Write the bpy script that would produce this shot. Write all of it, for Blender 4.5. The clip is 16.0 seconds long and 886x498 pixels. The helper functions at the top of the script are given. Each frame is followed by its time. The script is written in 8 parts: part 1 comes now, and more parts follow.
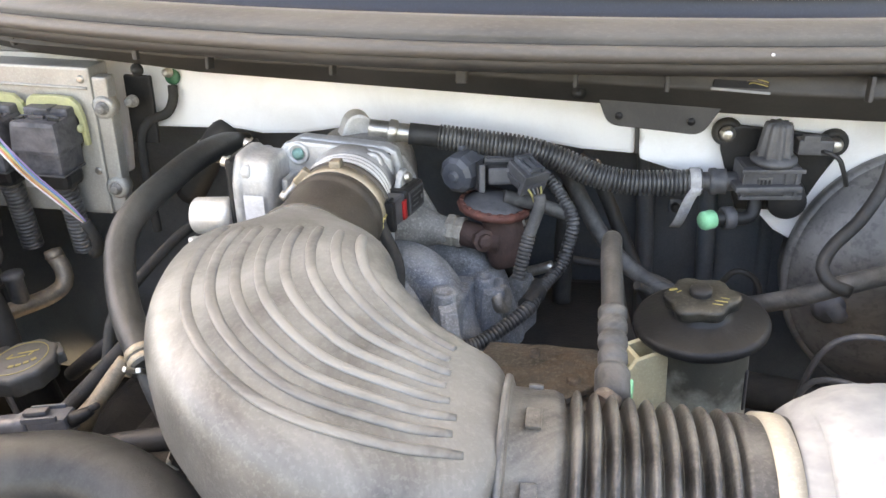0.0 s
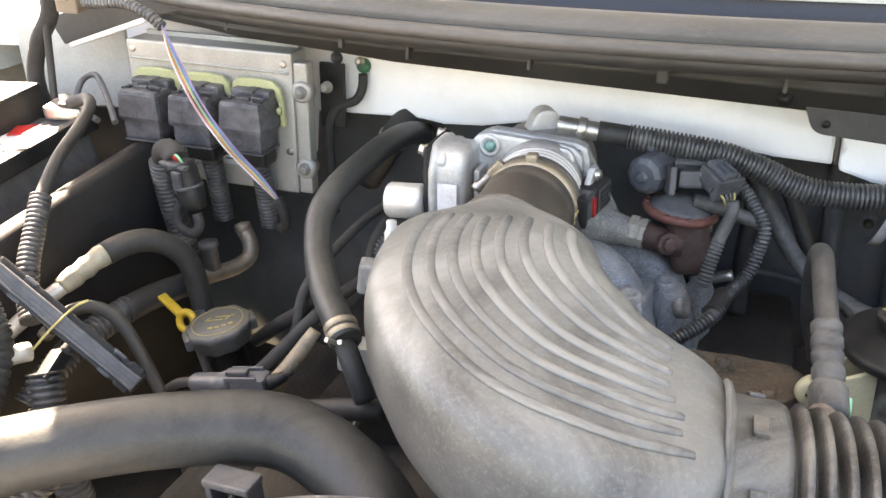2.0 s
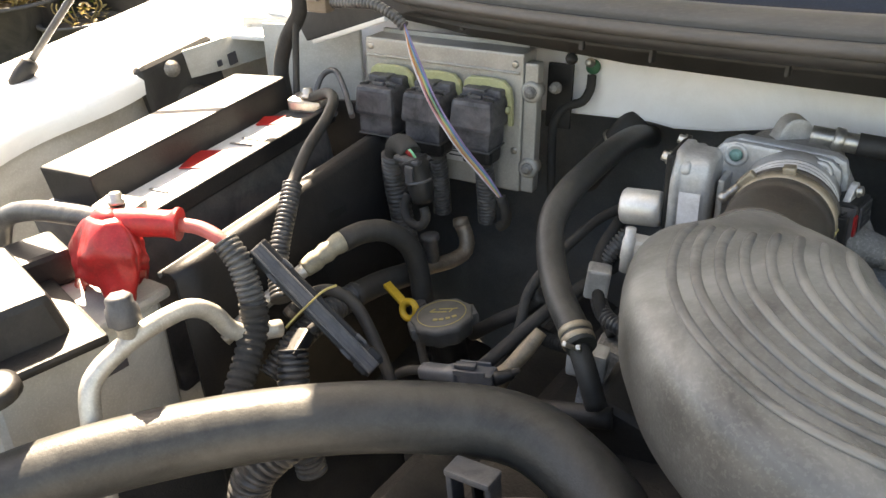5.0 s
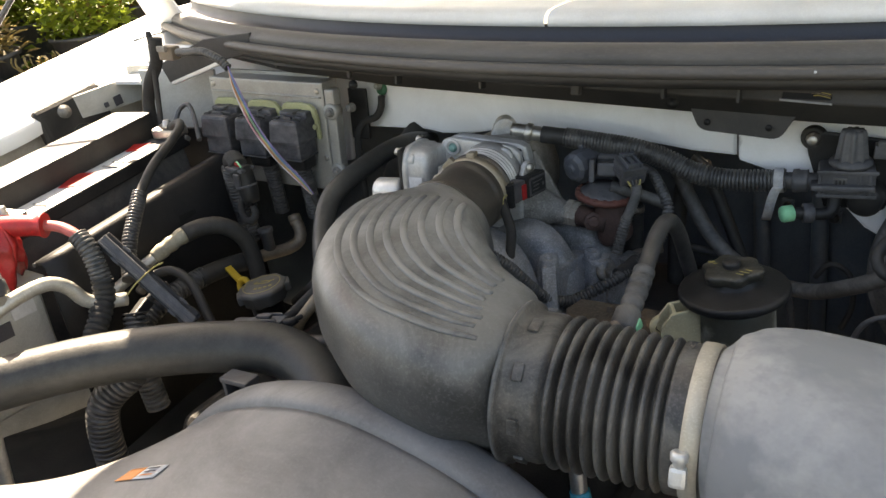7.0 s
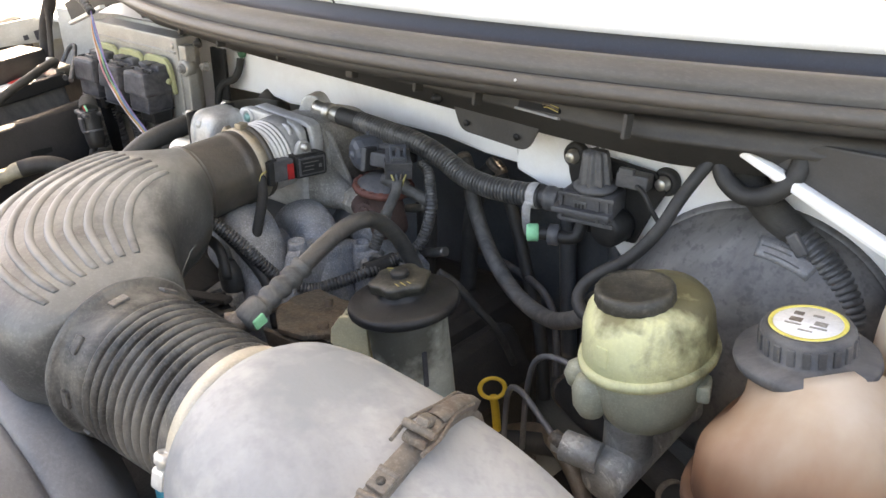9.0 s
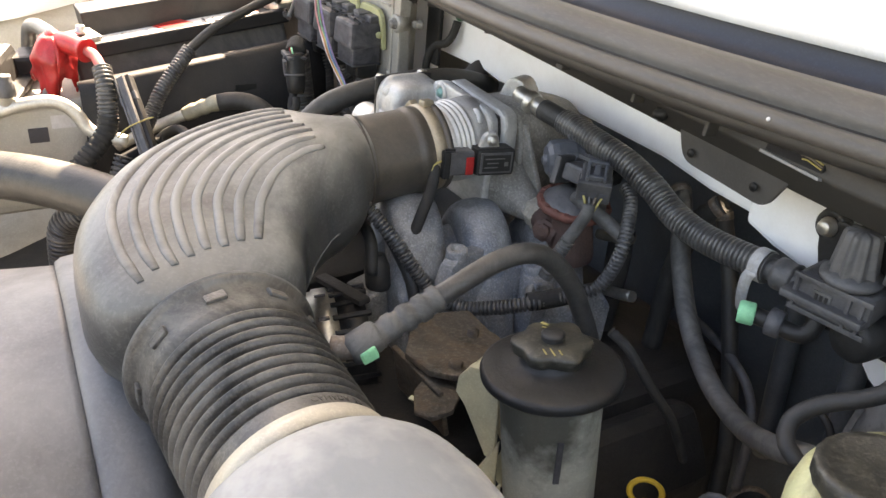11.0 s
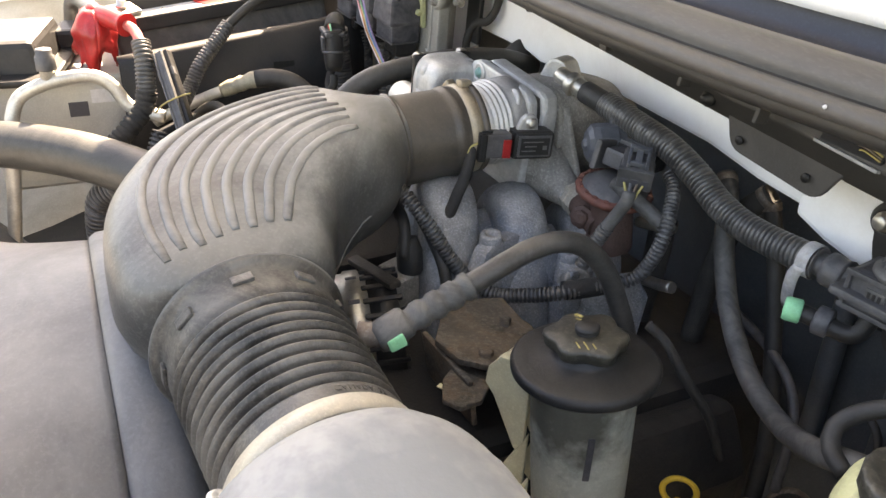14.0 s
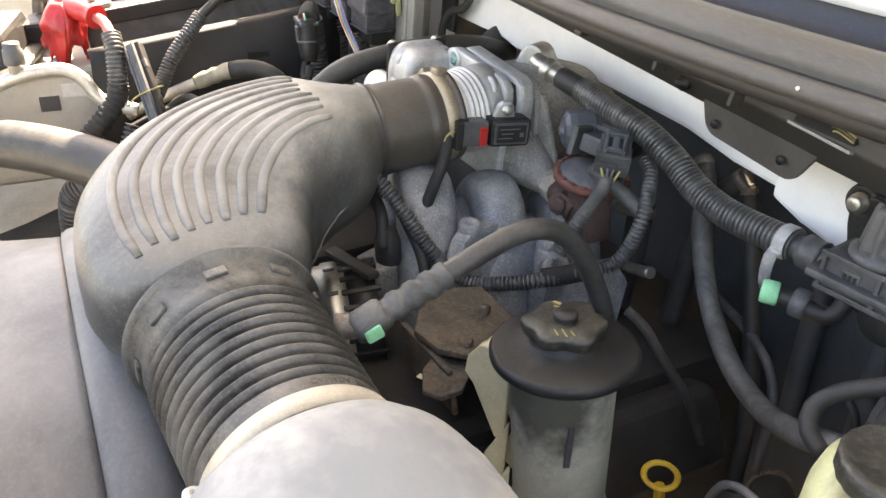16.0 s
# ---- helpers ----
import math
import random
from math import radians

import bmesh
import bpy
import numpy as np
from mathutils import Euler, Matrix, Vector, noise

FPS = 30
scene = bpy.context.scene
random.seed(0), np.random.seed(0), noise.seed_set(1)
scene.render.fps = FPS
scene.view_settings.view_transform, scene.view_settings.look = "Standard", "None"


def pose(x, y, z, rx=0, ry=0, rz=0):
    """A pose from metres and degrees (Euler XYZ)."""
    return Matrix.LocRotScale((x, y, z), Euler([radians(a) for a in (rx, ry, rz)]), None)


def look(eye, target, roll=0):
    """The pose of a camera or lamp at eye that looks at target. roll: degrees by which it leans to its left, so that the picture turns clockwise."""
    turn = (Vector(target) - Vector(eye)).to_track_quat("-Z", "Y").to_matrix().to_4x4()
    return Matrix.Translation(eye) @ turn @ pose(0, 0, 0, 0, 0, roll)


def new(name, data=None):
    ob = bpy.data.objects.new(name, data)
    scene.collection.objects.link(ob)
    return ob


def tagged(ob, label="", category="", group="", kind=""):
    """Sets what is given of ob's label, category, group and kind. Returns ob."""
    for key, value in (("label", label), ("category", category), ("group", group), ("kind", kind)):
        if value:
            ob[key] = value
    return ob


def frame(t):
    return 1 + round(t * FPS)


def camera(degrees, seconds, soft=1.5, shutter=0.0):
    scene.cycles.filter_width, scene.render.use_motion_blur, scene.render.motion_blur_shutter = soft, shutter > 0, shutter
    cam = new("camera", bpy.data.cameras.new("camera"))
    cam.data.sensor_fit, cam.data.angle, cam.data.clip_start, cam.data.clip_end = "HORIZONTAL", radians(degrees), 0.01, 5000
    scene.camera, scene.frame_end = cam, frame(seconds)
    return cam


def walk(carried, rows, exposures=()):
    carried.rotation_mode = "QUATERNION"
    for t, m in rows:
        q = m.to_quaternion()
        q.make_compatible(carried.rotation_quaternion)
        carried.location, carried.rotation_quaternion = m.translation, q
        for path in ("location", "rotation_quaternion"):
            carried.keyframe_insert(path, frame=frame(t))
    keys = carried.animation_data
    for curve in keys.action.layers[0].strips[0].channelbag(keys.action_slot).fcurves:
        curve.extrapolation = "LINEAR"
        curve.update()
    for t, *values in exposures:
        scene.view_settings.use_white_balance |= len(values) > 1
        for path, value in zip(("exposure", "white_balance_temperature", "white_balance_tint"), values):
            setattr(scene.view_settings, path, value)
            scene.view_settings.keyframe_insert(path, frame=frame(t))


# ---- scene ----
cam = camera(60.0, 16.0)
PATH = [
    (0, (0.038, 0.035, 1.426), (-0.405, 1.8, 0.596), -4.3),
    (0.5, (0.027, 0.032, 1.424), (-0.46, 1.787, 0.597), -4.0),
    (1, (0.014, 0.024, 1.425), (-0.543, 1.753, 0.588), -4.1),
    (1.5, (-0.003, 0.023, 1.422), (-0.66, 1.712, 0.578), -4.9),
    (2, (-0.021, 0.007, 1.43), (-0.741, 1.685, 0.614), -3.8),
    (2.5, (-0.032, 0.001, 1.431), (-0.81, 1.65, 0.609), -4.0),
    (3, (-0.057, 0.002, 1.428), (-0.902, 1.614, 0.598), -3.9),
    (3.5, (-0.081, -0.006, 1.425), (-1.039, 1.542, 0.597), -3.6),
    (3.7, (-0.083, -0.004, 1.423), (-1.07, 1.524, 0.591), -3.4),
    (5.8, (-0.073, -0.03, 1.452), (-1.178, 1.444, 0.673), -5.7),
    (6, (-0.042, -0.015, 1.426), (-1.108, 1.508, 0.688), -5.9),
    (6.5, (0.082, -0.053, 1.447), (-0.959, 1.505, 0.747), -10.2),
    (7, (0.243, -0.1, 1.458), (-0.817, 1.424, 0.714), -8.5),
    (7.5, (0.331, -0.049, 1.448), (-0.542, 1.569, 0.661), -7.2),
    (8, (0.377, 0.052, 1.415), (-0.469, 1.674, 0.607), -4.5),
    (8.5, (0.416, 0.114, 1.408), (-0.522, 1.67, 0.571), -4.7),
    (9, (0.524, 0.148, 1.421), (-0.73, 1.499, 0.647), -3.0),
    (9.5, (0.552, 0.191, 1.421), (-0.933, 1.271, 0.627), -5.9),
    (10, (0.48, 0.249, 1.417), (-0.968, 1.389, 0.641), 0.8),
    (10.2, (0.462, 0.255, 1.416), (-1.031, 1.303, 0.596), 1.7),
    (12.3, (0.423, 0.291, 1.421), (-1.163, 1.124, 0.533), 2.5),
    (12.5, (0.422, 0.291, 1.421), (-1.166, 1.106, 0.518), 2.1),
    (13, (0.421, 0.292, 1.421), (-1.173, 1.096, 0.52), 2.0),
    (13.5, (0.423, 0.286, 1.417), (-1.154, 1.112, 0.505), 2.6),
    (14, (0.421, 0.283, 1.415), (-1.167, 1.091, 0.507), 2.8),
    (14.5, (0.416, 0.288, 1.414), (-1.158, 1.071, 0.461), 2.2),
    (15, (0.419, 0.296, 1.416), (-1.143, 1.118, 0.476), 1.2),
    (15.5, (0.423, 0.295, 1.411), (-1.122, 1.158, 0.478), 1.6),
    (16, (0.42, 0.289, 1.413), (-1.138, 1.13, 0.483), 2.3),
]
EXPOSURE = [(0.0, 4.13, 9050, 18), (1.5, 4.12, 9050, 18), (2.0, 4.02, 9000, 17), (2.5, 3.72, 9000, 17), (3.5, 3.5, 9100, 16), (6.0, 2.65, 8800, 13), (6.5, 2.55, 8800, 13), (7.0, 2.6, 8800, 13), (7.5, 3.34, 9350, 17), (8.0, 3.66, 9150, 18), (8.5, 3.83, 9200, 18), (9.0, 3.67, 9250, 18), (10.0, 3.55, 9350, 18), (12.5, 3.6, 9450, 18), (14.7, 3.6, 9450, 18), (15.2, 3.84, 9450, 18), (15.6, 3.91, 9450, 18), (16.0, 3.86, 9450, 18)]
walk(cam, [(t, look(eye, target, roll)) for t, eye, target, roll in PATH], EXPOSURE)

# ---- world and sun ----
SUN_ELEVATION, SUN_AZIMUTH = radians(49.5), radians(-61.3)  # azimuth from +y towards +x
world = bpy.data.worlds.new("world")
scene.world = world
world.use_nodes = True
sky = world.node_tree.nodes.new("ShaderNodeTexSky")
sky.sky_type, sky.sun_disc = "NISHITA", False
sky.sun_elevation, sky.sun_rotation = SUN_ELEVATION, SUN_AZIMUTH
sky.dust_density, sky.altitude = 2.0, 100
background = world.node_tree.nodes["Background"]
background.inputs["Strength"].default_value = 0.08
world.node_tree.links.new(sky.outputs[0], background.inputs["Color"])
sun = new("sun", bpy.data.lights.new("sun", "SUN"))
sun.data.energy, sun.data.angle, sun.data.color = 5.0, radians(0.6), (1.0, 0.95, 0.88)
SUN_FROM = Vector((math.sin(SUN_AZIMUTH) * math.cos(SUN_ELEVATION), math.cos(SUN_AZIMUTH) * math.cos(SUN_ELEVATION), math.sin(SUN_ELEVATION)))
sun.matrix_world = look(SUN_FROM * 20, (0, 0, 0))


# ---- materials ----
def mat(name, col, rough=0.6, metal=0.0, var=0.3, scale=25.0, bump=0.2, fine=350.0, dust=0.0, dust_col=(0.34, 0.30, 0.25), dust_scale=14.0,
        translucent=0.0, coat=0.0, spec=0.5, stretch=(1, 1, 1), rand=0.0, speck=0.0, speck_col=(0.6, 0.62, 0.64), speck_scale=420.0, dust_at=(0.42, 0.72), dust_and_shade=False):
    """A surface with broad colour variation, fine grain and bump, and dust or stains in patches."""
    m = bpy.data.materials.new(name)
    m.use_nodes = True
    nt = m.node_tree
    n, link = nt.nodes, nt.links.new
    bsdf = n["Principled BSDF"]
    co = n.new("ShaderNodeTexCoord")
    mp = n.new("ShaderNodeMapping")
    mp.inputs["Scale"].default_value = stretch
    link(co.outputs["Object"], mp.inputs[0])

    def noise_tex(sc, detail=4, rough_=0.6, dist=0.0):
        t = n.new("ShaderNodeTexNoise")
        t.inputs["Scale"].default_value, t.inputs["Detail"].default_value = sc, detail
        t.inputs["Roughness"].default_value, t.inputs["Distortion"].default_value = rough_, dist
        link(mp.outputs[0], t.inputs["Vector"])
        return t

    def ramp(src, a, b, ca, cb):
        r = n.new("ShaderNodeValToRGB")
        r.color_ramp.elements[0].position, r.color_ramp.elements[1].position = a, b
        r.color_ramp.elements[0].color, r.color_ramp.elements[1].color = (*ca, 1), (*cb, 1)
        link(src, r.inputs[0])
        return r

    big, small = noise_tex(scale, 5, 0.65, 0.4), noise_tex(fine, 3)
    if speck == 0:
        speck, speck_col, speck_scale = 0.16, [min(0.9, c * 1.7 + 0.012) for c in col], 520.0
    lo, hi = [c * (1 - var) for c in col], [min(1, c * (1 + var)) for c in col]
    c1 = ramp(big.outputs[0], 0.3, 0.7, lo, hi)
    mix = n.new("ShaderNodeMix")
    mix.data_type, mix.blend_type = "RGBA", "MULTIPLY"
    mix.inputs["Factor"].default_value = min(1.0, var)
    link(c1.outputs[0], mix.inputs["A"])
    link(ramp(small.outputs[0], 0.3, 0.75, (0.55,) * 3, (1.0,) * 3).outputs[0], mix.inputs["B"])
    out = mix.outputs["Result"]
    if dust > 0:
        d = noise_tex(dust_scale, 6, 0.7, 0.8)
        dm = n.new("ShaderNodeMix")
        dm.data_type = "RGBA"
        fac = ramp(d.outputs[0], *dust_at, (0, 0, 0), (dust,) * 3)
        dusty = fac.outputs[0]
        if dust_and_shade:
            # Dust and fading lie on tops, raggedly; darker sides put shade in the colour.
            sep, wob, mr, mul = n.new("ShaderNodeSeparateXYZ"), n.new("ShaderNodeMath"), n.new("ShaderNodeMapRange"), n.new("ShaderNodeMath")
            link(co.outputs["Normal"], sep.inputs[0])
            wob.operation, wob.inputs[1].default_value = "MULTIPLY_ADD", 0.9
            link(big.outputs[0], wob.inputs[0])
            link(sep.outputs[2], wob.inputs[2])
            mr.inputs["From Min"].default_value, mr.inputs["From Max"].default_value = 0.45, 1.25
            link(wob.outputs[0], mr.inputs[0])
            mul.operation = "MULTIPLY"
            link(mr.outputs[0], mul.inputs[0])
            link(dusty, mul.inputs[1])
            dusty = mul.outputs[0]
        link(dusty, dm.inputs["Factor"])
        link(out, dm.inputs["A"])
        dm.inputs["B"].default_value = (*dust_col, 1)
        out = dm.outputs["Result"]
    if speck > 0:
        sp = noise_tex(speck_scale, 2, 0.7)
        sm = n.new("ShaderNodeMix")
        sm.data_type = "RGBA"
        link(ramp(sp.outputs[0], 0.52, 0.64, (0, 0, 0), (speck,) * 3).outputs[0], sm.inputs["Factor"])
        link(out, sm.inputs["A"])
        sm.inputs["B"].default_value = (*speck_col, 1)
        out = sm.outputs["Result"]
    if rand > 0:
        info = n.new("ShaderNodeObjectInfo")
        hs = n.new("ShaderNodeHueSaturation")
        rr = n.new("ShaderNodeMapRange")
        rr.inputs["To Min"].default_value, rr.inputs["To Max"].default_value = 1 - rand, 1 + rand
        link(info.outputs["Random"], rr.inputs[0])
        link(rr.outputs[0], hs.inputs["Value"])
        link(out, hs.inputs["Color"])
        out = hs.outputs[0]
    link(out, bsdf.inputs["Base Color"])
    rr = n.new("ShaderNodeMapRange")
    rr.inputs["To Min"].default_value, rr.inputs["To Max"].default_value = max(0.02, rough - 0.12), min(1, rough + 0.15)
    link(big.outputs[0], rr.inputs[0])
    link(rr.outputs[0], bsdf.inputs["Roughness"])
    bsdf.inputs["Metallic"].default_value = metal
    bsdf.inputs["Specular IOR Level"].default_value = spec
    bsdf.inputs["Coat Weight"].default_value = coat
    bsdf.inputs["Coat Roughness"].default_value = 0.12
    if bump > 0:
        b = n.new("ShaderNodeBump")
        b.inputs["Strength"].default_value, b.inputs["Distance"].default_value = bump, 0.0015
        link(small.outputs[0], b.inputs["Height"])
        link(b.outputs[0], bsdf.inputs["Normal"])
    if translucent > 0:
        tr = n.new("ShaderNodeBsdfTranslucent")
        link(out, tr.inputs["Color"])
        ms = n.new("ShaderNodeMixShader")
        ms.inputs[0].default_value = translucent
        link(bsdf.outputs[0], ms.inputs[1])
        link(tr.outputs[0], ms.inputs[2])
        link(ms.outputs[0], n["Material Output"].inputs["Surface"])
    return m


M_ELBOW = mat("faded_plastic", (0.060, 0.060, 0.058), 0.40, var=0.40, scale=16, dust=0.85, dust_col=(0.238, 0.241, 0.228), dust_scale=8, dust_at=(0.32, 0.64), dust_and_shade=True, fine=500, bump=0.15, speck=0.10, speck_col=(0.34, 0.34, 0.32), speck_scale=330)
# Lower half: unfaded plastic, darkened further to hold the shade under the elbow.
M_ELBOWLOW = mat("unfaded_shaded_plastic", (0.045, 0.043, 0.040), 0.42, var=0.3, scale=18, dust=0.5, dust_col=(0.13, 0.122, 0.11), dust_scale=9, fine=500, bump=0.12)
M_BREATHER = mat("dark_breather_rubber", (0.034, 0.033, 0.032), 0.42, var=0.3, scale=60, dust=0.5, dust_col=(0.105, 0.10, 0.095), dust_scale=40)
M_RIB = mat("worn_rib_plastic", (0.082, 0.082, 0.081), 0.45, var=0.35, scale=26, dust=0.85, dust_col=(0.225, 0.222, 0.207), dust_scale=7, dust_at=(0.44, 0.62), fine=500, bump=0.12)
M_AIRBOX = mat("weathered_grey_plastic", (0.255, 0.258, 0.262), 0.6, var=0.18, scale=9, dust=0.75, dust_col=(0.405, 0.40, 0.385), dust_scale=5, fine=300, bump=0.12, dust_at=(0.40, 0.62), speck=0.25, speck_col=(0.2, 0.2, 0.21), speck_scale=90)
M_SHROUD = mat("shroud_plastic", (0.128, 0.127, 0.127), 0.5, var=0.28, scale=10, dust=0.7, dust_col=(0.255, 0.248, 0.238), dust_scale=6, bump=0.15, dust_at=(0.40, 0.66), speck=0.10, speck_col=(0.3, 0.3, 0.3), speck_scale=300)
M_RUBBER = mat("black_rubber", (0.019, 0.0185, 0.018), 0.6, var=0.35, scale=30, dust=0.4, dust_col=(0.075, 0.07, 0.062))
M_GREYHOSE = mat("dusty_grey_rubber", (0.06, 0.058, 0.055), 0.6, var=0.4, scale=45, dust=0.7, dust_col=(0.19, 0.18, 0.165), dust_scale=30)
M_BELLOWS = mat("bellows_rubber", (0.040, 0.037, 0.034), 0.37, var=0.35, scale=35, dust=0.75, dust_col=(0.150, 0.140, 0.125), dust_scale=18, dust_at=(0.42, 0.64), bump=0.35, speck=0.25, speck_col=(0.18, 0.165, 0.145), speck_scale=450)
M_COUPLER = mat("coupler_rubber", (0.050, 0.043, 0.036), 0.45, var=0.3, scale=30, dust=0.5, dust_col=(0.13, 0.11, 0.085))
M_RADHOSE = mat("coolant_hose_rubber", (0.034, 0.034, 0.032), 0.42, var=0.3, scale=40, dust=0.5, dust_col=(0.082, 0.082, 0.076), spec=0.35)
M_BLACK = mat("black_plastic", (0.013, 0.013, 0.0135), 0.45, var=0.3, scale=40, dust=0.35, dust_col=(0.055, 0.052, 0.047), spec=0.3)
M_DARKGREY = mat("dark_grey_plastic", (0.058, 0.058, 0.062), 0.5, var=0.3, scale=40, dust=0.55, dust_col=(0.17, 0.165, 0.16), dust_scale=24)
M_BLUEGREY = mat("blue_grey_plastic", (0.062, 0.068, 0.080), 0.45, var=0.25, scale=40, dust=0.4, dust_col=(0.2, 0.2, 0.2))
M_LOOM = mat("loom_plastic", (0.048, 0.048, 0.049), 0.34, var=0.3, scale=60, dust=0.65, dust_col=(0.17, 0.165, 0.155), dust_scale=30)
M_COWL = mat("cowl_plastic", (0.040, 0.038, 0.036), 0.62, var=0.25, scale=12, dust=0.4, dust_col=(0.085, 0.078, 0.07), bump=0.1)
M_SEAL = mat("seal_rubber", (0.080, 0.074, 0.068), 0.5, var=0.2, scale=14, dust=0.5, dust_col=(0.125, 0.115, 0.104), bump=0.12, stretch=(0.25, 1, 1))
M_NAVY = mat("cowl_recess", (0.018, 0.021, 0.032), 0.45, var=0.2, scale=10, bump=0.05)
M_GRILLE = mat("cowl_grille_paint", (0.72, 0.72, 0.70), 0.5, var=0.12, scale=8, dust=0.3, dust_col=(0.55, 0.52, 0.47), bump=0.06)
M_WHITE = mat("white_body_paint", (0.85, 0.855, 0.85), 0.38, var=0.05, scale=6, dust=0.25, dust_col=(0.55, 0.51, 0.45), dust_scale=11, bump=0.02, coat=0.25)
# Greyer copy of the white paint: dust, plus shade held in its tone.
M_WHITEDIRTSHADE = mat("dusty_shaded_white_paint", (0.50, 0.50, 0.47), 0.5, var=0.15, scale=9, dust=0.6, dust_col=(0.26, 0.23, 0.19), dust_scale=10, bump=0.04)
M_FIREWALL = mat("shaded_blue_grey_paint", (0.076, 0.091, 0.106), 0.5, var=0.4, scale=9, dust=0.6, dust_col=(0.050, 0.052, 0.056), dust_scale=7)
M_CAST = mat("cast_aluminium", (0.27, 0.275, 0.28), 0.6, metal=0.25, var=0.45, scale=34, dust=0.75, dust_col=(0.175, 0.205, 0.255), dust_scale=15, dust_at=(0.46, 0.64), fine=420, bump=0.9, speck=0.4, speck_col=(0.50, 0.51, 0.52), speck_scale=520)
M_CASTDARK = mat("dirty_cast_aluminium", (0.26, 0.245, 0.225), 0.62, metal=0.2, var=0.4, scale=30, dust=0.5, dust_col=(0.14, 0.127, 0.108), bump=0.7, speck=0.4, speck_col=(0.46, 0.44, 0.41), speck_scale=430)
M_ALU = mat("machined_aluminium", (0.50, 0.50, 0.49), 0.5, metal=0.45, var=0.22, scale=45, dust=0.5, dust_col=(0.33, 0.31, 0.28), dust_scale=40, bump=0.25, speck=0.3, speck_col=(0.62, 0.61, 0.59), speck_scale=300)
M_PCM = mat("pcm_aluminium", (0.40, 0.39, 0.36), 0.5, metal=0.45, var=0.16, scale=30, dust=0.4, dust_col=(0.3, 0.27, 0.22), bump=0.2)
M_STEEL = mat("zinc_steel", (0.5, 0.48, 0.44), 0.38, metal=0.9, var=0.25, scale=80, bump=0.1)
M_TUBEALU = mat("aluminium_tube", (0.55, 0.53, 0.48), 0.45, metal=0.6, var=0.2, scale=60, dust=0.5, dust_col=(0.3, 0.26, 0.2), bump=0.1)
M_BROWNTUBE = mat("dirty_metal_tube", (0.22, 0.18, 0.14), 0.5, metal=0.5, var=0.3, scale=60, dust=0.5, dust_col=(0.12, 0.09, 0.06))
M_RUST = mat("rusty_steel", (0.088, 0.076, 0.062), 0.65, metal=0.2, var=0.55, scale=40, dust=0.85, dust_col=(0.150, 0.094, 0.055), dust_scale=30, bump=0.8, speck=0.3, speck_col=(0.22, 0.19, 0.155), speck_scale=250)
M_RUSTDARK = mat("dark_brown_rust", (0.075, 0.045, 0.038), 0.7, metal=0.1, var=0.4, scale=40, dust=0.5, dust_col=(0.11, 0.055, 0.04), dust_scale=30, bump=0.6)
M_REDRUST = mat("red_rust", (0.16, 0.055, 0.04), 0.7, var=0.35, scale=60, dust=0.4, dust_col=(0.08, 0.05, 0.04), bump=0.3)
M_BLACKPAINT = mat("black_enamel", (0.052, 0.050, 0.049), 0.38, var=0.3, scale=20, dust=0.8, dust_col=(0.185, 0.177, 0.167), dust_scale=7, bump=0.08, dust_at=(0.34, 0.62), speck=0.45, speck_col=(0.035, 0.034, 0.033), speck_scale=110)
M_PSWHITE = mat("translucent_white_plastic", (0.54, 0.56, 0.49), 0.4, var=0.15, scale=25, dust=0.6, dust_col=(0.24, 0.29, 0.26), dust_scale=16, translucent=0.35, bump=0.05)
M_PSBRACKET = mat("cream_plastic", (0.60, 0.55, 0.36), 0.5, var=0.15, scale=30, dust=0.4, dust_col=(0.35, 0.3, 0.2), bump=0.08)
M_BRAKE = mat("yellowed_plastic", (0.70, 0.70, 0.41), 0.4, var=0.12, scale=14, dust=0.6, dust_col=(0.34, 0.31, 0.16), dust_scale=16, dust_at=(0.52, 0.68), translucent=0.3, bump=0.08)
M_BRAKELOW = mat("grey_yellow_plastic", (0.46, 0.47, 0.36), 0.45, var=0.2, scale=22, dust=0.6, dust_col=(0.2, 0.19, 0.13), dust_scale=14, translucent=0.25)
M_WHITEBOX = mat("aged_white_plastic", (0.47, 0.47, 0.44), 0.5, var=0.14, scale=12, dust=0.5, dust_col=(0.30, 0.30, 0.27), dust_scale=10, translucent=0.1)
M_RED = mat("red_plastic", (0.46, 0.020, 0.022), 0.35, var=0.35, scale=30, dust=0.35, dust_col=(0.16, 0.05, 0.04), dust_scale=26, translucent=0.15)
M_YELLOW = mat("yellow_plastic", (0.52, 0.34, 0.03), 0.45, var=0.2, scale=60)
M_YGREEN = mat("yellow_green_plastic", (0.42, 0.42, 0.22), 0.5, var=0.2, scale=40, dust=0.6, dust_col=(0.34, 0.32, 0.22), dust_scale=50)
M_GREEN = mat("green_plastic", (0.21, 0.58, 0.32), 0.5, var=0.15, scale=60)
M_DKGREEN = mat("dark_green_plastic", (0.03, 0.13, 0.07), 0.5, var=0.2, scale=60)
M_TEAL = mat("teal_plastic", (0.03, 0.33, 0.42), 0.45, var=0.15)
M_LABEL = mat("paper_label", (0.62, 0.62, 0.63), 0.6, var=0.14, scale=60, dust=0.4, dust_col=(0.4, 0.38, 0.34), dust_scale=40)
M_TAG = mat("dirty_tag_paper", (0.36, 0.36, 0.37), 0.6, var=0.3, scale=90, dust=0.5, dust_col=(0.30, 0.26, 0.16), dust_scale=60)
M_SILVER = mat("scuffed_silver_label", (0.22, 0.22, 0.22), 0.45, metal=0.3, var=0.35, scale=50, dust=0.7, dust_col=(0.10, 0.095, 0.09), dust_scale=30)
M_FAINTPRINT = mat("worn_grey_print", (0.10, 0.10, 0.10), 0.6, var=0.3, scale=200)
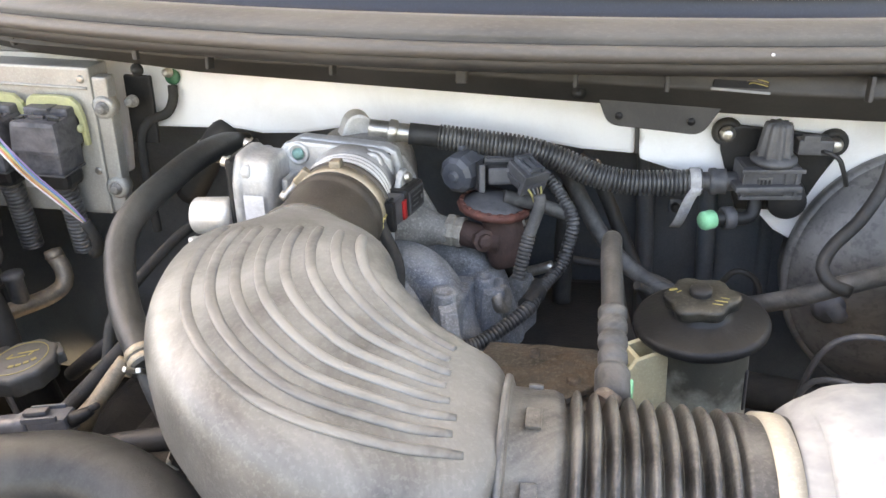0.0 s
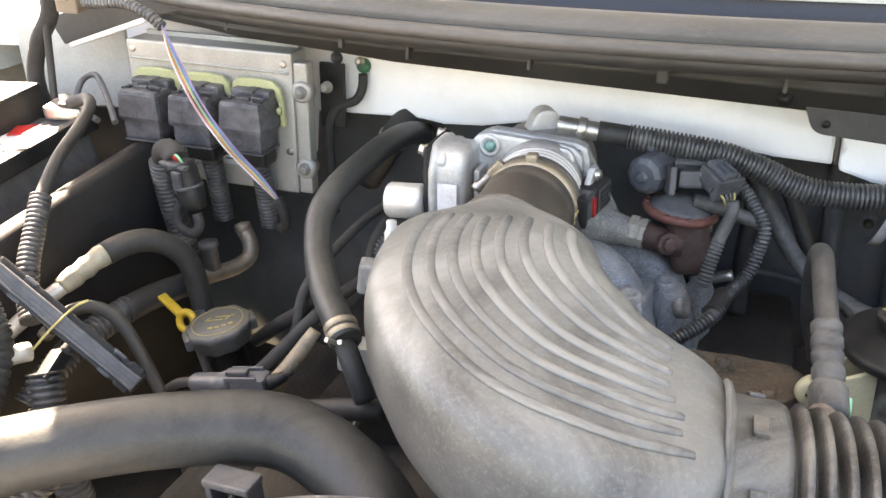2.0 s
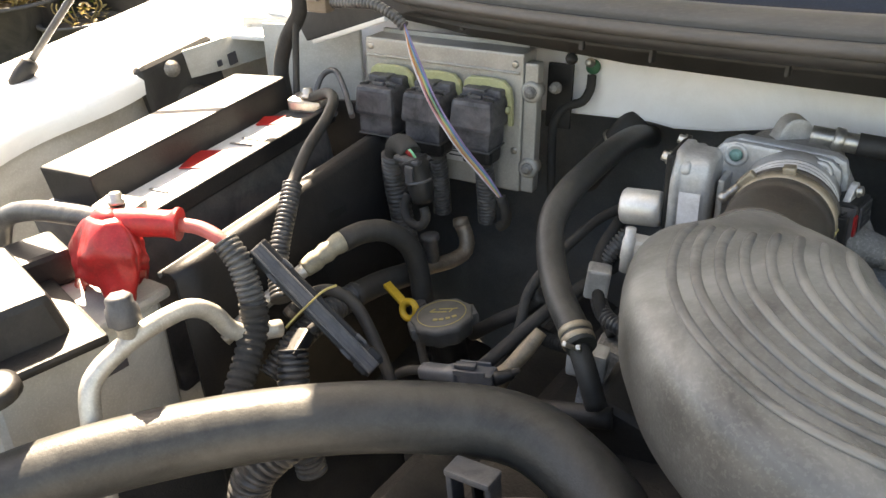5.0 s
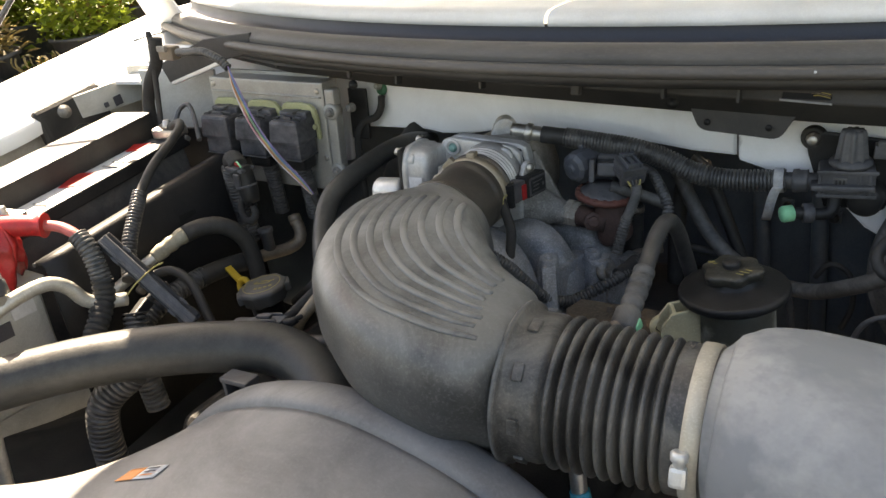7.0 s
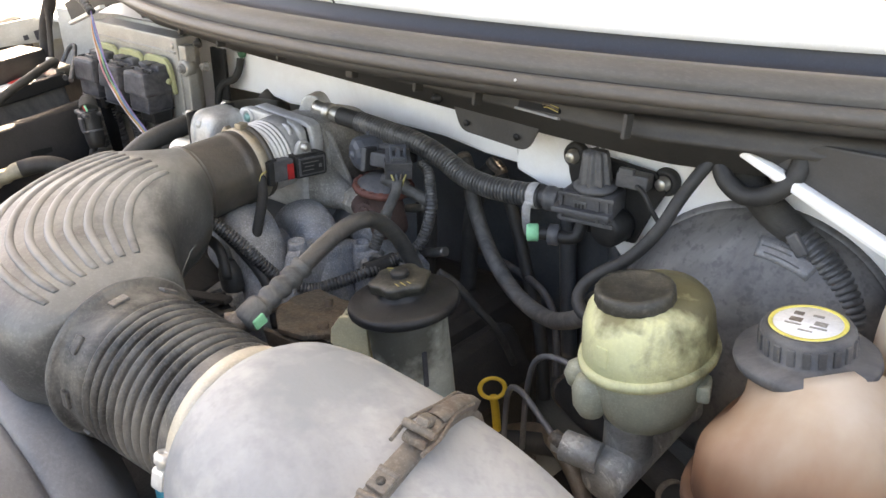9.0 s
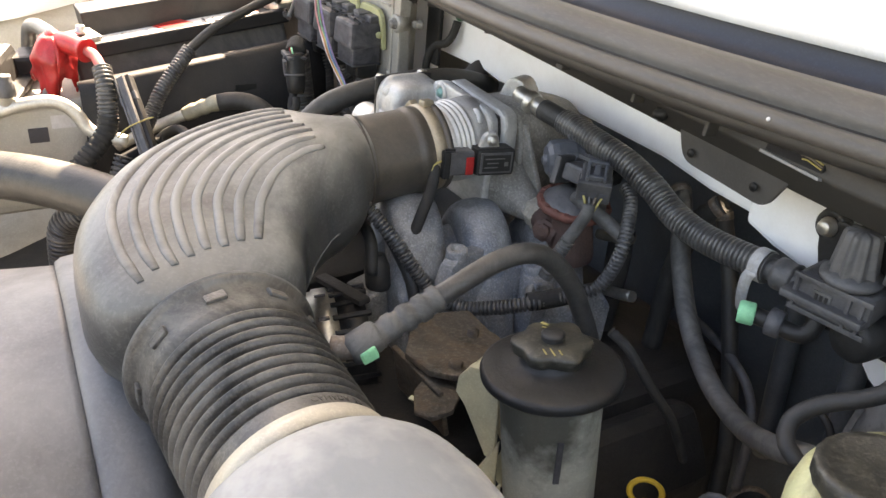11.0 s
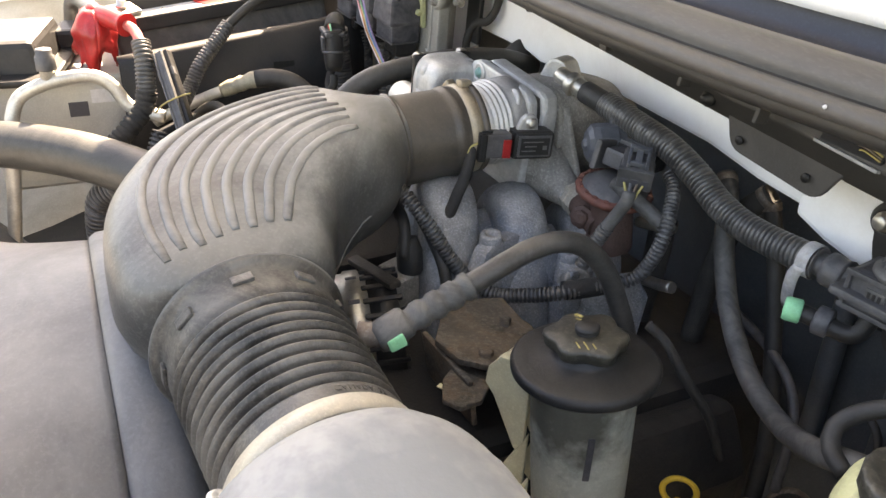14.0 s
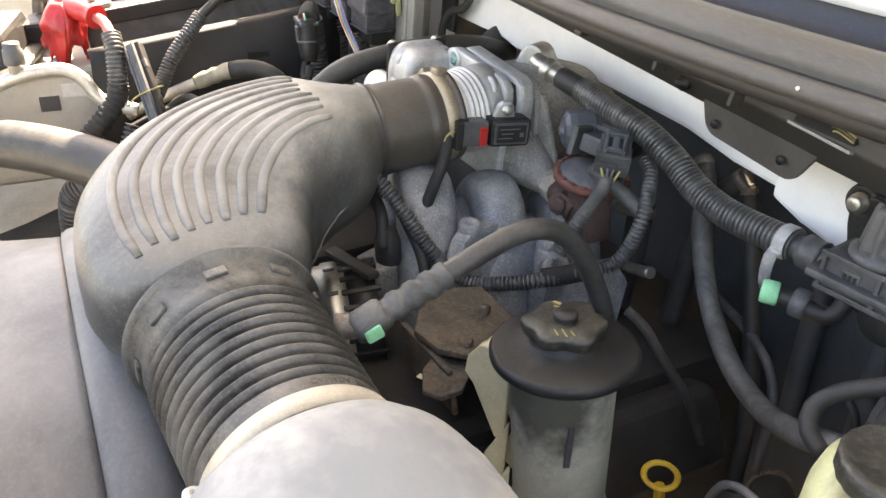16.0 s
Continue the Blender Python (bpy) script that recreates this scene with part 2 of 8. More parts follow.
M_INK = mat("dark_ink", (0.06, 0.06, 0.07), 0.6, var=0.1)
M_ORANGE = mat("orange_print", (0.75, 0.28, 0.08), 0.55, var=0.1)
M_LABELYEL = mat("yellow_print", (0.58, 0.50, 0.12), 0.5, var=0.2, scale=80)
M_TAPE = mat("woven_tape", (0.022, 0.021, 0.020), 0.8, var=0.4, scale=80, dust=0.45, dust_col=(0.085, 0.08, 0.07), fine=700, bump=0.5)
M_OILCAP = mat("oil_cap_plastic", (0.085, 0.083, 0.078), 0.55, var=0.2, scale=40, dust=0.5, dust_col=(0.15, 0.145, 0.13))
M_GOLD = mat("faded_yellow_print", (0.34, 0.28, 0.10), 0.6, var=0.25)
M_CLAMPWHITE = mat("dusty_zinc_band", (0.50, 0.46, 0.38), 0.5, metal=0.3, var=0.15, scale=40, dust=0.5, dust_col=(0.40, 0.34, 0.26))
M_STRAP = mat("rusty_strap", (0.17, 0.145, 0.12), 0.6, metal=0.3, var=0.4, scale=60, dust=0.8, dust_col=(0.12, 0.075, 0.05), dust_scale=40, speck=0.3, speck_col=(0.35, 0.30, 0.25), speck_scale=300)
M_ENGINE = mat("oily_engine_metal", (0.021, 0.020, 0.0195), 0.6, metal=0.2, var=0.5, scale=25, dust=0.5, dust_col=(0.062, 0.053, 0.046), bump=0.5)

M_GREENZINC = mat("green_zinc", (0.16, 0.30, 0.27), 0.45, metal=0.4, var=0.3, scale=90)
M_STEELWHITE = mat("bright_steel_can", (0.66, 0.65, 0.62), 0.4, metal=0.5, var=0.12, scale=60, dust=0.3, dust_col=(0.45, 0.4, 0.33))
M_TANBAND = mat("tan_zinc_band", (0.30, 0.255, 0.19), 0.45, metal=0.45, var=0.25, scale=70, dust=0.4, dust_col=(0.2, 0.17, 0.12))
M_CAPBLACK = mat("oily_black_cap", (0.024, 0.023, 0.019), 0.45, var=0.35, scale=45, dust=0.6, dust_col=(0.075, 0.066, 0.045), dust_scale=35, speck=0.3, speck_col=(0.12, 0.11, 0.09), speck_scale=260)
M_CUFFTEXT = mat("worn_raised_rubber", (0.085, 0.078, 0.068), 0.6, var=0.3, scale=60)
M_PLUGNAVY = mat("navy_black_plastic", (0.030, 0.030, 0.036), 0.5, var=0.25, scale=40, dust=0.75, dust_col=(0.135, 0.13, 0.138), dust_scale=30, dust_at=(0.38, 0.64))
M_CRUST = mat("crusted_aluminium", (0.33, 0.33, 0.31), 0.5, metal=0.35, var=0.35, scale=30, dust=0.9, dust_col=(0.60, 0.58, 0.53), dust_scale=60, dust_at=(0.56, 0.66), bump=0.8, speck=0.3, speck_col=(0.14, 0.13, 0.12), speck_scale=160)
M_SENSORTAN = mat("dirty_tan_plastic", (0.27, 0.21, 0.14), 0.5, var=0.35, scale=60, dust=0.5, dust_col=(0.11, 0.09, 0.07), dust_scale=40)
M_TRAY = mat("black_tray_plastic", (0.010, 0.010, 0.011), 0.5, var=0.3, scale=30, dust=0.5, dust_col=(0.030, 0.029, 0.028), dust_scale=12, spec=0.3)
M_NUT = mat("pale_corroded_nut", (0.42, 0.38, 0.32), 0.55, metal=0.3, var=0.25, scale=90)


def degas_material():
    """Aged coolant bottle: pale above, stained orange-brown where the coolant stands."""
    m = mat("coolant_bottle_plastic", (0.56, 0.42, 0.31), 0.55, var=0.12, scale=14, translucent=0.18, bump=0.05)
    nt = m.node_tree
    n, link = nt.nodes, nt.links.new
    co, sep, add, ns = n.new("ShaderNodeTexCoord"), n.new("ShaderNodeSeparateXYZ"), n.new("ShaderNodeMath"), n.new("ShaderNodeTexNoise")
    ns.inputs["Scale"].default_value, ns.inputs["Detail"].default_value = 22, 5
    mp = n.new("ShaderNodeMapping")
    mp.inputs["Scale"].default_value = (1, 1, 0.3)
    link(co.outputs["Object"], sep.inputs[0])
    link(co.outputs["Object"], mp.inputs[0])
    link(mp.outputs[0], ns.inputs["Vector"])
    add.operation = "MULTIPLY_ADD"
    link(ns.outputs[0], add.inputs[0])
    add.inputs[1].default_value = 0.075
    link(sep.outputs[2], add.inputs[2])
    r = n.new("ShaderNodeValToRGB")
    mr = n.new("ShaderNodeMapRange")
    mr.inputs["From Min"].default_value, mr.inputs["From Max"].default_value = 1.03, 1.23
    link(add.outputs[0], mr.inputs[0])
    e = r.color_ramp.elements
    e[0].position, e[0].color = 0.10, (0.085, 0.040, 0.024, 1)
    e[1].position, e[1].color = 0.90, (0.58, 0.52, 0.45, 1)
    for at, col in ((0.42, (0.12, 0.060, 0.036, 1)), (0.52, (0.25, 0.125, 0.072, 1)), (0.62, (0.34, 0.20, 0.125, 1)), (0.74, (0.43, 0.325, 0.24, 1))):
        e.new(at).color = col
    link(mr.outputs[0], r.inputs[0])
    link(r.outputs[0], n["Principled BSDF"].inputs["Base Color"])
    for node in n:
        if node.type == "BSDF_TRANSLUCENT":
            link(r.outputs[0], node.inputs["Color"])
    return m


def spill_and_shade(m, at, radius, col):
    """Adds an old brown spill, once with lid shade, round a place, ragged edged."""
    nt = m.node_tree
    n, link = nt.nodes, nt.links.new
    bsdf = n["Principled BSDF"]
    before = bsdf.inputs["Base Color"].links[0].from_socket
    co, dist, ns, add = n.new("ShaderNodeTexCoord"), n.new("ShaderNodeVectorMath"), n.new("ShaderNodeTexNoise"), n.new("ShaderNodeMath")
    dist.operation = "DISTANCE"
    dist.inputs[1].default_value = at
    ns.inputs["Scale"].default_value, ns.inputs["Detail"].default_value = 60, 6
    link(co.outputs["Object"], dist.inputs[0])
    link(co.outputs["Object"], ns.inputs["Vector"])
    add.operation = "MULTIPLY_ADD"
    link(ns.outputs[0], add.inputs[0])
    add.inputs[1].default_value = radius * 1.1
    link(dist.outputs["Value"], add.inputs[2])
    mr = n.new("ShaderNodeMapRange")
    mr.inputs["From Min"].default_value, mr.inputs["From Max"].default_value = radius * 0.9, radius * 1.3
    mr.inputs["To Min"].default_value, mr.inputs["To Max"].default_value = 0.85, 0.0
    link(add.outputs[0], mr.inputs[0])
    mix = n.new("ShaderNodeMix")
    mix.data_type = "RGBA"
    link(mr.outputs[0], mix.inputs["Factor"])
    link(before, mix.inputs["A"])
    mix.inputs["B"].default_value = (*col, 1)
    link(mix.outputs["Result"], bsdf.inputs["Base Color"])
    for node in n:
        if node.type == "BSDF_TRANSLUCENT":
            link(mix.outputs["Result"], node.inputs["Color"])


spill_and_shade(M_BRAKE, (0.320, 0.636, 1.176), 0.100, (0.060, 0.042, 0.017))
spill_and_shade(M_BRAKE, (0.293, 0.566, 1.176), 0.030, (0.13, 0.105, 0.04))
spill_and_shade(M_AIRBOX, (0.200, 0.390, 1.175), 0.075, (0.205, 0.215, 0.222))
spill_and_shade(M_AIRBOX, (0.150, 0.300, 1.125), 0.060, (0.160, 0.170, 0.185))
spill_and_shade(M_WHITE, (0.050, 0.775, 1.205), 0.015, (0.20, 0.18, 0.15))
spill_and_shade(M_WHITE, (-0.032, 0.775, 1.255), 0.014, (0.32, 0.29, 0.24))
# Dark under the reservoir lid: grime and the lid's shade in one colour.
spill_and_shade(M_PSWHITE, (0.112, 0.525, 1.122), 0.085, (0.060, 0.054, 0.040))
M_DEGAS = degas_material()
GLASS = bpy.data.materials.new("windscreen_glass")
GLASS.use_nodes = True
_g = GLASS.node_tree.nodes["Principled BSDF"]
_g.inputs["Base Color"].default_value, _g.inputs["Roughness"].default_value = (0.03, 0.045, 0.06, 1), 0.04
_g.inputs["Specular IOR Level"].default_value, _g.inputs["Coat Weight"].default_value = 0.8, 1.0


# ---- mesh helpers ----
def V(*a):
    return Vector(a)


def spline(pts, step=0.006):
    """Points along a Catmull-Rom curve through pts (each x, y, z or x, y, z, radius), about step apart."""
    p = [np.array(q, float) for q in pts]
    p = [2 * p[0] - p[1]] + p + [2 * p[-1] - p[-2]]
    out = []
    for a, b, c, d in zip(p, p[1:], p[2:], p[3:]):
        k = max(2, int(np.linalg.norm((c - b)[:3]) / step))
        for i in range(k):
            u = i / k
            out.append(0.5 * (2 * b + (c - a) * u + (2 * a - 5 * b + 4 * c - d) * u * u + (3 * b - a - 3 * c + d) * u ** 3))
    out.append(p[-2])
    return out


def sweep(pts, radius=0.006, sides=12, step=None, ribs=None, flat=1.0, caps=True, bm=None):
    """A tube along a spline; ribs=(pitch, depth) makes it corrugated; flat squashes it; a fourth number in a point is its radius."""
    bm = bm or bmesh.new()
    step = step or (ribs[0] / 8 if ribs else max(0.004, radius * 0.7))
    line = spline(pts, step)
    vary = len(line[0]) > 3
    pos = [Vector(q[:3]) for q in line]
    length, rings = 0.0, []
    side = None
    for i, q in enumerate(pos):
        t = (pos[min(i + 1, len(pos) - 1)] - pos[max(i - 1, 0)]).normalized()
        if side is None:
            side = t.cross(V(0, 0, 1)) if abs(t.z) < 0.95 else t.cross(V(1, 0, 0))
        side = (side - t * side.dot(t)).normalized()
        up = side.cross(t)
        if i:
            length += (q - pos[i - 1]).length
        r = line[i][3] if vary else radius
        if ribs:
            wave = math.cos(2 * math.pi * length / ribs[0])
            r += ribs[1] / 2 * (1 - 2 * min(1.0, max(0.0, (-wave - 0.1) / 0.6)) ** 0.8)
        rings.append([bm.verts.new(q + side * r * math.cos(a) + up * r * flat * math.sin(a)) for a in (2 * math.pi * k / sides for k in range(sides))])
    for a, b in zip(rings, rings[1:]):
        for k in range(sides):
            bm.faces.new((a[k], a[(k + 1) % sides], b[(k + 1) % sides], b[k])).smooth = True
    if caps:
        bm.faces.new(rings[0][::-1])
        bm.faces.new(rings[-1])
    return bm


def lathe(profile, m=None, seg=32, bm=None, lobes=0, depth=0.0, caps=True):
    """Turns (radius, height) pairs round z, then poses by m. lobes and depth wave the rim."""
    bm = bm or bmesh.new()
    m = m or Matrix()
    rings = []
    for r, z in profile:
        if r < 1e-5:
            rings.append([bm.verts.new(m @ V(0, 0, z))])
        else:
            rings.append([bm.verts.new(m @ V((r + depth * math.cos(lobes * a)) * math.cos(a), (r + depth * math.cos(lobes * a)) * math.sin(a), z)) for a in (2 * math.pi * k / seg for k in range(seg))])
    for a, b in zip(rings, rings[1:]):
        if len(a) == 1 and len(b) == 1:
            continue
        for k in range(seg):
            j = (k + 1) % seg
            if len(a) == 1:
                f = bm.faces.new((a[0], b[j], b[k]))
            elif len(b) == 1:
                f = bm.faces.new((a[k], a[j], b[0]))
            else:
                f = bm.faces.new((a[k], a[j], b[j], b[k]))
            f.smooth = True
    for ring, back in ((rings[0], True), (rings[-1], False)):
        if caps and len(ring) > 1:
            bm.faces.new(ring[::-1] if back else ring)
    return bm


def block(size, m=None, bevel=0.002, seg=2, bm=None, taper=1.0):
    """A box of that size about its middle, with rounded edges and its top drawn in by taper."""
    own = bmesh.new()
    bmesh.ops.create_cube(own, size=1)
    for v in own.verts:
        k = taper if v.co.z > 0 else 1
        v.co = V(v.co.x * size[0] * k, v.co.y * size[1] * k, v.co.z * size[2])
    if bevel:
        bmesh.ops.bevel(own, geom=own.edges[:], offset=bevel, segments=seg, affect="EDGES", profile=0.6)
    if m:
        bmesh.ops.transform(own, matrix=m, verts=own.verts)
    return own if bm is None else joined(bm, own)


def joined(bm, *others):
    for o in others:
        me = bpy.data.meshes.new("t")
        o.to_mesh(me)
        o.free()
        bm.from_mesh(me)
        bpy.data.meshes.remove(me)
    return bm


def prism(outline, depth, m=None, bevel=0.0015):
    """A plate with that outline (x, z), depth thick along y, its front at y = 0."""
    bm = bmesh.new()
    f = bm.faces.new([bm.verts.new((x, 0, z)) for x, z in outline])
    r = bmesh.ops.extrude_face_region(bm, geom=[f])
    bmesh.ops.translate(bm, verts=[v for v in r["geom"] if isinstance(v, bmesh.types.BMVert)], vec=(0, depth, 0))
    bmesh.ops.recalc_face_normals(bm, faces=bm.faces)
    if bevel:
        bmesh.ops.bevel(bm, geom=bm.edges[:], offset=bevel, segments=2, affect="EDGES", profile=0.6)
    if m:
        bmesh.ops.transform(bm, matrix=m, verts=bm.verts)
    return bm


def frame_of(origin, x_to, z_hint=(0, 0, 1)):
    """A pose at origin whose x axis points along x_to and whose z axis is near z_hint."""
    x = Vector(x_to).normalized()
    z = Vector(z_hint)
    z = (z - x * z.dot(x)).normalized()
    y = z.cross(x)
    return Matrix.Translation(origin) @ Matrix((x, y, z)).transposed().to_4x4()


def along(origin, z_to):
    """A pose at origin whose z axis points along z_to."""
    return Matrix.Translation(origin) @ Vector(z_to).normalized().to_track_quat("Z", "Y").to_matrix().to_4x4()


def thing(name, label, category, at, group="", kind=""):
    ob = new(name)
    ob.empty_display_size = 0.05
    ob.location = at
    return tagged(ob, label, category, group, kind)


def part(name, bm, material, parent=None, label="", smooth=None):
    me = bpy.data.meshes.new(name)
    bm.normal_update()
    bm.to_mesh(me)
    bm.free()
    me.materials.append(material)
    if smooth is not None:
        for p in me.polygons:
            p.use_smooth = smooth
    ob = new(name, me)
    if parent:
        ob.parent = parent
        ob.matrix_parent_inverse = Matrix.Translation(-Vector(parent.location))
    return tagged(ob, label)


def solo(name, bm, material, label, category, group="", kind="", smooth=None):
    return tagged(part(name, bm, material, None, "", smooth), label, category, group, kind)


def grid(us, vs, fn, thick=0.0, bm=None):
    """A smooth sheet through fn(u, v), thick metres through along its normals."""
    bm = bm or bmesh.new()
    rows = [[bm.verts.new(fn(u, v)) for v in vs] for u in us]
    for a, b in zip(rows, rows[1:]):
        for k in range(len(vs) - 1):
            bm.faces.new((a[k], b[k], b[k + 1], a[k + 1])).smooth = True
    if thick:
        bm.normal_update()
        bmesh.ops.solidify(bm, geom=bm.faces[:], thickness=thick)
    return bm


def lin(a, b, n):
    return [a + (b - a) * i / (n - 1) for i in range(n)]


def bolt(at, direction, parent, r=0.006, h=0.005, material=None, name="bolt"):
    bm = lathe([(r * 1.35, 0), (r * 1.35, h * 0.3), (r, h * 0.35), (r, h), (r * 0.8, h * 1.15), (0, h * 1.15)], along(at, direction), 12)
    return part(name, bm, material or M_STEEL, parent)


# ---- the large structure ----
LEAN = -0.07  # the bay falls a little towards +x


def bow(x):
    """How far back the cowl's seal lies at x."""
    return 0.62 + 0.36 * (x + 0.15) ** 2


def cowl_strip(profile, x0, x1, n, z0):
    """A sheet that follows the cowl from x0 to x1, with that profile of (back, up)."""
    return grid(lin(x0, x1, n), range(len(profile)), lambda x, k: V(x, bow(x) + profile[k][0], z0 + LEAN * x + profile[k][1]))


def ground_z(x, y):
    """The drive falls a little, as the truck on it does."""
    return 0.15 * (y - 0.4) + LEAN * x + 0.02 * noise.noise(V(x * 0.7, y * 0.7, 0))


ground = solo("ground", grid(lin(-60, 60, 120), lin(-60, 60, 120), lambda x, y: V(x, y, ground_z(x, y))),
              mat("gravel", (0.30, 0.27, 0.21), 0.9, var=0.45, scale=40, dust=0.6, dust_col=(0.16, 0.15, 0.11), dust_scale=3, bump=0.9, fine=120),
              "pale gravel drive under the truck", "ground", kind="structure")

# White upper firewall panel in two pieces; recess shade below is in the colour.
firewall = thing("wall_north", "white painted steel firewall at the back of the engine bay", "firewall", (0, 0.79, 0.9), kind="structure")
part("panel", prism([(-0.95, 1.36), (0.052, 1.29), (0.052, 1.182), (0.0, 1.187), (-0.06, 1.198), (-0.20, 1.207), (-0.235, 1.213), (-0.30, 1.205), (-0.345, 1.205),
                     (-0.375, 1.211), (-0.51, 1.215), (-0.52, 1.16), (-0.95, 1.12)], 0.012, Matrix.Translation((0, 0.788, 0)), 0.004), M_WHITE, firewall)
part("panel", prism([(0.055, 1.275), (0.62, 1.235), (0.62, 0.90), (0.40, 0.90), (0.30, 1.03), (0.235, 1.085), (0.205, 1.098), (0.185, 1.110), (0.15, 1.150), (0.115, 1.166), (0.085, 1.172), (0.056, 1.182)], 0.012,
                    Matrix.Translation((0, 0.772, 0)), 0.004), M_WHITE, firewall)
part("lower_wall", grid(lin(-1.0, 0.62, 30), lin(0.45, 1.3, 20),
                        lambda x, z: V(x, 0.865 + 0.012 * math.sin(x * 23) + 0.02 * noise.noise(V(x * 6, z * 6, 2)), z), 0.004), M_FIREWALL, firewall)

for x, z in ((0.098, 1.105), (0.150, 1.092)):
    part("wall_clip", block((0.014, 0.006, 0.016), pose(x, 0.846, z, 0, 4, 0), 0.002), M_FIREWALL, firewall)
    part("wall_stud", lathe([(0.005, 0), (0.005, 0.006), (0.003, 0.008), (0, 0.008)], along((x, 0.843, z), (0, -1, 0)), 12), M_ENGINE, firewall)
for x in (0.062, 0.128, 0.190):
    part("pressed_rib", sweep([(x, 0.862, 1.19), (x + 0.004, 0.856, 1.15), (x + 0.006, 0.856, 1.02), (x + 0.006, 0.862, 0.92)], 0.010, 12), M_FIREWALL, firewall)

cowl = thing("cowl_panel", "matte black plastic cowl panel under the windscreen", "cowl", (0, 0.68, 1.27), kind="structure")


def cowl_face(x, k):
    """From under the seal's lip the cowl runs back, then drops nearly upright to a hem before the firewall."""
    head = ((0.045, 0.002), (0.012, -0.003), (0.009, -0.008), (0.014, -0.013), (0.024, -0.018))
    if k < 5:
        return V(x, bow(x) + head[k][0], 1.31 + LEAN * x + head[k][1])
    s = min(1.0, max(0.0, (x + 0.62) / 0.25))
    r = min(1.0, max(0.0, (x - 0.10) / 0.06))
    hem = (1.2525 - 0.095 * x) * (1 - r) + (1.249 + LEAN * x) * r
    y0, y1 = max(0.693, bow(x) + 0.022), max(0.722, bow(x) + 0.045)
    top, foot = V(x, y0, 1.299 + LEAN * x), V(x, y1, (1.276 + LEAN * x) * (1 - s) + hem * s)
    a, dy = ((0.0, 0.0), (0.42, 0.0), (0.46, -0.006), (0.56, -0.006), (0.60, 0.0), (1.0, 0.0), (1.0, 0.004), (1.0, 0.030))[k - 5]
    return top.lerp(foot, a) + V(0, dy, 0)


part("face", grid(lin(-1.02, 0.66, 120), range(13), cowl_face), M_COWL, cowl)
part("end_cover", prism([(0.290, 1.262), (0.60, 1.245), (0.60, 1.085), (0.440, 1.160), (0.421, 1.188), (0.303, 1.242)], 0.006, Matrix.Translation((0, 0.742, 0)), 0.002), M_COWL, cowl)
for x in (-0.335, -0.215, 0.0, 0.0745, 0.228):
    part("stiffener", block((0.0035, 0.012, 0.020), pose(x, 0.690, 1.283 + LEAN * x, -8, 4, 0), 0.0012), M_COWL, cowl)
for x in (-0.43, 0.001):
    part("clip", lathe([(0.0065, 0), (0.0065, 0.003), (0.004, 0.004), (0.003, 0.008), (0, 0.008)], along((x, 0.716, 1.2625 + LEAN * x), (0, -1, 0)), 12), M_BLACK, cowl)
def rounded(points, r=0.008, n=5):
    """An outline with its corners rounded off."""
    out = []
    for a, b, c in zip(points[-1:] + points[:-1], points, points[1:] + points[:1]):
        a, b, c = (Vector(q).to_3d() for q in (a, b, c))
        p, q = b + (a - b).normalized() * min(r, 0.45 * (a - b).length), b + (c - b).normalized() * min(r, 0.45 * (c - b).length)
        out += [tuple((p.lerp(b, t).lerp(b.lerp(q, t), t))[:2]) for t in lin(0, 1, n)]
    return out


bracket = part("bracket", prism(rounded([(0.008, 1.300), (0.170, 1.29), (0.170, 1.246), (0.124, 1.2485), (0.1075, 1.221), (0.026, 1.2315), (0.013, 1.270)], 0.010), 0.004,
                                Matrix.Translation((0, 0.7195, 0)), 0.0012), M_COWL, cowl, "black plate with two holes")
for x, z in ((0.036, 1.2405), (0.0975, 1.2345)):
    part("hole", lathe([(0.0034, 0), (0.0034, 0.001), (0, 0.001)], along((x, 0.7172, z), (0, -1, 0)), 14), M_TRAY, bracket)

seal = thing("weatherstrip", "dusty grey-brown rubber hood seal along the cowl", "seal", (0, 0.66, 1.3))
part("lower_lip", cowl_strip([(0.024, -0.005), (0.008, -0.0045), (0.001, -0.002), (-0.001, 0.002), (0.000, 0.006), (0.004, 0.0085), (0.010, 0.0085), (0.015, 0.004), (0.020, 0.002)], -1.04, 0.68, 90, 1.309), M_SEAL, seal)
part("groove", cowl_strip([(0.006, 0.004), (0.015, 0.0065), (0.024, 0.009)], -1.04, 0.68, 60, 1.309), M_RUBBER, seal)
part("upper_lip", cowl_strip([(0.018, 0.003), (0.019, 0.010), (0.0185, 0.0125), (0.020, 0.016), (0.0245, 0.0215), (0.030, 0.0245), (0.038, 0.0255), (0.044, 0.022), (0.047, 0.012), (0.047, 0.0)], -1.04, 0.68, 90, 1.309), M_SEAL, seal)

grille = thing("cowl_grille", "pale grey painted cowl grille before the windscreen", "grille", (0, 0.8, 1.33), kind="structure")
part("recess", cowl_strip([(0.03, -0.005), (0.06, 0.002), (0.085, 0.002), (0.092, 0.010), (0.094, 0.024)], -1.04, 0.68, 60, 1.32), M_NAVY, grille)


def grille_top(x, v):
    y0 = bow(x) + 0.088
    prof = ((0.0, 0.022), (-0.003, 0.026), (0.0, 0.033), (0.010, 0.038), (0.03, 0.040), (0.12, 0.042), (0.30, 0.046), (0.50, 0.05))
    return V(x, y0 + prof[v][0], 1.32 + LEAN * x + prof[v][1])


part("panel", grid(lin(-1.0, -0.137, 40), range(8), grille_top), M_GRILLE, grille)
part("panel", grid(lin(-0.133, 0.68, 40), range(8), grille_top), M_GRILLE, grille)
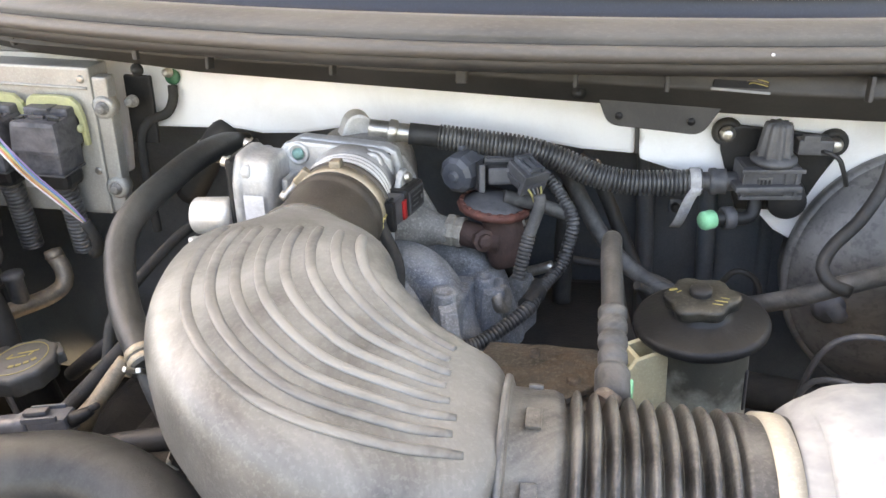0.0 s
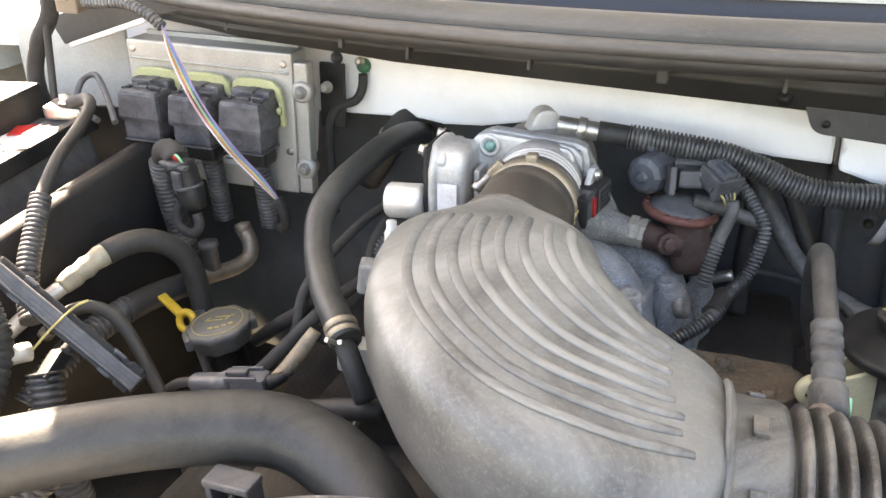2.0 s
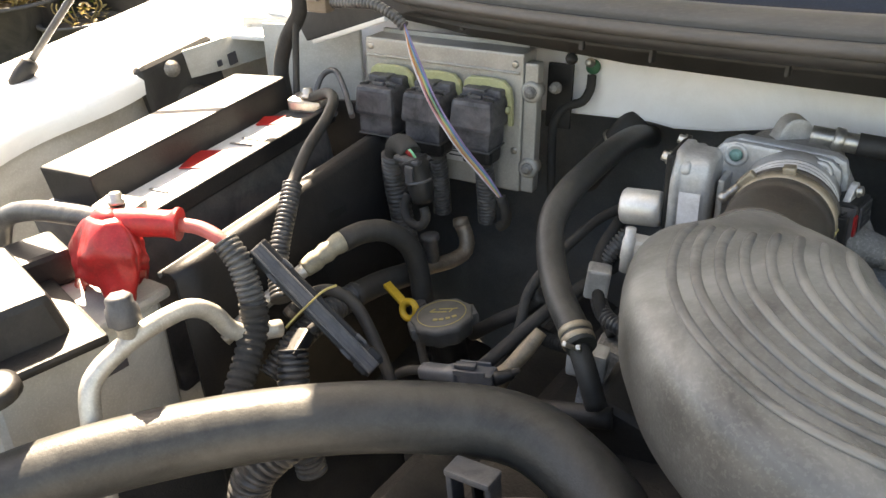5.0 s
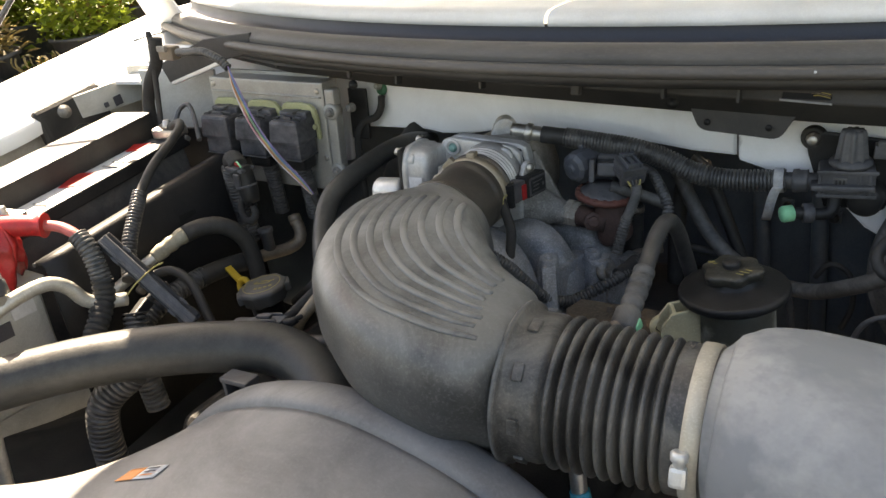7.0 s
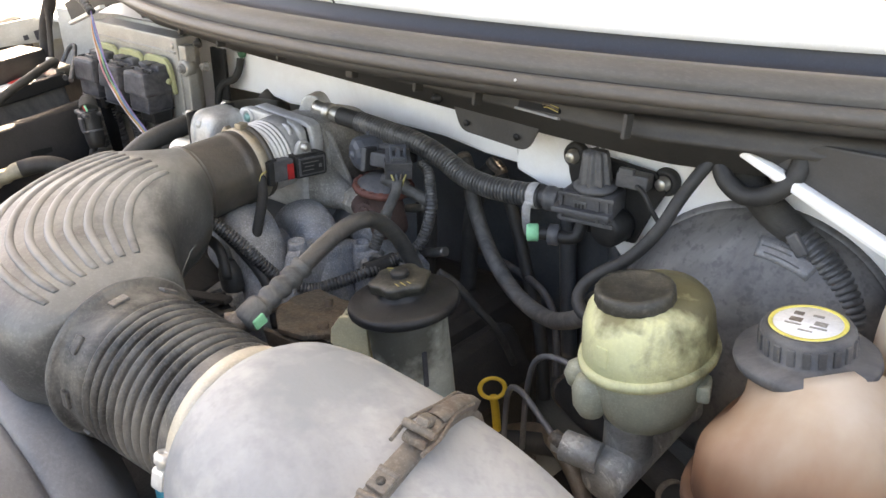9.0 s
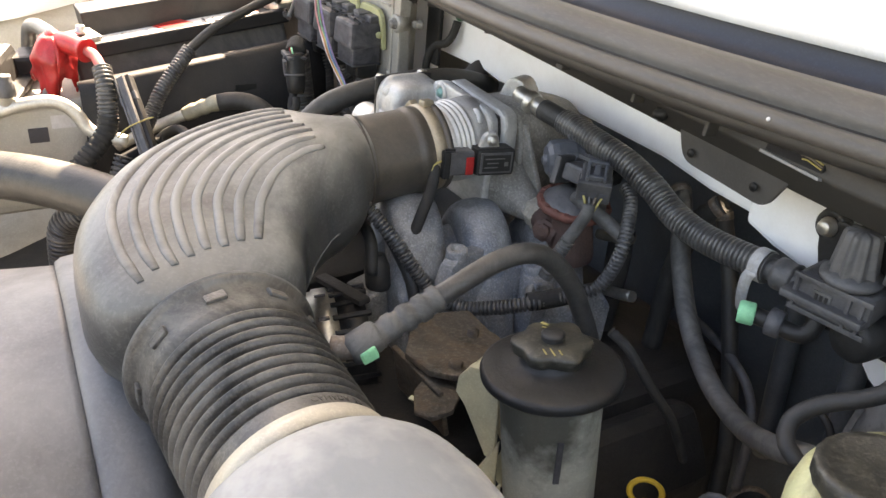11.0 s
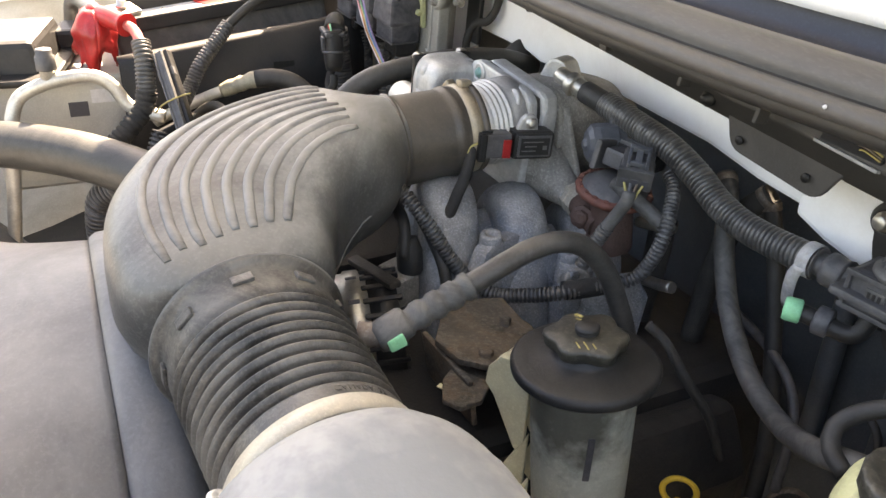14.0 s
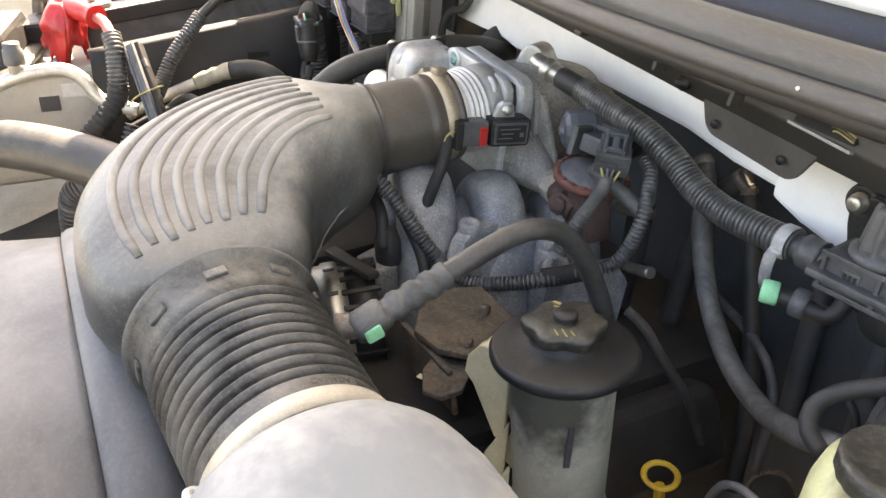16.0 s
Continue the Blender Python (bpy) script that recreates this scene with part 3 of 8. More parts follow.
windscreen = solo("window_1", grid(lin(-1.0, 0.7, 20), lin(0, 1, 10), lambda x, v: V(x, 0.93 + 0.1 * (x + 0.15) ** 2 + 0.62 * v, 1.366 + LEAN * x + 0.42 * v), 0.005), GLASS,
                  "curved windscreen glass behind the cowl", "windscreen", kind="structure")

# The raised hood, which shades the bay.
hood = solo("hood", grid(lin(-0.98, 0.72, 30), lin(-0.06, 1, 25), lambda x, v: V(x, 0.80 - 0.66 * v, 1.46 + LEAN * x + 0.93 * v + 0.05 * math.sin(math.pi * v) - 0.05 * (x + 0.13) ** 2), 0.02),
            M_WHITE, "white steel hood propped open over the bay", "hood", kind="structure")


hinge = part("hinge", grid(lin(0, 1, 10), lin(0, 1, 5), lambda u, w: V(-1.005 + 0.02 * u + 0.075 * w * (1 - 0.3 * u), 0.875 - 0.07 * u + 0.02 * w, 1.382 + 0.12 * u - 0.006 * w), 0.006), M_WHITE)
hinge.parent = hood


def fender_top(u, y):
    z = 1.245 + 0.20 * (y - 0.36)
    prof = ((-0.978, -0.030), (-0.975, -0.012), (-0.981, -0.003), (-0.999, -0.002), (-1.004, 0.014), (-1.03, 0.019), (-1.12, 0.022), (-1.25, 0.012), (-1.33, -0.03), (-1.37, -0.15), (-1.39, -0.6))
    wave = 0.012 * math.sin(y * 26) if u < 3 else 0
    return V(prof[u][0] + wave + 0.02 * (y - 0.4), y, z + prof[u][1])


fender = thing("fender", "sunlit white painted front fender beside the battery", "fender", (-1.1, 0.3, 0.7), kind="structure")
part("wing", grid(range(11), lin(-0.5, 1.05, 110), fender_top), M_WHITE, fender)
# Greyer paint here puts the shade under the fender lip into the colour.
part("inner_wall", grid(lin(-0.6, 0.95, 30), lin(0.5, 1.0, 12), lambda y, v: V(-0.992 - 0.012 * math.sin(v * 9), y, 1.228 * v + 0.2 * (y - 0.36) * v), 0.004), M_WHITEDIRTSHADE, fender)
fender2 = thing("fender", "white painted inner fender beside the brake booster", "fender", (0.6, 0.3, 0.7), kind="structure")
part("inner_wall", grid(lin(-0.6, 0.80, 30), lin(0.45, 1.0, 12), lambda y, v: V(0.60 + 0.01 * math.sin(v * 11), y, 1.22 * v), 0.004), M_WHITE, fender2)
part("wing", grid(range(6), lin(-0.5, 1.05, 30), lambda u, y: V((0.58, 0.585, 0.62, 0.80, 0.95, 1.0)[u], y, (1.19, 1.22, 1.235, 1.24, 1.2, 0.7)[u] + 0.1 * (y - 0.6))), M_WHITE, fender2)

# What lies deep in the bay: block, heads and cross members, all dark and oily.
engine = thing("engine_block", "dark oily engine block and heads deep in the bay", "engine", (-0.15, 0.55, 0.6))
part("block", block((0.42, 0.56, 0.32), pose(-0.17, 0.56, 0.86), 0.02), M_ENGINE, engine)
for x, tilt in ((-0.40, 28), (0.03, -28)):
    part("valve_cover", block((0.12, 0.44, 0.08), pose(x, 0.54, 0.955, 0, tilt, 0), 0.025, 3), M_ENGINE, engine)
tray = thing("bay_floor", "dark frame rails and cross members under the engine", "frame", (0, 0.4, 0.5), kind="structure")
part("rail", block((0.12, 1.7, 0.16), pose(-0.62, 0.2, 0.62), 0.01), M_ENGINE, tray)
part("rail", block((0.12, 1.7, 0.16), pose(0.36, 0.2, 0.62), 0.01), M_ENGINE, tray)
part("cross_member", block((1.1, 0.16, 0.12), pose(-0.13, 0.3, 0.55), 0.01), M_ENGINE, tray)
part("apron", grid(lin(-0.97, -0.55, 8), lin(-0.5, 0.86, 20), lambda x, y: V(x, y, 0.80 + 0.06 * noise.noise(V(x * 5, y * 5, 0))), 0.004), M_ENGINE, tray)
part("apron", grid(lin(0.10, 0.6, 8), lin(0.30, 0.86, 20), lambda x, y: V(x, y, 0.78 + 0.03 * noise.noise(V(x * 5, y * 5, 4))), 0.004), M_ENGINE, tray)
part("radiator", block((0.9, 0.07, 0.5), pose(-0.15, -0.12, 0.82), 0.01), M_BLACK, tray)

# ---- air intake: elbow, bellows, coupler, air box ----
ELBOW = [(-0.018, 0.367, 1.1180, 0.0585, 0.0585, 2.0, 0.0585), (-0.026, 0.3665, 1.1180, 0.0595, 0.0570, 2.1, 0.0600), (-0.036, 0.3660, 1.1200, 0.0635, 0.0580, 2.6, 0.0665), (-0.050, 0.3645, 1.1265, 0.0715, 0.060, 3.8, 0.077),
         (-0.070, 0.364, 1.132, 0.0750, 0.060, 4.2, 0.080), (-0.105, 0.369, 1.142, 0.0830, 0.060, 4.4, 0.082), (-0.130, 0.380, 1.149, 0.0860, 0.060, 4.4, 0.081), (-0.155, 0.399, 1.157, 0.0865, 0.060, 4.4, 0.080),
         (-0.174, 0.424, 1.163, 0.0865, 0.060, 4.2, 0.079), (-0.186, 0.454, 1.169, 0.0850, 0.059, 4.0, 0.078), (-0.190, 0.484, 1.174, 0.0810, 0.057, 3.8, 0.0765), (-0.1915, 0.504, 1.1775, 0.0720, 0.052, 3.3, 0.070),
         (-0.193, 0.517, 1.180, 0.0580, 0.0475, 2.7, 0.059), (-0.1945, 0.527, 1.181, 0.0460, 0.0445, 2.2, 0.0465), (-0.1955, 0.540, 1.182, 0.0415, 0.0425, 2.0, 0.0415)]  # centre, inner half width, half height, squareness, outer half width
E_LINE = spline(ELBOW, 0.004)
for _ in range(4):
    E_LINE = [E_LINE[0]] + [0.25 * a + 0.5 * b + 0.25 * c for a, b, c in zip(E_LINE, E_LINE[1:], E_LINE[2:])] + [E_LINE[-1]]


def elbow_frame(i):
    p = Vector(E_LINE[i][:3])
    t = (Vector(E_LINE[min(i + 1, len(E_LINE) - 1)][:3]) - Vector(E_LINE[max(i - 1, 0)][:3])).normalized()
    side = V(0, 0, 1).cross(t).normalized()
    return p, t, side, t.cross(side), E_LINE[i][3:]


def elbow_skin(i, a):
    p, t, side, up, (w, h, n, outer) = elbow_frame(i)
    c, s = math.cos(a), math.sin(a)
    w = outer if c > 0 else w
    if s < -0.02:
        w = w * (1 - (0.28 if c > 0 else 0.09) * min(1.0, -1.6 * s) * min(1.0, (n - 2.0) / 1.2)) - 0.0015
    return p + side * w * math.copysign(abs(c) ** (2 / n), c) + up * h * math.copysign(abs(s) ** (2 / n), s)


def elbow_mesh(lower):
    """The upper or the lower half of the moulding, which meet in a seam low on the sides."""
    bm = bmesh.new()
    k = 48
    rings = [[bm.verts.new(elbow_skin(i, 2 * math.pi * j / k)) for j in range(k)] for i in range(len(E_LINE))]
    for a, b in zip(rings, rings[1:]):
        for j in range(k):
            if (25 <= j < 44) != lower:
                continue
            bm.faces.new((a[j], a[(j + 1) % k], b[(j + 1) % k], b[j])).smooth = True
    bmesh.ops.delete(bm, geom=[v for v in bm.verts if not v.link_faces], context="VERTS")
    bmesh.ops.recalc_face_normals(bm, faces=bm.faces)
    return bm


elbow = thing("intake_elbow", "faded dusty grey plastic intake elbow with raised curved ribs", "intake duct", (-0.12, 0.41, 1.06))
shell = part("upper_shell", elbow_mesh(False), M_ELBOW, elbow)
part("lower_shell", elbow_mesh(True), M_ELBOWLOW, elbow, "darker unfaded lower half, with shade in its colour")


def elbow_rib(k):
    """A raised rib along the bend; k counts from the inside of the bend."""
    a0, a1 = -0.53 + k / 7 * 1.11, -0.76 + k / 7 * 1.24
    i0 = next(i for i, q in enumerate(E_LINE) if q[0] < -0.068 + 0.0022 * k)
    i1 = next(i for i, q in enumerate(E_LINE) if q[1] > 0.486 + 0.0014 * k)
    line = []
    for i in range(i0, i1, 2):
        f = (i - i0) / (i1 - i0)
        u = a0 + (a1 - a0) * f + 0.13 * (k / 7 - 0.15) * math.sin(math.pi * f)
        p, t, side, up, (w, h, e, outer) = elbow_frame(i)
        w = outer if u > 0 else w
        lift = h * (1 - abs(u) ** e) ** (1 / e)
        line.append(tuple(p + side * w * u + up * (lift - 0.0002)))
    line = [(*q, 0.0037 * min(1.0, 0.72 + 0.28 * min(j, len(line) - 1 - j))) for j, q in enumerate(line)]
    return sweep(line, 0.0037, 12, step=0.005, flat=0.55)


for a in (-0.5236, math.pi + 0.1309):
    part("seam", sweep([tuple(elbow_skin(i, a)) for i in range(8, len(E_LINE) - 12, 4)], 0.0009, 6, step=0.006), M_ELBOW, elbow)
for k in range(8):
    part("rib", elbow_rib(k), M_RIB, elbow)



B_ORG, B_AXIS = V(-0.024, 0.367, 1.1185), V(1, 0.06, -0.07).normalized()


def bellows_mesh():
    prof = [(0.0575, 0.0), (0.0650, 0.0004), (0.0666, 0.0016), (0.0664, 0.0036), (0.0640, 0.0046), (0.0602, 0.0058), (0.0600, 0.028), (0.0580, 0.033)]
    x = 0.0358
    for k in range(9):
        r = 0.0610 - 0.0004 * k
        prof += [(r - 0.0125, x), (r - 0.0120, x + 0.0009), (r - 0.0050, x + 0.0020), (r - 0.0018, x + 0.0030), (r - 0.0003, x + 0.0042), (r, x + 0.0053), (r - 0.0011, x + 0.0066), (r - 0.0040, x + 0.0075), (r - 0.0120, x + 0.0088)]
        x += 0.0097
    prof += [(0.0535, x), (0.0562, x + 0.0012), (0.0566, x + 0.003), (0.0560, x + 0.012), (0.0560, x + 0.0275), (0.0572, x + 0.0285), (0.0572, x + 0.0305), (0.052, x + 0.031)]
    return lathe(prof, along(B_ORG, B_AXIS), 72)


bellows = thing("intake_bellows", "dusty black rubber intake bellows with deep round corrugations", "intake hose", (0.05, 0.366, 1.05))
part("hose", bellows_mesh(), M_BELLOWS, bellows)
# Thin paler ring: the flange edge's highlight is put into its colour.
part("flange_lip", lathe([(0.0640, -0.0004), (0.0668, 0.0002), (0.0674, 0.0014), (0.0668, 0.0028), (0.0640, 0.0034)], along(B_ORG, B_AXIS), 72, caps=False), M_RIB, bellows, "pale flange edge with its highlight in the colour")

for a in (18, 58, 98, 138, 178, -22, 218):
    m = along(B_ORG + B_AXIS * 0.0175, B_AXIS) @ Matrix.Rotation(radians(a), 4, "Z")
    part("clip", block((0.0030, 0.014, 0.0085), m @ Matrix.Translation((0.0610, 0, 0)), 0.0012), M_BELLOWS, bellows)
clamp = thing("hose_clamp", "dusty pale zinc band clamp with a worm screw", "hose clamp", tuple(B_ORG + B_AXIS * 0.145))
part("band", lathe([(0.0555, 0.0), (0.0582, 0.0), (0.0585, 0.006), (0.0582, 0.0125), (0.0555, 0.0125)], along(B_ORG + B_AXIS * 0.1365, B_AXIS), 72), M_CLAMPWHITE, clamp)
SCREW = V(0.1175, 0.3155, 1.1165)
part("screw", lathe([(0.0035, -0.006), (0.0045, 0.0), (0.0060, 0.001), (0.0062, 0.006), (0.0050, 0.0075), (0.0015, 0.0075), (0.0012, 0.0065), (0, 0.0065)], along(SCREW, (0.03, 0.27, 0.96)), 16), M_STEELWHITE, clamp)
part("worm_housing", block((0.012, 0.009, 0.015), along(SCREW - V(0.0003, 0.003, 0.010), (0.03, 0.27, 0.96)) @ pose(0, 0, 0, 0, 0, 15), 0.003), M_STEELWHITE, clamp)

AIRBOX = [(0.118, 0.375, 1.1070, 0.050, 0.050, 2.0), (0.1285, 0.3755, 1.1065, 0.0555, 0.0555, 2.0), (0.1300, 0.3755, 1.1065, 0.0615, 0.0615, 2.0), (0.1335, 0.376, 1.106, 0.0670, 0.0665, 2.05), (0.1405, 0.376, 1.1055, 0.0725, 0.0715, 2.15), (0.154, 0.3755, 1.104, 0.0795, 0.0775, 2.35), (0.175, 0.3745, 1.0990, 0.0850, 0.0810, 2.5),
          (0.275, 0.370, 1.076, 0.096, 0.087, 2.6), (0.36, 0.352, 1.048, 0.100, 0.090, 2.6), (0.50, 0.312, 1.000, 0.104, 0.096, 2.6)]


def loft(sections, sides=48, cap=True, up_hint=(0, 0, 1), step=0.006):
    """A skin through sections (x, y, z, half width, half height, squareness) along a smooth line."""
    line = spline(sections, step)
    bm = bmesh.new()
    rings = []
    for i, q in enumerate(line):
        p = Vector(q[:3])
        t = (Vector(line[min(i + 1, len(line) - 1)][:3]) - Vector(line[max(i - 1, 0)][:3])).normalized()
        side = Vector(up_hint).cross(t).normalized()
        up = t.cross(side)
        w, h, n = q[3:]
        ring = []
        for j in range(sides):
            a = 2 * math.pi * j / sides
            c, s = math.cos(a), math.sin(a)
            ring.append(bm.verts.new(p + side * w * math.copysign(abs(c) ** (2 / n), c) + up * h * math.copysign(abs(s) ** (2 / n), s)))
        rings.append(ring)
    for a, b in zip(rings, rings[1:]):
        for j in range(sides):
            bm.faces.new((a[j], a[(j + 1) % sides], b[(j + 1) % sides], b[j])).smooth = True
    if cap:
        bm.faces.new(rings[0][::-1])
        bm.faces.new(rings[-1])
    return bm


airbox = thing("air_filter_housing", "weathered pale grey plastic air filter canister", "air filter", (0.3, 0.34, 0.97))
part("shell", loft(AIRBOX, 80, step=0.002), M_AIRBOX, airbox)

# ---- fan shroud ----
def shroud_arch(x):
    return 0.819 + math.sqrt(max(0.0, 0.30 ** 2 - min(abs(x + 0.165), 0.299) ** 2))


def shroud_rim(k, x):
    """The raised rim that arches over the fan."""
    y, drop = ((0.350, -0.075), (0.322, -0.016), (0.316, -0.005), (0.308, 0.000), (0.296, 0.002), (0.282, 0.000), (0.2765, -0.004), (0.2750, -0.014))[k]
    return V(x, y, shroud_arch(x) + drop)


def shroud_face(y, x):
    """From the rim the cover runs out nearly flat towards the radiator."""
    f = min(1.0, max(0.0, (0.276 - y) / 0.18)) ** 0.85
    flat = 1.092 - 0.25 * max(0.0, abs(x + 0.18) - 0.33) ** 1.2
    return V(x, y, (shroud_arch(x) - 0.008) * (1 - f) + flat * f + 0.003 * noise.noise(V(x * 9, y * 9, 1)))


shroud = thing("fan_shroud", "dusty dark grey plastic radiator fan shroud", "fan shroud", (-0.13, 0.05, 0.8))
part("rim", grid(range(8), lin(-0.455, 0.125, 80), shroud_rim), M_SHROUD, shroud)
part("cover", grid([0.2755, 0.270, 0.262, 0.25, 0.235, 0.22, 0.20, 0.18, 0.16, 0.14, 0.12, 0.09, 0.05, 0.0, -0.08, -0.2], lin(-0.60, 0.20, 80), shroud_face, 0.004), M_SHROUD, shroud)

# ---- coolant hose ----
rad_hose = thing("radiator_hose", "thick black rubber upper radiator hose", "coolant hose", (-0.4, 0.33, 1.05))
part("hose", sweep([(-0.70, 0.02, 1.05), (-0.645, 0.10, 1.075), (-0.595, 0.175, 1.089), (-0.53, 0.245, 1.096), (-0.465, 0.302, 1.097), (-0.39, 0.356, 1.091), (-0.32, 0.386, 1.082),
                    (-0.255, 0.374, 1.062), (-0.20, 0.340, 1.035), (-0.13, 0.33, 0.98)], 0.0275, 28, step=0.012), M_RADHOSE, rad_hose)

part("end_cuff", sweep([(-0.70, 0.02, 1.05), (-0.690, 0.035, 1.0545), (-0.680, 0.050, 1.059)], 0.0295, 28), M_RUBBER, rad_hose)
part("clamp", sweep([(-0.676, 0.056, 1.061), (-0.672, 0.062, 1.063), (-0.668, 0.068, 1.0645)], 0.0292, 28, caps=False), M_STRAP, rad_hose)

# ---- throttle body ----
tb = thing("electronic_throttle", "machined aluminium electronic throttle body", "throttle body", (-0.21, 0.64, 1.12))
FL = frame_of((-0.211, 0.656, 1.192), (1, 0.10, -0.09))
part("flange", prism([(-0.046, -0.066), (0.040, -0.066), (0.050, -0.056), (0.050, 0.018), (0.048, 0.030), (0.040, 0.037), (0.030, 0.039), (-0.038, 0.043), (-0.049, 0.040), (-0.056, 0.030), (-0.057, -0.05)], 0.010, FL, 0.003), M_ALU, tb)
part("plate_gasket", prism([(-0.044, -0.064), (0.040, -0.064), (0.049, -0.054), (0.049, 0.018), (0.045, 0.032), (-0.038, 0.041), (-0.053, 0.033), (-0.055, -0.05)], 0.003, FL @ Matrix.Translation((0, 0.0105, 0)), 0), M_ENGINE, tb)
part("back_flange", prism([(-0.044, -0.066), (0.044, -0.066), (0.054, -0.056), (0.054, 0.020), (0.050, 0.034), (0.040, 0.038), (-0.038, 0.043), (-0.052, 0.036), (-0.056, -0.05)], 0.017, FL @ Matrix.Translation((0.001, 0.0138, 0)), 0.004), M_ALU, tb)
part("bore", lathe([(0.033, 0), (0.0362, 0.001), (0.0362, 0.004)] + [(0.0366 + 0.0007 * k + dr, 0.006 + 0.0050 * k + dz) for k in range(4) for dr, dz in ((0.0, 0.0), (0.0018, 0.0006), (0.0020, 0.0022), (0.0002, 0.0032))] + [(0.040, 0.027), (0.041, 0.045)],
                   along((-0.1945, 0.617, 1.190), (-0.12, 1, 0.04)), 64), M_ALU, tb)
for x, z in ((-0.2445, 1.2260), (-0.1765, 1.2165)):
    part("boss", lathe([(0.0105, 0), (0.0105, 0.004), (0.0092, 0.0052), (0.0068, 0.0052), (0.0068, 0.003), (0, 0.003)], along((x, 0.656, z), (0, -1, 0.06)), 24), M_ALU, tb)
    bolt((x, 0.653, z), (0, -1, 0.06), tb, 0.0042, 0.0035, M_GREENZINC)
GB = frame_of((-0.2715, 0.632, 1.192), (1, 0.05, -0.06))
part("gear_cover", loft([tuple(GB @ V(x, 0, 0)) + (w, h, n) for x, w, h, n in ((-0.016, 0.033, 0.046, 4.2), (-0.010, 0.033, 0.046, 4.2), (-0.007, 0.0305, 0.0430, 4.2), (0.009, 0.0295, 0.0420, 4.2), (0.0140, 0.0275, 0.0395, 4.0), (0.0165, 0.0235, 0.035, 3.6))], 44), M_ALU, tb)
for dy, dz in ((-0.022, 0.031), (0.024, 0.033), (-0.026, -0.030)):
    part("screw_lug", lathe([(0.0075, 0), (0.0078, 0.012), (0.0066, 0.014), (0.0045, 0.014), (0.004, 0.012), (0, 0.012)], along(GB @ V(-0.015, dy, dz), GB.to_3x3() @ V(1, 0, 0)), 18), M_ALU, tb)
part("cover_ledge", block((0.006, 0.066, 0.090), GB @ Matrix.Translation((-0.018, 0, 0)), 0.0028), M_BLACK, tb, "black gasket plate")
part("label", block((0.018, 0.0006, 0.040), GB @ Matrix.Translation((0.002, -0.0334, -0.006)), 0), M_LABEL, tb, "bright silver label")
for dy, dz in ((-0.025, 0.040), (0.025, 0.041), (-0.025, -0.040)):
    bolt(GB @ V(-0.020, dy, dz), (-1, -0.3, 0.4), tb, 0.0045, 0.006, M_STEEL)
part("rib", block((0.006, 0.03, 0.05), GB @ Matrix.Translation((0.022, 0.005, -0.004)), 0.002), M_ALU, tb)
part("motor", lathe([(0, 0), (0.012, 0.0), (0.0155, 0.002), (0.0165, 0.006), (0.0165, 0.034), (0.015, 0.036), (0, 0.036)], along((-0.292, 0.606, 1.1845), (-1, -0.05, 0.0)), 28), M_STEELWHITE, tb, "bright steel motor can")
coupler = thing("throttle_coupler", "brown-black rubber coupler between elbow and throttle body", "intake hose", (-0.2, 0.57, 1.15))
CP, CD = V(-0.1957, 0.5355, 1.1815), V(0.03, 1, 0.10).normalized()
part("sleeve", lathe([(0.040, 0.0), (0.0436, 0.0008), (0.0446, 0.0028), (0.0440, 0.0050), (0.0420, 0.0062), (0.0416, 0.010), (0.0408, 0.030), (0.0402, 0.050), (0.0406, 0.0535), (0.0418, 0.0555), (0.0420, 0.060), (0.0412, 0.0625), (0.0408, 0.066), (0.0408, 0.079), (0.0424, 0.080), (0.0428, 0.082), (0.0422, 0.0845), (0.037, 0.085)], along(CP, CD), 64), M_COUPLER, coupler)
part("band", lathe([(0.0408, 0), (0.0419, 0.0005), (0.0421, 0.006), (0.0419, 0.0115), (0.0408, 0.012)], along(CP + CD * 0.0665, CD), 64, caps=False), M_TANBAND, coupler, "tan zinc band clamp")
part("worm_housing", block((0.016, 0.009, 0.008), frame_of(CP + CD * 0.0725 + V(-0.030, 0, 0.032), (0.7, 0.1, 0.7)), 0.002), M_TANBAND, coupler)
part("worm_screw", lathe([(0.0032, 0), (0.0032, 0.016), (0.0048, 0.017), (0.0048, 0.022), (0, 0.0225)], along(CP + CD * 0.0725 + V(-0.034, 0, 0.028), (-0.7, -0.1, -0.7)), 12), M_STEEL, coupler)
part("band_ear", block((0.010, 0.012, 0.007), frame_of(CP + CD * 0.0725 + V(0.002, 0, 0.0435), (1, 0.1, 0.0)), 0.002), M_TANBAND, coupler)

# ---- power steering reservoir ----
ps = thing("power_steering_reservoir", "translucent white reservoir with a wide black lid", "fluid reservoir", (0.098, 0.565, 0.97))
PS = pose(0.1005, 0.5545, 1.108, 3, -3, 0)
part("body", lathe([(0, -0.118), (0.028, -0.117), (0.032, -0.108), (0.0335, -0.055), (0.0350, 0.0), (0.0368, 0.018)], PS, 36), M_PSWHITE, ps)
part("base_rib", lathe([(0.032, -0.111), (0.0345, -0.110), (0.0345, -0.105), (0.0325, -0.104)], PS, 36), M_PSWHITE, ps)
lid = part("lid", lathe([(0.034, 0.014), (0.0465, 0.0165), (0.0482, 0.0185), (0.0485, 0.0220), (0.0472, 0.0248), (0.045, 0.0254), (0.037, 0.0262), (0.0235, 0.0285), (0.0210, 0.0305), (0.0200, 0.040), (0, 0.040)], PS, 56), M_BLACK, ps)


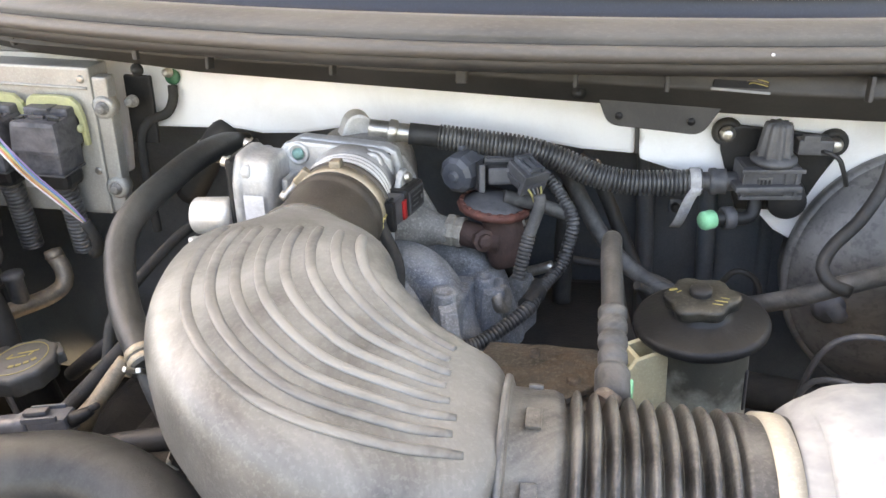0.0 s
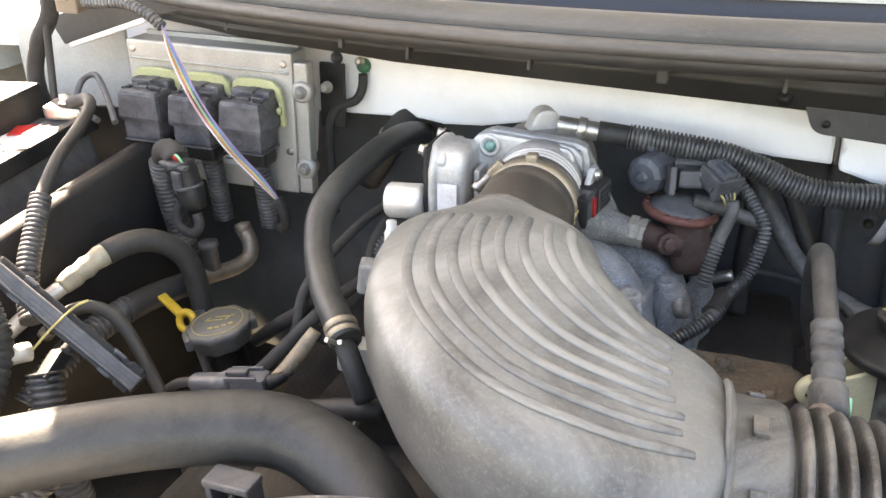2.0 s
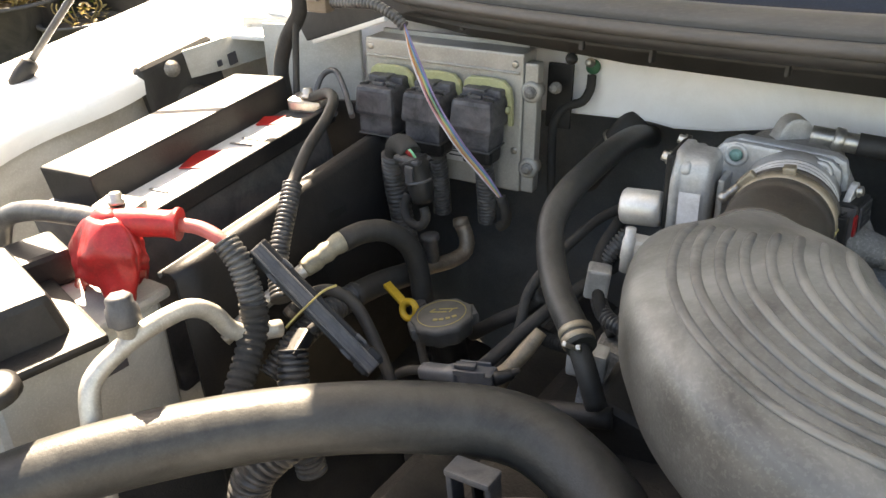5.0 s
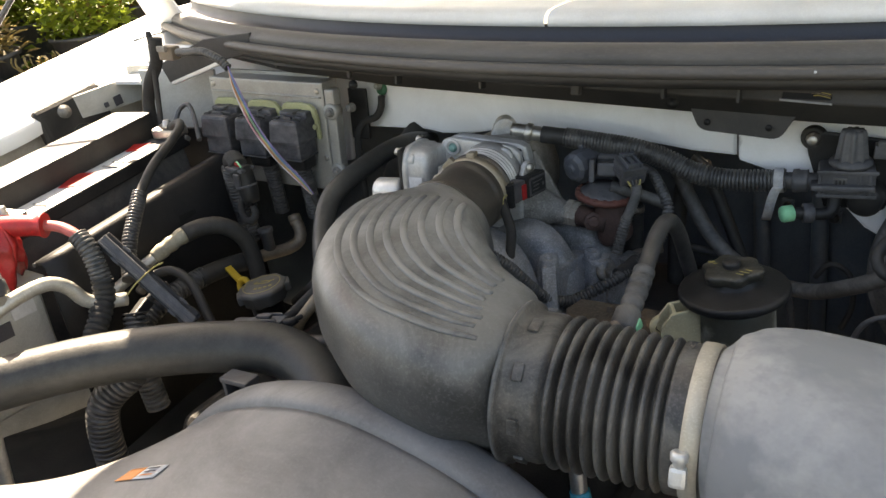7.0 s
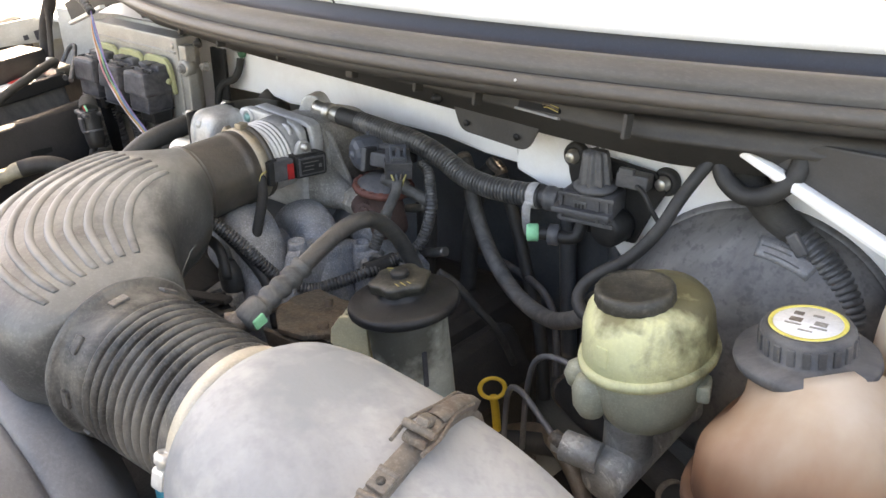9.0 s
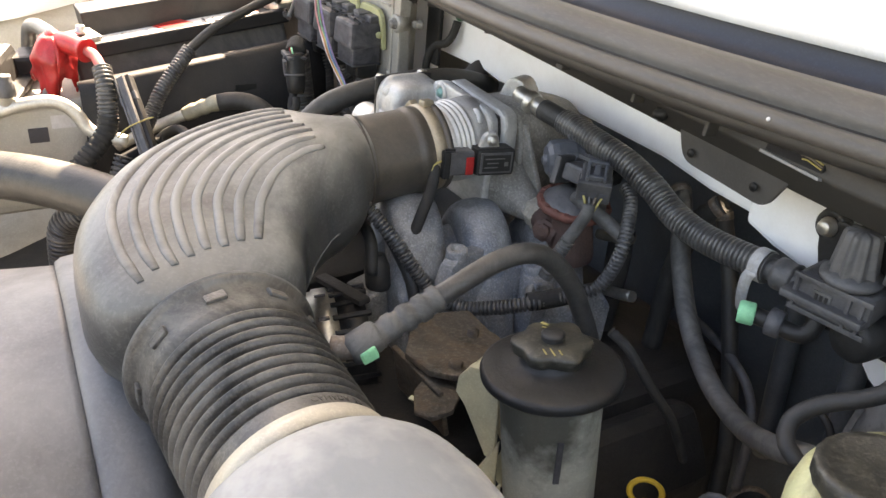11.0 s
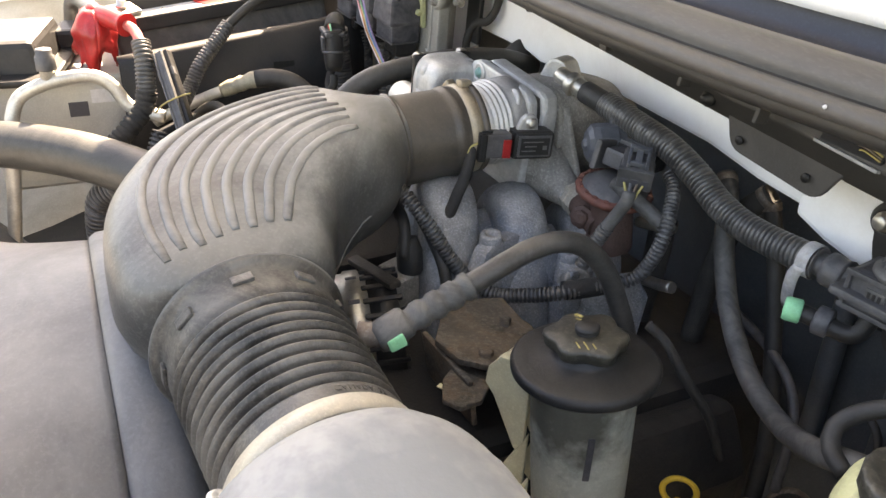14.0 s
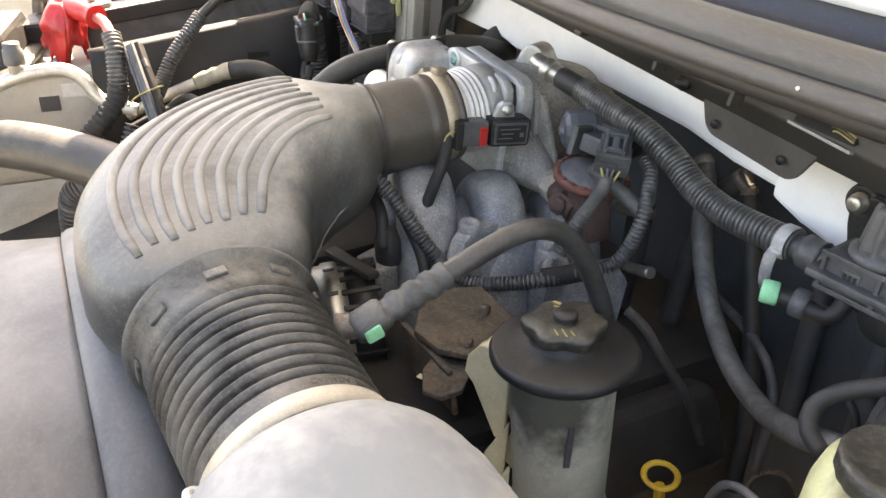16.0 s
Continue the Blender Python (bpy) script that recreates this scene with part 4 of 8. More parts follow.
def cap_plate():
    """A thin wavy-edged cap plate with six uneven lobes."""
    bm = bmesh.new()
    rings = []
    for grow, z in ((0.86, 0.0340), (0.94, 0.0350), (0.98, 0.0400), (1.0, 0.0415), (0.99, 0.0430), (0.94, 0.0440), (0.55, 0.0448)):
        ring = []
        for k in range(72):
            a = 2 * math.pi * k / 72
            r = (0.0252 + 0.0022 * math.cos(6 * a + 0.6) + 0.0008 * math.cos(3 * a)) * grow
            ring.append(bm.verts.new(PS @ V(r * math.cos(a), r * math.sin(a), z)))
        rings.append(ring)
    for p, q in zip(rings, rings[1:]):
        for k in range(72):
            bm.faces.new((p[k], p[(k + 1) % 72], q[(k + 1) % 72], q[k])).smooth = True
    bm.faces.new(rings[-1])
    bm.faces.new(rings[0][::-1])
    return bm


part("cap", cap_plate(), M_CAPBLACK, lid)
part("cap_pin", lathe([(0.0070, 0.0435), (0.0078, 0.0455), (0.0072, 0.0462), (0.0080, 0.0470), (0.0080, 0.0490), (0.0065, 0.0502), (0, 0.0504)], PS, 24), M_BLACK, lid)
for x0, y0, w, d, ang in ((-0.019, 0.007, 0.006, 0.0025, 20), (-0.015, 0.004, 0.004, 0.0014, 35), (0.013, -0.010, 0.009, 0.001, -15), (0.016, -0.006, 0.006, 0.001, -15), (0.010, -0.014, 0.007, 0.001, -15)):
    part("print", block((w, d, 0.0004), PS @ pose(x0, y0, 0.0447, 0, 0, ang), 0), M_GOLD, lid)

# ---- brake booster, master cylinder and reservoir ----
booster = thing("brake_booster", "large dusty black enamelled brake booster drum", "brake booster", (0.30, 0.74, 0.97))
BO = along((0.316, 0.80, 1.066), (0.06, -1, 0.12)) @ Matrix.Diagonal((0.88, 0.88, 1, 1))
part("drum", lathe([(0, 0.0), (0.128, 0.0), (0.136, 0.006), (0.137, 0.03), (0.132, 0.034), (0.138, 0.038), (0.139, 0.046), (0.133, 0.05), (0.124, 0.062), (0.10, 0.078), (0.06, 0.086), (0.05, 0.09), (0, 0.09)], BO, 72), M_BLACKPAINT, booster)
part("rim_band", lathe([(0.137, 0.034), (0.1425, 0.035), (0.1435, 0.041), (0.1425, 0.047), (0.137, 0.048)], BO, 72, caps=False), M_BLACKPAINT, booster)

brake = thing("brake_fluid_reservoir", "yellowed translucent brake fluid reservoir, stained on top", "fluid reservoir", (0.298, 0.595, 1.06))
BK = pose(0.299, 0.608, 1.127, 2, -3, 0) @ Matrix.Diagonal((0.93, 1.14, 1, 1))
part("upper", lathe([(0.046, -0.002), (0.049, 0.0), (0.0488, 0.014), (0.0475, 0.029), (0.0445, 0.0385), (0.0385, 0.0450), (0.029, 0.0482), (0.015, 0.0495), (0, 0.050)], BK, 56), M_BRAKE, brake)
part("seam", lathe([(0.047, -0.004), (0.0515, -0.0035), (0.0525, 0.0), (0.0515, 0.0035), (0.048, 0.004)], BK, 44), M_BRAKE, brake)
part("lower", lathe([(0, -0.06), (0.022, -0.06), (0.034, -0.05), (0.041, -0.035), (0.045, -0.012), (0.0465, 0.0)], BK, 44), M_BRAKELOW, brake)
part("cap", lathe([(0.024, 0.0), (0.0278, 0.001), (0.0284, 0.003), (0.0278, 0.0105), (0.0262, 0.0122), (0.0225, 0.0120), (0.0215, 0.0112), (0, 0.0114)], pose(0.294, 0.592, 1.1715, 4, -3, 0), 80, lobes=20, depth=0.0003), M_CAPBLACK, brake)
master = thing("master_cylinder", "cast aluminium brake master cylinder with steel brake lines", "master cylinder", (0.29, 0.6, 1.03))
part("neck", lathe([(0.017, 0), (0.019, 0.004), (0.018, 0.03), (0.02, 0.036)], pose(0.294, 0.592, 1.040), 24), M_CRUST, master)
part("barrel", lathe([(0, 0), (0.016, 0), (0.019, 0.004), (0.019, 0.12), (0.021, 0.125)], along((0.292, 0.555, 1.035), (0.02, 1, 0.05)), 28), M_CRUST, master)
part("port", lathe([(0.012, 0), (0.012, 0.028), (0.008, 0.03), (0.0075, 0.036), (0, 0.036)], along((0.288, 0.560, 1.052), (-1, -0.2, 0.1)), 16), M_CRUST, master)

# ---- coolant bottle ----
bottle = thing("coolant_bottle", "aged peach and orange-brown translucent coolant bottle", "coolant tank", (0.42, 0.56, 0.98))
part("upper", loft([(0.422, 0.602, 1.072, 0.066, 0.077, 3.2), (0.4215, 0.602, 1.092, 0.0655, 0.0755, 3.2), (0.420, 0.603, 1.110, 0.0625, 0.0710, 3.1), (0.416, 0.606, 1.124, 0.0545, 0.0600, 2.8), (0.410, 0.610, 1.135, 0.0420, 0.0440, 2.3), (0.405, 0.614, 1.143, 0.034, 0.034, 2.0), (0.405, 0.614, 1.150, 0.033, 0.033, 2.0)], 44, up_hint=(0, 1, 0)), M_DEGAS, bottle)
part("back_tower", loft([(0.475, 0.70, 1.06, 0.05, 0.05, 2.6), (0.475, 0.70, 1.15, 0.048, 0.048, 2.6), (0.475, 0.70, 1.185, 0.040, 0.040, 2.4), (0.475, 0.70, 1.195, 0.02, 0.02, 2.2)], 36, up_hint=(0, 1, 0)), M_DEGAS, bottle)
part("seam", loft([(0.422, 0.602, 1.066, 0.064, 0.075, 3.2), (0.422, 0.602, 1.067, 0.071, 0.082, 3.2), (0.422, 0.602, 1.0695, 0.0715, 0.0825, 3.2), (0.422, 0.602, 1.0705, 0.069, 0.080, 3.2), (0.422, 0.602, 1.0715, 0.0715, 0.0825, 3.2), (0.422, 0.602, 1.074, 0.071, 0.082, 3.2), (0.422, 0.602, 1.075, 0.064, 0.075, 3.2)], 44, up_hint=(0, 1, 0)), M_DEGAS, bottle)
part("lower", loft([(0.422, 0.602, 0.975, 0.052, 0.063, 3.0), (0.422, 0.602, 0.99, 0.058, 0.070, 3.0), (0.422, 0.602, 1.070, 0.063, 0.074, 3.2)], 44, up_hint=(0, 1, 0)), M_DEGAS, bottle)
DC = pose(0.404, 0.614, 1.156, 3, -3, 0) @ Matrix.Diagonal((0.84, 0.84, 0.9, 1))
dcap = part("cap", lathe([(0.044, -0.007), (0.051, -0.005), (0.0525, -0.001), (0.0515, 0.003), (0.038, 0.006), (0.0335, 0.008), (0.0335, 0.022), (0.031, 0.026), (0.0275, 0.0262), (0, 0.0262)], DC, 60), M_DARKGREY, bottle)

# ---- engine control module ----
pcm = thing("engine_control_module", "dusty aluminium engine control module with three black plugs", "control module", (-0.585, 0.705, 1.13))
PC = frame_of((-0.685, 0.692, 1.316), (0.202, 0.021, -0.02), (0.011, -0.002, 0.158))
part("case", block((0.203, 0.038, 0.160), PC @ Matrix.Translation((0.1015, 0.019, -0.080)), 0.003), M_PCM, pcm)

# ---- battery and its tray ----
tray2 = thing("battery_tray", "black plastic battery tray with a sunlit rim", "battery tray", (-0.75, 0.5, 0.95))


def batt_z(y):
    return 1.234 + 0.14 * (y - 0.36)


part("side_wall", grid(lin(0.345, 0.68, 12), range(4), lambda y, k: V((-0.664, -0.653, -0.648, -0.645)[k], y, batt_z(y) - 0.070 + (0.0, 0.0, -0.004, -0.28)[k]), 0.004), M_TRAY, tray2)
part("back_wall", block((0.30, 0.006, 0.28), pose(-0.81, 0.685, 1.10), 0.002), M_TRAY, tray2)
battery = thing("battery", "black car battery with a red label, half in the sun", "battery", (-0.77, 0.5, 1.0))
part("case", block((0.16, 0.30, 0.20), pose(-0.803, 0.51, 1.115, 8, 0, 0), 0.006), M_DARKGREY, battery)
part("cover", block((0.092, 0.285, 0.05), pose(-0.832, 0.515, 1.229, 8, 0, 0), 0.003), M_BLACK, battery)

# ---- intake manifold and what sits on it ----
manifold = thing("intake_manifold", "speckled blue-grey cast aluminium intake manifold", "intake manifold", (-0.12, 0.62, 1.0))
part("plenum", loft([(-0.205, 0.688, 1.178, 0.046, 0.048, 3.6), (-0.208, 0.705, 1.178, 0.046, 0.048, 3.4), (-0.213, 0.730, 1.174, 0.050, 0.052, 3.0), (-0.220, 0.765, 1.165, 0.052, 0.056, 2.6), (-0.226, 0.80, 1.15, 0.046, 0.05, 2.4)], 36), M_CASTDARK, manifold)
part("neck", loft([(-0.196, 0.694, 1.152, 0.034, 0.038, 3.0), (-0.172, 0.692, 1.147, 0.026, 0.028, 2.6), (-0.145, 0.692, 1.140, 0.018, 0.019, 2.2), (-0.120, 0.692, 1.1365, 0.0125, 0.0125, 2.0)], 28), M_CASTDARK, manifold)
part("gusset", prism([(0.0, 0.052), (0.008, 0.052), (0.052, -0.030), (0.050, -0.046), (0.0, -0.030)], 0.006, frame_of((-0.172, 0.700, 1.158), (0.80, 0.10, -0.05)), 0.002), M_CASTDARK, manifold)
part("boss", prism([(-0.016, -0.016), (0.016, -0.016), (0.0165, 0.002)] + [(0.014 * math.cos(radians(d)), 0.003 + 0.014 * math.sin(radians(d))) for d in range(15, 175, 20)] + [(-0.020, -0.006)], 0.026, frame_of((-0.207, 0.717, 1.2275), (0.9, 0.45, 0)), 0.003), M_ALU, manifold)
for x0, y0, z0, w in ((0.0, 0.0, 0.0, 0.027), (0.022, 0.066, -0.012, 0.024), (0.050, 0.130, -0.024, 0.024)):
    part("runner", loft([(-0.246 + x0, 0.604 + y0, 1.070 + z0, 0.024, w, 3.0), (-0.212 + x0, 0.595 + y0, 1.112 + z0, 0.024, w, 2.8), (-0.178 + x0, 0.586 + y0, 1.127 + z0, 0.024, w, 2.8), (-0.150 + x0, 0.578 + y0, 1.112 + z0, 0.024, w, 2.8),
                         (-0.131 + x0, 0.571 + y0, 1.068 + z0, 0.024, w, 2.8), (-0.117 + x0, 0.567 + y0, 0.99 + z0, 0.026, w, 3.2)], 40, up_hint=(0, 1, 0)), M_CAST, manifold)
part("web", block((0.05, 0.05, 0.08), pose(-0.172, 0.617, 1.064, 0, 20, 6), 0.008, 2), M_CAST, manifold)
part("web", block((0.05, 0.05, 0.08), pose(-0.150, 0.690, 1.046, 0, 20, 6), 0.008, 2), M_CAST, manifold)
# The raised pad that joins two bolt bosses, with a sloping front face.
part("pad", prism([(-0.004, -0.004), (0.070, -0.008), (0.074, -0.085), (-0.014, -0.090), (-0.040, -0.090), (-0.038, -0.062), (-0.014, -0.010)], 0.017, frame_of((-0.096, 0.600, 1.119), (-0.36, 0.93, 0.0)), 0.005), M_CAST, manifold)
for x, y, z, r, flare in ((-0.105, 0.598, 1.121, 0.0095, 2.2), (-0.126, 0.657, 1.119, 0.0085, 1.8), (-0.083, 0.669, 1.101, 0.0095, 1.6)):
    part("bolt_boss", lathe([(r * flare, -0.11), (r * (flare + 1) / 2, -0.05), (r * 1.15, -0.010), (r * 1.05, -0.002), (r * 0.95, 0), (r * 0.5, 0), (r * 0.45, -0.004), (0, -0.004)], pose(x, y, z, 4, 6, 0), 14), M_CAST, manifold)


def arch(half, top, opening, crown, foot):
    """An upright plate outline with a round-topped opening from below."""
    ring = [(opening * math.cos(a), crown - opening + opening * math.sin(a)) for a in (math.pi * k / 10 for k in range(11))]
    return [(half, foot), (half, top - 0.01), (half - 0.008, top), (-half + 0.004, top + 0.008), (-half, top), (-half, foot), (-opening, foot)] + ring[::-1] + [(opening, foot)]


part("bridge", prism(arch(0.046, 0.034, 0.0165, 0.024, -0.075), 0.022, frame_of((-0.094, 0.638, 1.062), (0.10, 1, 0.0)), 0.003), M_CAST, manifold)
part("cheek", block((0.022, 0.030, 0.085), pose(-0.080, 0.672, 1.050, 0, 6, 10), 0.005, 2), M_CAST, manifold)
part("round_boss", lathe([(0.014, -0.004), (0.0135, 0.004), (0.0120, 0.005), (0.0075, 0.005), (0.0065, 0.003), (0, 0.003)], along((-0.067, 0.668, 1.078), (1, -0.25, 0.25)), 24), M_CASTDARK, manifold)
part("wing", prism([(-0.018, -0.05), (0.012, -0.055), (0.018, 0.006), (0.006, 0.024), (-0.016, 0.020)], 0.02, frame_of((-0.046, 0.716, 1.056), (0.35, 0.9, 0.0)), 0.004), M_CAST, manifold)
part("ledge", block((0.05, 0.09, 0.02), pose(-0.06, 0.628, 1.010, 0, 12, 8), 0.005), M_CASTDARK, manifold)

# Purge hose, corrugated, from the plenum to the valve on the firewall.
purge_hose = thing("vacuum_hose", "black corrugated vacuum hose from the plenum to the purge valve", "hose", (0.0, 0.73, 1.18))
part("connector", sweep([(-0.196, 0.716, 1.231), (-0.170, 0.719, 1.2265), (-0.148, 0.723, 1.222)], 0.0090, 18), M_STEEL, purge_hose)
part("collar", lathe([(0.0085, 0), (0.0115, 0.001), (0.0115, 0.008), (0.009, 0.009)], along((-0.178, 0.715, 1.229), (1, 0.25, -0.3)), 20), M_STEEL, purge_hose)
part("sleeve", sweep([(-0.158, 0.720, 1.2245), (-0.142, 0.722, 1.222), (-0.126, 0.7245, 1.2193)], 0.0104, 18), M_RUBBER, purge_hose)
part("hose", sweep([(-0.130, 0.724, 1.2200), (-0.088, 0.727, 1.2135), (-0.045, 0.730, 1.2055), (-0.012, 0.733, 1.1925), (0.014, 0.733, 1.180), (0.040, 0.733, 1.1735), (0.068, 0.734, 1.1715), (0.112, 0.738, 1.172)],
                   0.0106, 20, ribs=(0.0039, 0.0026)), M_LOOM, purge_hose)
part("tag", lathe([(0.0128, 0), (0.0132, 0.0005), (0.0132, 0.009), (0.0128, 0.0095)], along((0.101, 0.737, 1.172), (1, 0.05, 0.02)), 24, caps=False), M_TAG, purge_hose, "crumpled white paper tag")
part("tag_tail", grid(lin(0, 1, 8), lin(-0.005, 0.005, 3), lambda u, w: V(0.107 - 0.016 * u + w, 0.7235 + 0.022 * u * u, 1.170 - 0.044 * u + 0.004 * math.sin(5 * u)), 0.0006), M_TAG, purge_hose)

purge = thing("purge_valve", "black plastic purge valve with a ribbed cone on the firewall", "valve", (0.17, 0.745, 1.14))
CONE = pose(0.172, 0.738, 1.195, 4, 2, 0) @ Matrix.Diagonal((0.87, 0.87, 1, 1))
part("cap", lathe([(0.0165, 0.0), (0.0165, 0.004), (0.0125, 0.030), (0.011, 0.033), (0, 0.034)], CONE, 72, lobes=9, depth=0.0016), M_DARKGREY, purge)
part("flange", lathe([(0.0, -0.004), (0.021, -0.004), (0.023, -0.002), (0.023, 0.001), (0.018, 0.003), (0.0165, 0.004)], CONE, 32), M_DARKGREY, purge)
part("body", block((0.052, 0.034, 0.030), pose(0.168, 0.742, 1.175, 2, 2, 8), 0.004), M_DARKGREY, purge)
part("body_step", block((0.058, 0.026, 0.006), pose(0.166, 0.730, 1.172, 2, 2, 8), 0.002), M_DARKGREY, purge)
part("canister", lathe([(0, 0), (0.014, 0), (0.017, 0.004), (0.017, 0.024), (0.014, 0.03)], along((0.186, 0.730, 1.154), (0.1, 1, 0.05)), 28), M_BLACK, purge)
plug = part("plug", block((0.030, 0.016, 0.014), pose(0.206, 0.748, 1.203, 0, 4, 6), 0.002), M_DARKGREY, purge)
part("latch", block((0.014, 0.006, 0.006), pose(0.202, 0.741, 1.212, 0, 4, 6), 0.001), M_DARKGREY, plug)
part("nozzle", sweep([(0.145, 0.740, 1.172), (0.128, 0.739, 1.172), (0.108, 0.738, 1.172)], 0.0088, 16), M_DARKGREY, purge)
part("nozzle_collar", lathe([(0.0088, 0), (0.0122, 0.0008), (0.0126, 0.006), (0.0116, 0.0075), (0.0116, 0.014), (0.0122, 0.015), (0.0088, 0.016)], along((0.118, 0.7385, 1.172), (1, 0.05, 0.0)), 24), M_DARKGREY, purge)
part("lower_pipe", sweep([(0.160, 0.738, 1.160), (0.158, 0.732, 1.144), (0.150, 0.728, 1.140), (0.132, 0.722, 1.142), (0.120, 0.717, 1.143)], 0.0065, 14), M_BLACK, purge)
part("pipe_collar", lathe([(0.0085, 0), (0.0105, 0.001), (0.0105, 0.010), (0.0085, 0.011)], along((0.141, 0.7265, 1.1415), (-1, -0.4, 0.05)), 18), M_DARKGREY, purge)
part("green_cap", lathe([(0.0068, 0), (0.0088, 0.001), (0.0088, 0.010), (0.0078, 0.012), (0, 0.0125)], along((0.1225, 0.7185, 1.143), (-0.8, -0.55, 0.0)), 20), M_GREEN, purge, "bright green dust cap")
for x, y, z in ((0.134, 0.757, 1.211), (0.227, 0.760, 1.199)):
    part("grommet", lathe([(0.0125, 0), (0.0135, 0.003), (0.0120, 0.008), (0.0088, 0.010), (0.0080, 0.008), (0, 0.008)], along((x, y + 0.012, z), (0, -1, 0.05)), 28), M_RUBBER, purge)
    bolt((x, y + 0.003, z), (0, -1, 0.05), purge, 0.0055, 0.007, M_STEEL)

part("wire", sweep([(0.212, 0.742, 1.200), (0.224, 0.734, 1.196), (0.230, 0.735, 1.184), (0.236, 0.742, 1.168)], 0.0022, 8), M_RUBBER, purge)
PV = pose(0.168, 0.742, 1.175, 2, 2, 8)
for z in (-0.0125, 0.0125):
    part("body_rail", block((0.055, 0.003, 0.004), PV @ Matrix.Translation((0, -0.0180, z)), 0.001), M_DARKGREY, purge)
for x in (-0.0245, 0.012, 0.021):
    part("body_rib", block((0.003, 0.003, 0.026), PV @ Matrix.Translation((x, -0.0178, 0)), 0.0008), M_DARKGREY, purge)
part("emblem", block((0.013, 0.002, 0.011), PV @ Matrix.Translation((-0.006, -0.0172, 0.001)), 0.0006), M_LOOM, purge)
for k in range(3):
    part("emblem_bar", block((0.002, 0.001, 0.007), PV @ Matrix.Translation((-0.0095 + 0.0035 * k, -0.0185, 0.001)), 0.0003), M_BLACK, purge)
part("back_plate", prism([(-0.030, -0.030), (0.026, -0.028), (0.040, 0.006), (0.052, 0.030), (0.040, 0.046), (-0.036, 0.052), (-0.054, 0.046), (-0.050, 0.026)], 0.006, pose(0.178, 0.759, 1.165, 0, 3, 0), 0.002), M_BLACK, purge)

egr = thing("vacuum_regulator", "blue-grey plastic vacuum solenoid on a rusty round valve", "solenoid", (-0.08, 0.69, 1.14))
EG = along((-0.112, 0.693, 1.191), (0.38, 0.92, 0.03))
part("dome", lathe([(0, -0.003), (0.004, -0.003), (0.006, 0.0), (0.013, 0.0005), (0.0175, 0.004), (0.0190, 0.010), (0.0190, 0.026), (0.0175, 0.028), (0.0165, 0.034)], EG, 10), M_BLUEGREY, egr, smooth=False)
part("tab", block((0.006, 0.008, 0.006), EG @ Matrix.Translation((0.004, 0.0185, 0.024)), 0.001), M_BLUEGREY, egr)
part("body", block((0.040, 0.024, 0.018), pose(-0.072, 0.724, 1.190, 0, 4, 16), 0.004), M_BLACK, egr)
for k in range(4):
    part("fin", block((0.036, 0.002, 0.004), pose(-0.068, 0.715 + 0.006 * k, 1.200, 0, 4, 16), 0.0006), M_DARKGREY, egr)
part("housing", block((0.030, 0.024, 0.016), pose(-0.068, 0.703, 1.190, -10, 5, 18), 0.003), M_DARKGREY, egr)
part("collar", block((0.006, 0.032, 0.026), pose(-0.088, 0.697, 1.190, -10, 5, 18), 0.002), M_DARKGREY, egr)
EP = frame_of((-0.046, 0.6985, 1.1925), (0.62, -0.60, -0.36), (0.25, -0.15, 1))
eplug = part("plug", block((0.026, 0.026, 0.018), EP, 0.002), M_DARKGREY, egr)
for s in (-1, 1):
    part("latch_arm", block((0.022, 0.0028, 0.005), EP @ Matrix.Translation((0.002, 0.0075 * s, 0.0112)), 0.0008), M_BLUEGREY, eplug)
    part("side_rail", block((0.020, 0.002, 0.004), EP @ Matrix.Translation((0.0, 0.0135 * s, -0.003)), 0.0006), M_DARKGREY, eplug)
part("latch_bar", block((0.0042, 0.018, 0.0055), EP @ Matrix.Translation((-0.009, 0, 0.0118)), 0.001), M_BLUEGREY, eplug)
part("latch_bar", block((0.003, 0.0125, 0.0045), EP @ Matrix.Translation((0.010, 0, 0.0118)), 0.0008), M_BLUEGREY, eplug)
part("latch_tongue", block((0.014, 0.0055, 0.0045), EP @ Matrix.Translation((0.000, 0, 0.0105)), 0.001), M_BLUEGREY, eplug)
part("latch_gap", block((0.012, 0.0085, 0.001), EP @ Matrix.Translation((0.003, 0, 0.0092)), 0), M_INK, eplug)
part("skirt", block((0.005, 0.029, 0.021), EP @ Matrix.Translation((0.0135, 0, -0.001)), 0.001), M_DARKGREY, eplug)
for k in range(3):
    part("socket", block((0.001, 0.0062, 0.008), EP @ Matrix.Translation((0.0162, -0.0085 + 0.0085 * k, -0.004)), 0), M_INK, eplug)
for k, mt in enumerate((M_GOLD, M_FAINTPRINT, M_STRAP, M_GOLD)):
    part("wire", sweep([EP @ V(0.014, -0.0085 + 0.0057 * k, -0.004), EP @ V(0.020, -0.006 + 0.004 * k, -0.007), EP @ V(0.024, -0.003 + 0.002 * k, -0.014)], 0.0012, 6), mt, eplug)
ED = along((-0.077, 0.704, 1.160), (0.16, 0.0, 1)) @ Matrix.Diagonal((0.9, 0.9, 0.95, 1))
part("diaphragm", lathe([(0.012, -0.02), (0.022, -0.010), (0.0335, -0.006), (0.0335, 0.001), (0.028, 0.005), (0.019, 0.011), (0.012, 0.014), (0, 0.0145)], ED, 32), M_DARKGREY, egr)
part("rusty_rim", lathe([(0.0320, -0.006), (0.0372, -0.0055), (0.0385, -0.002), (0.0375, 0.0012), (0.0325, 0.0018)], ED, 54, lobes=18, depth=0.0006, caps=False), M_REDRUST, egr)
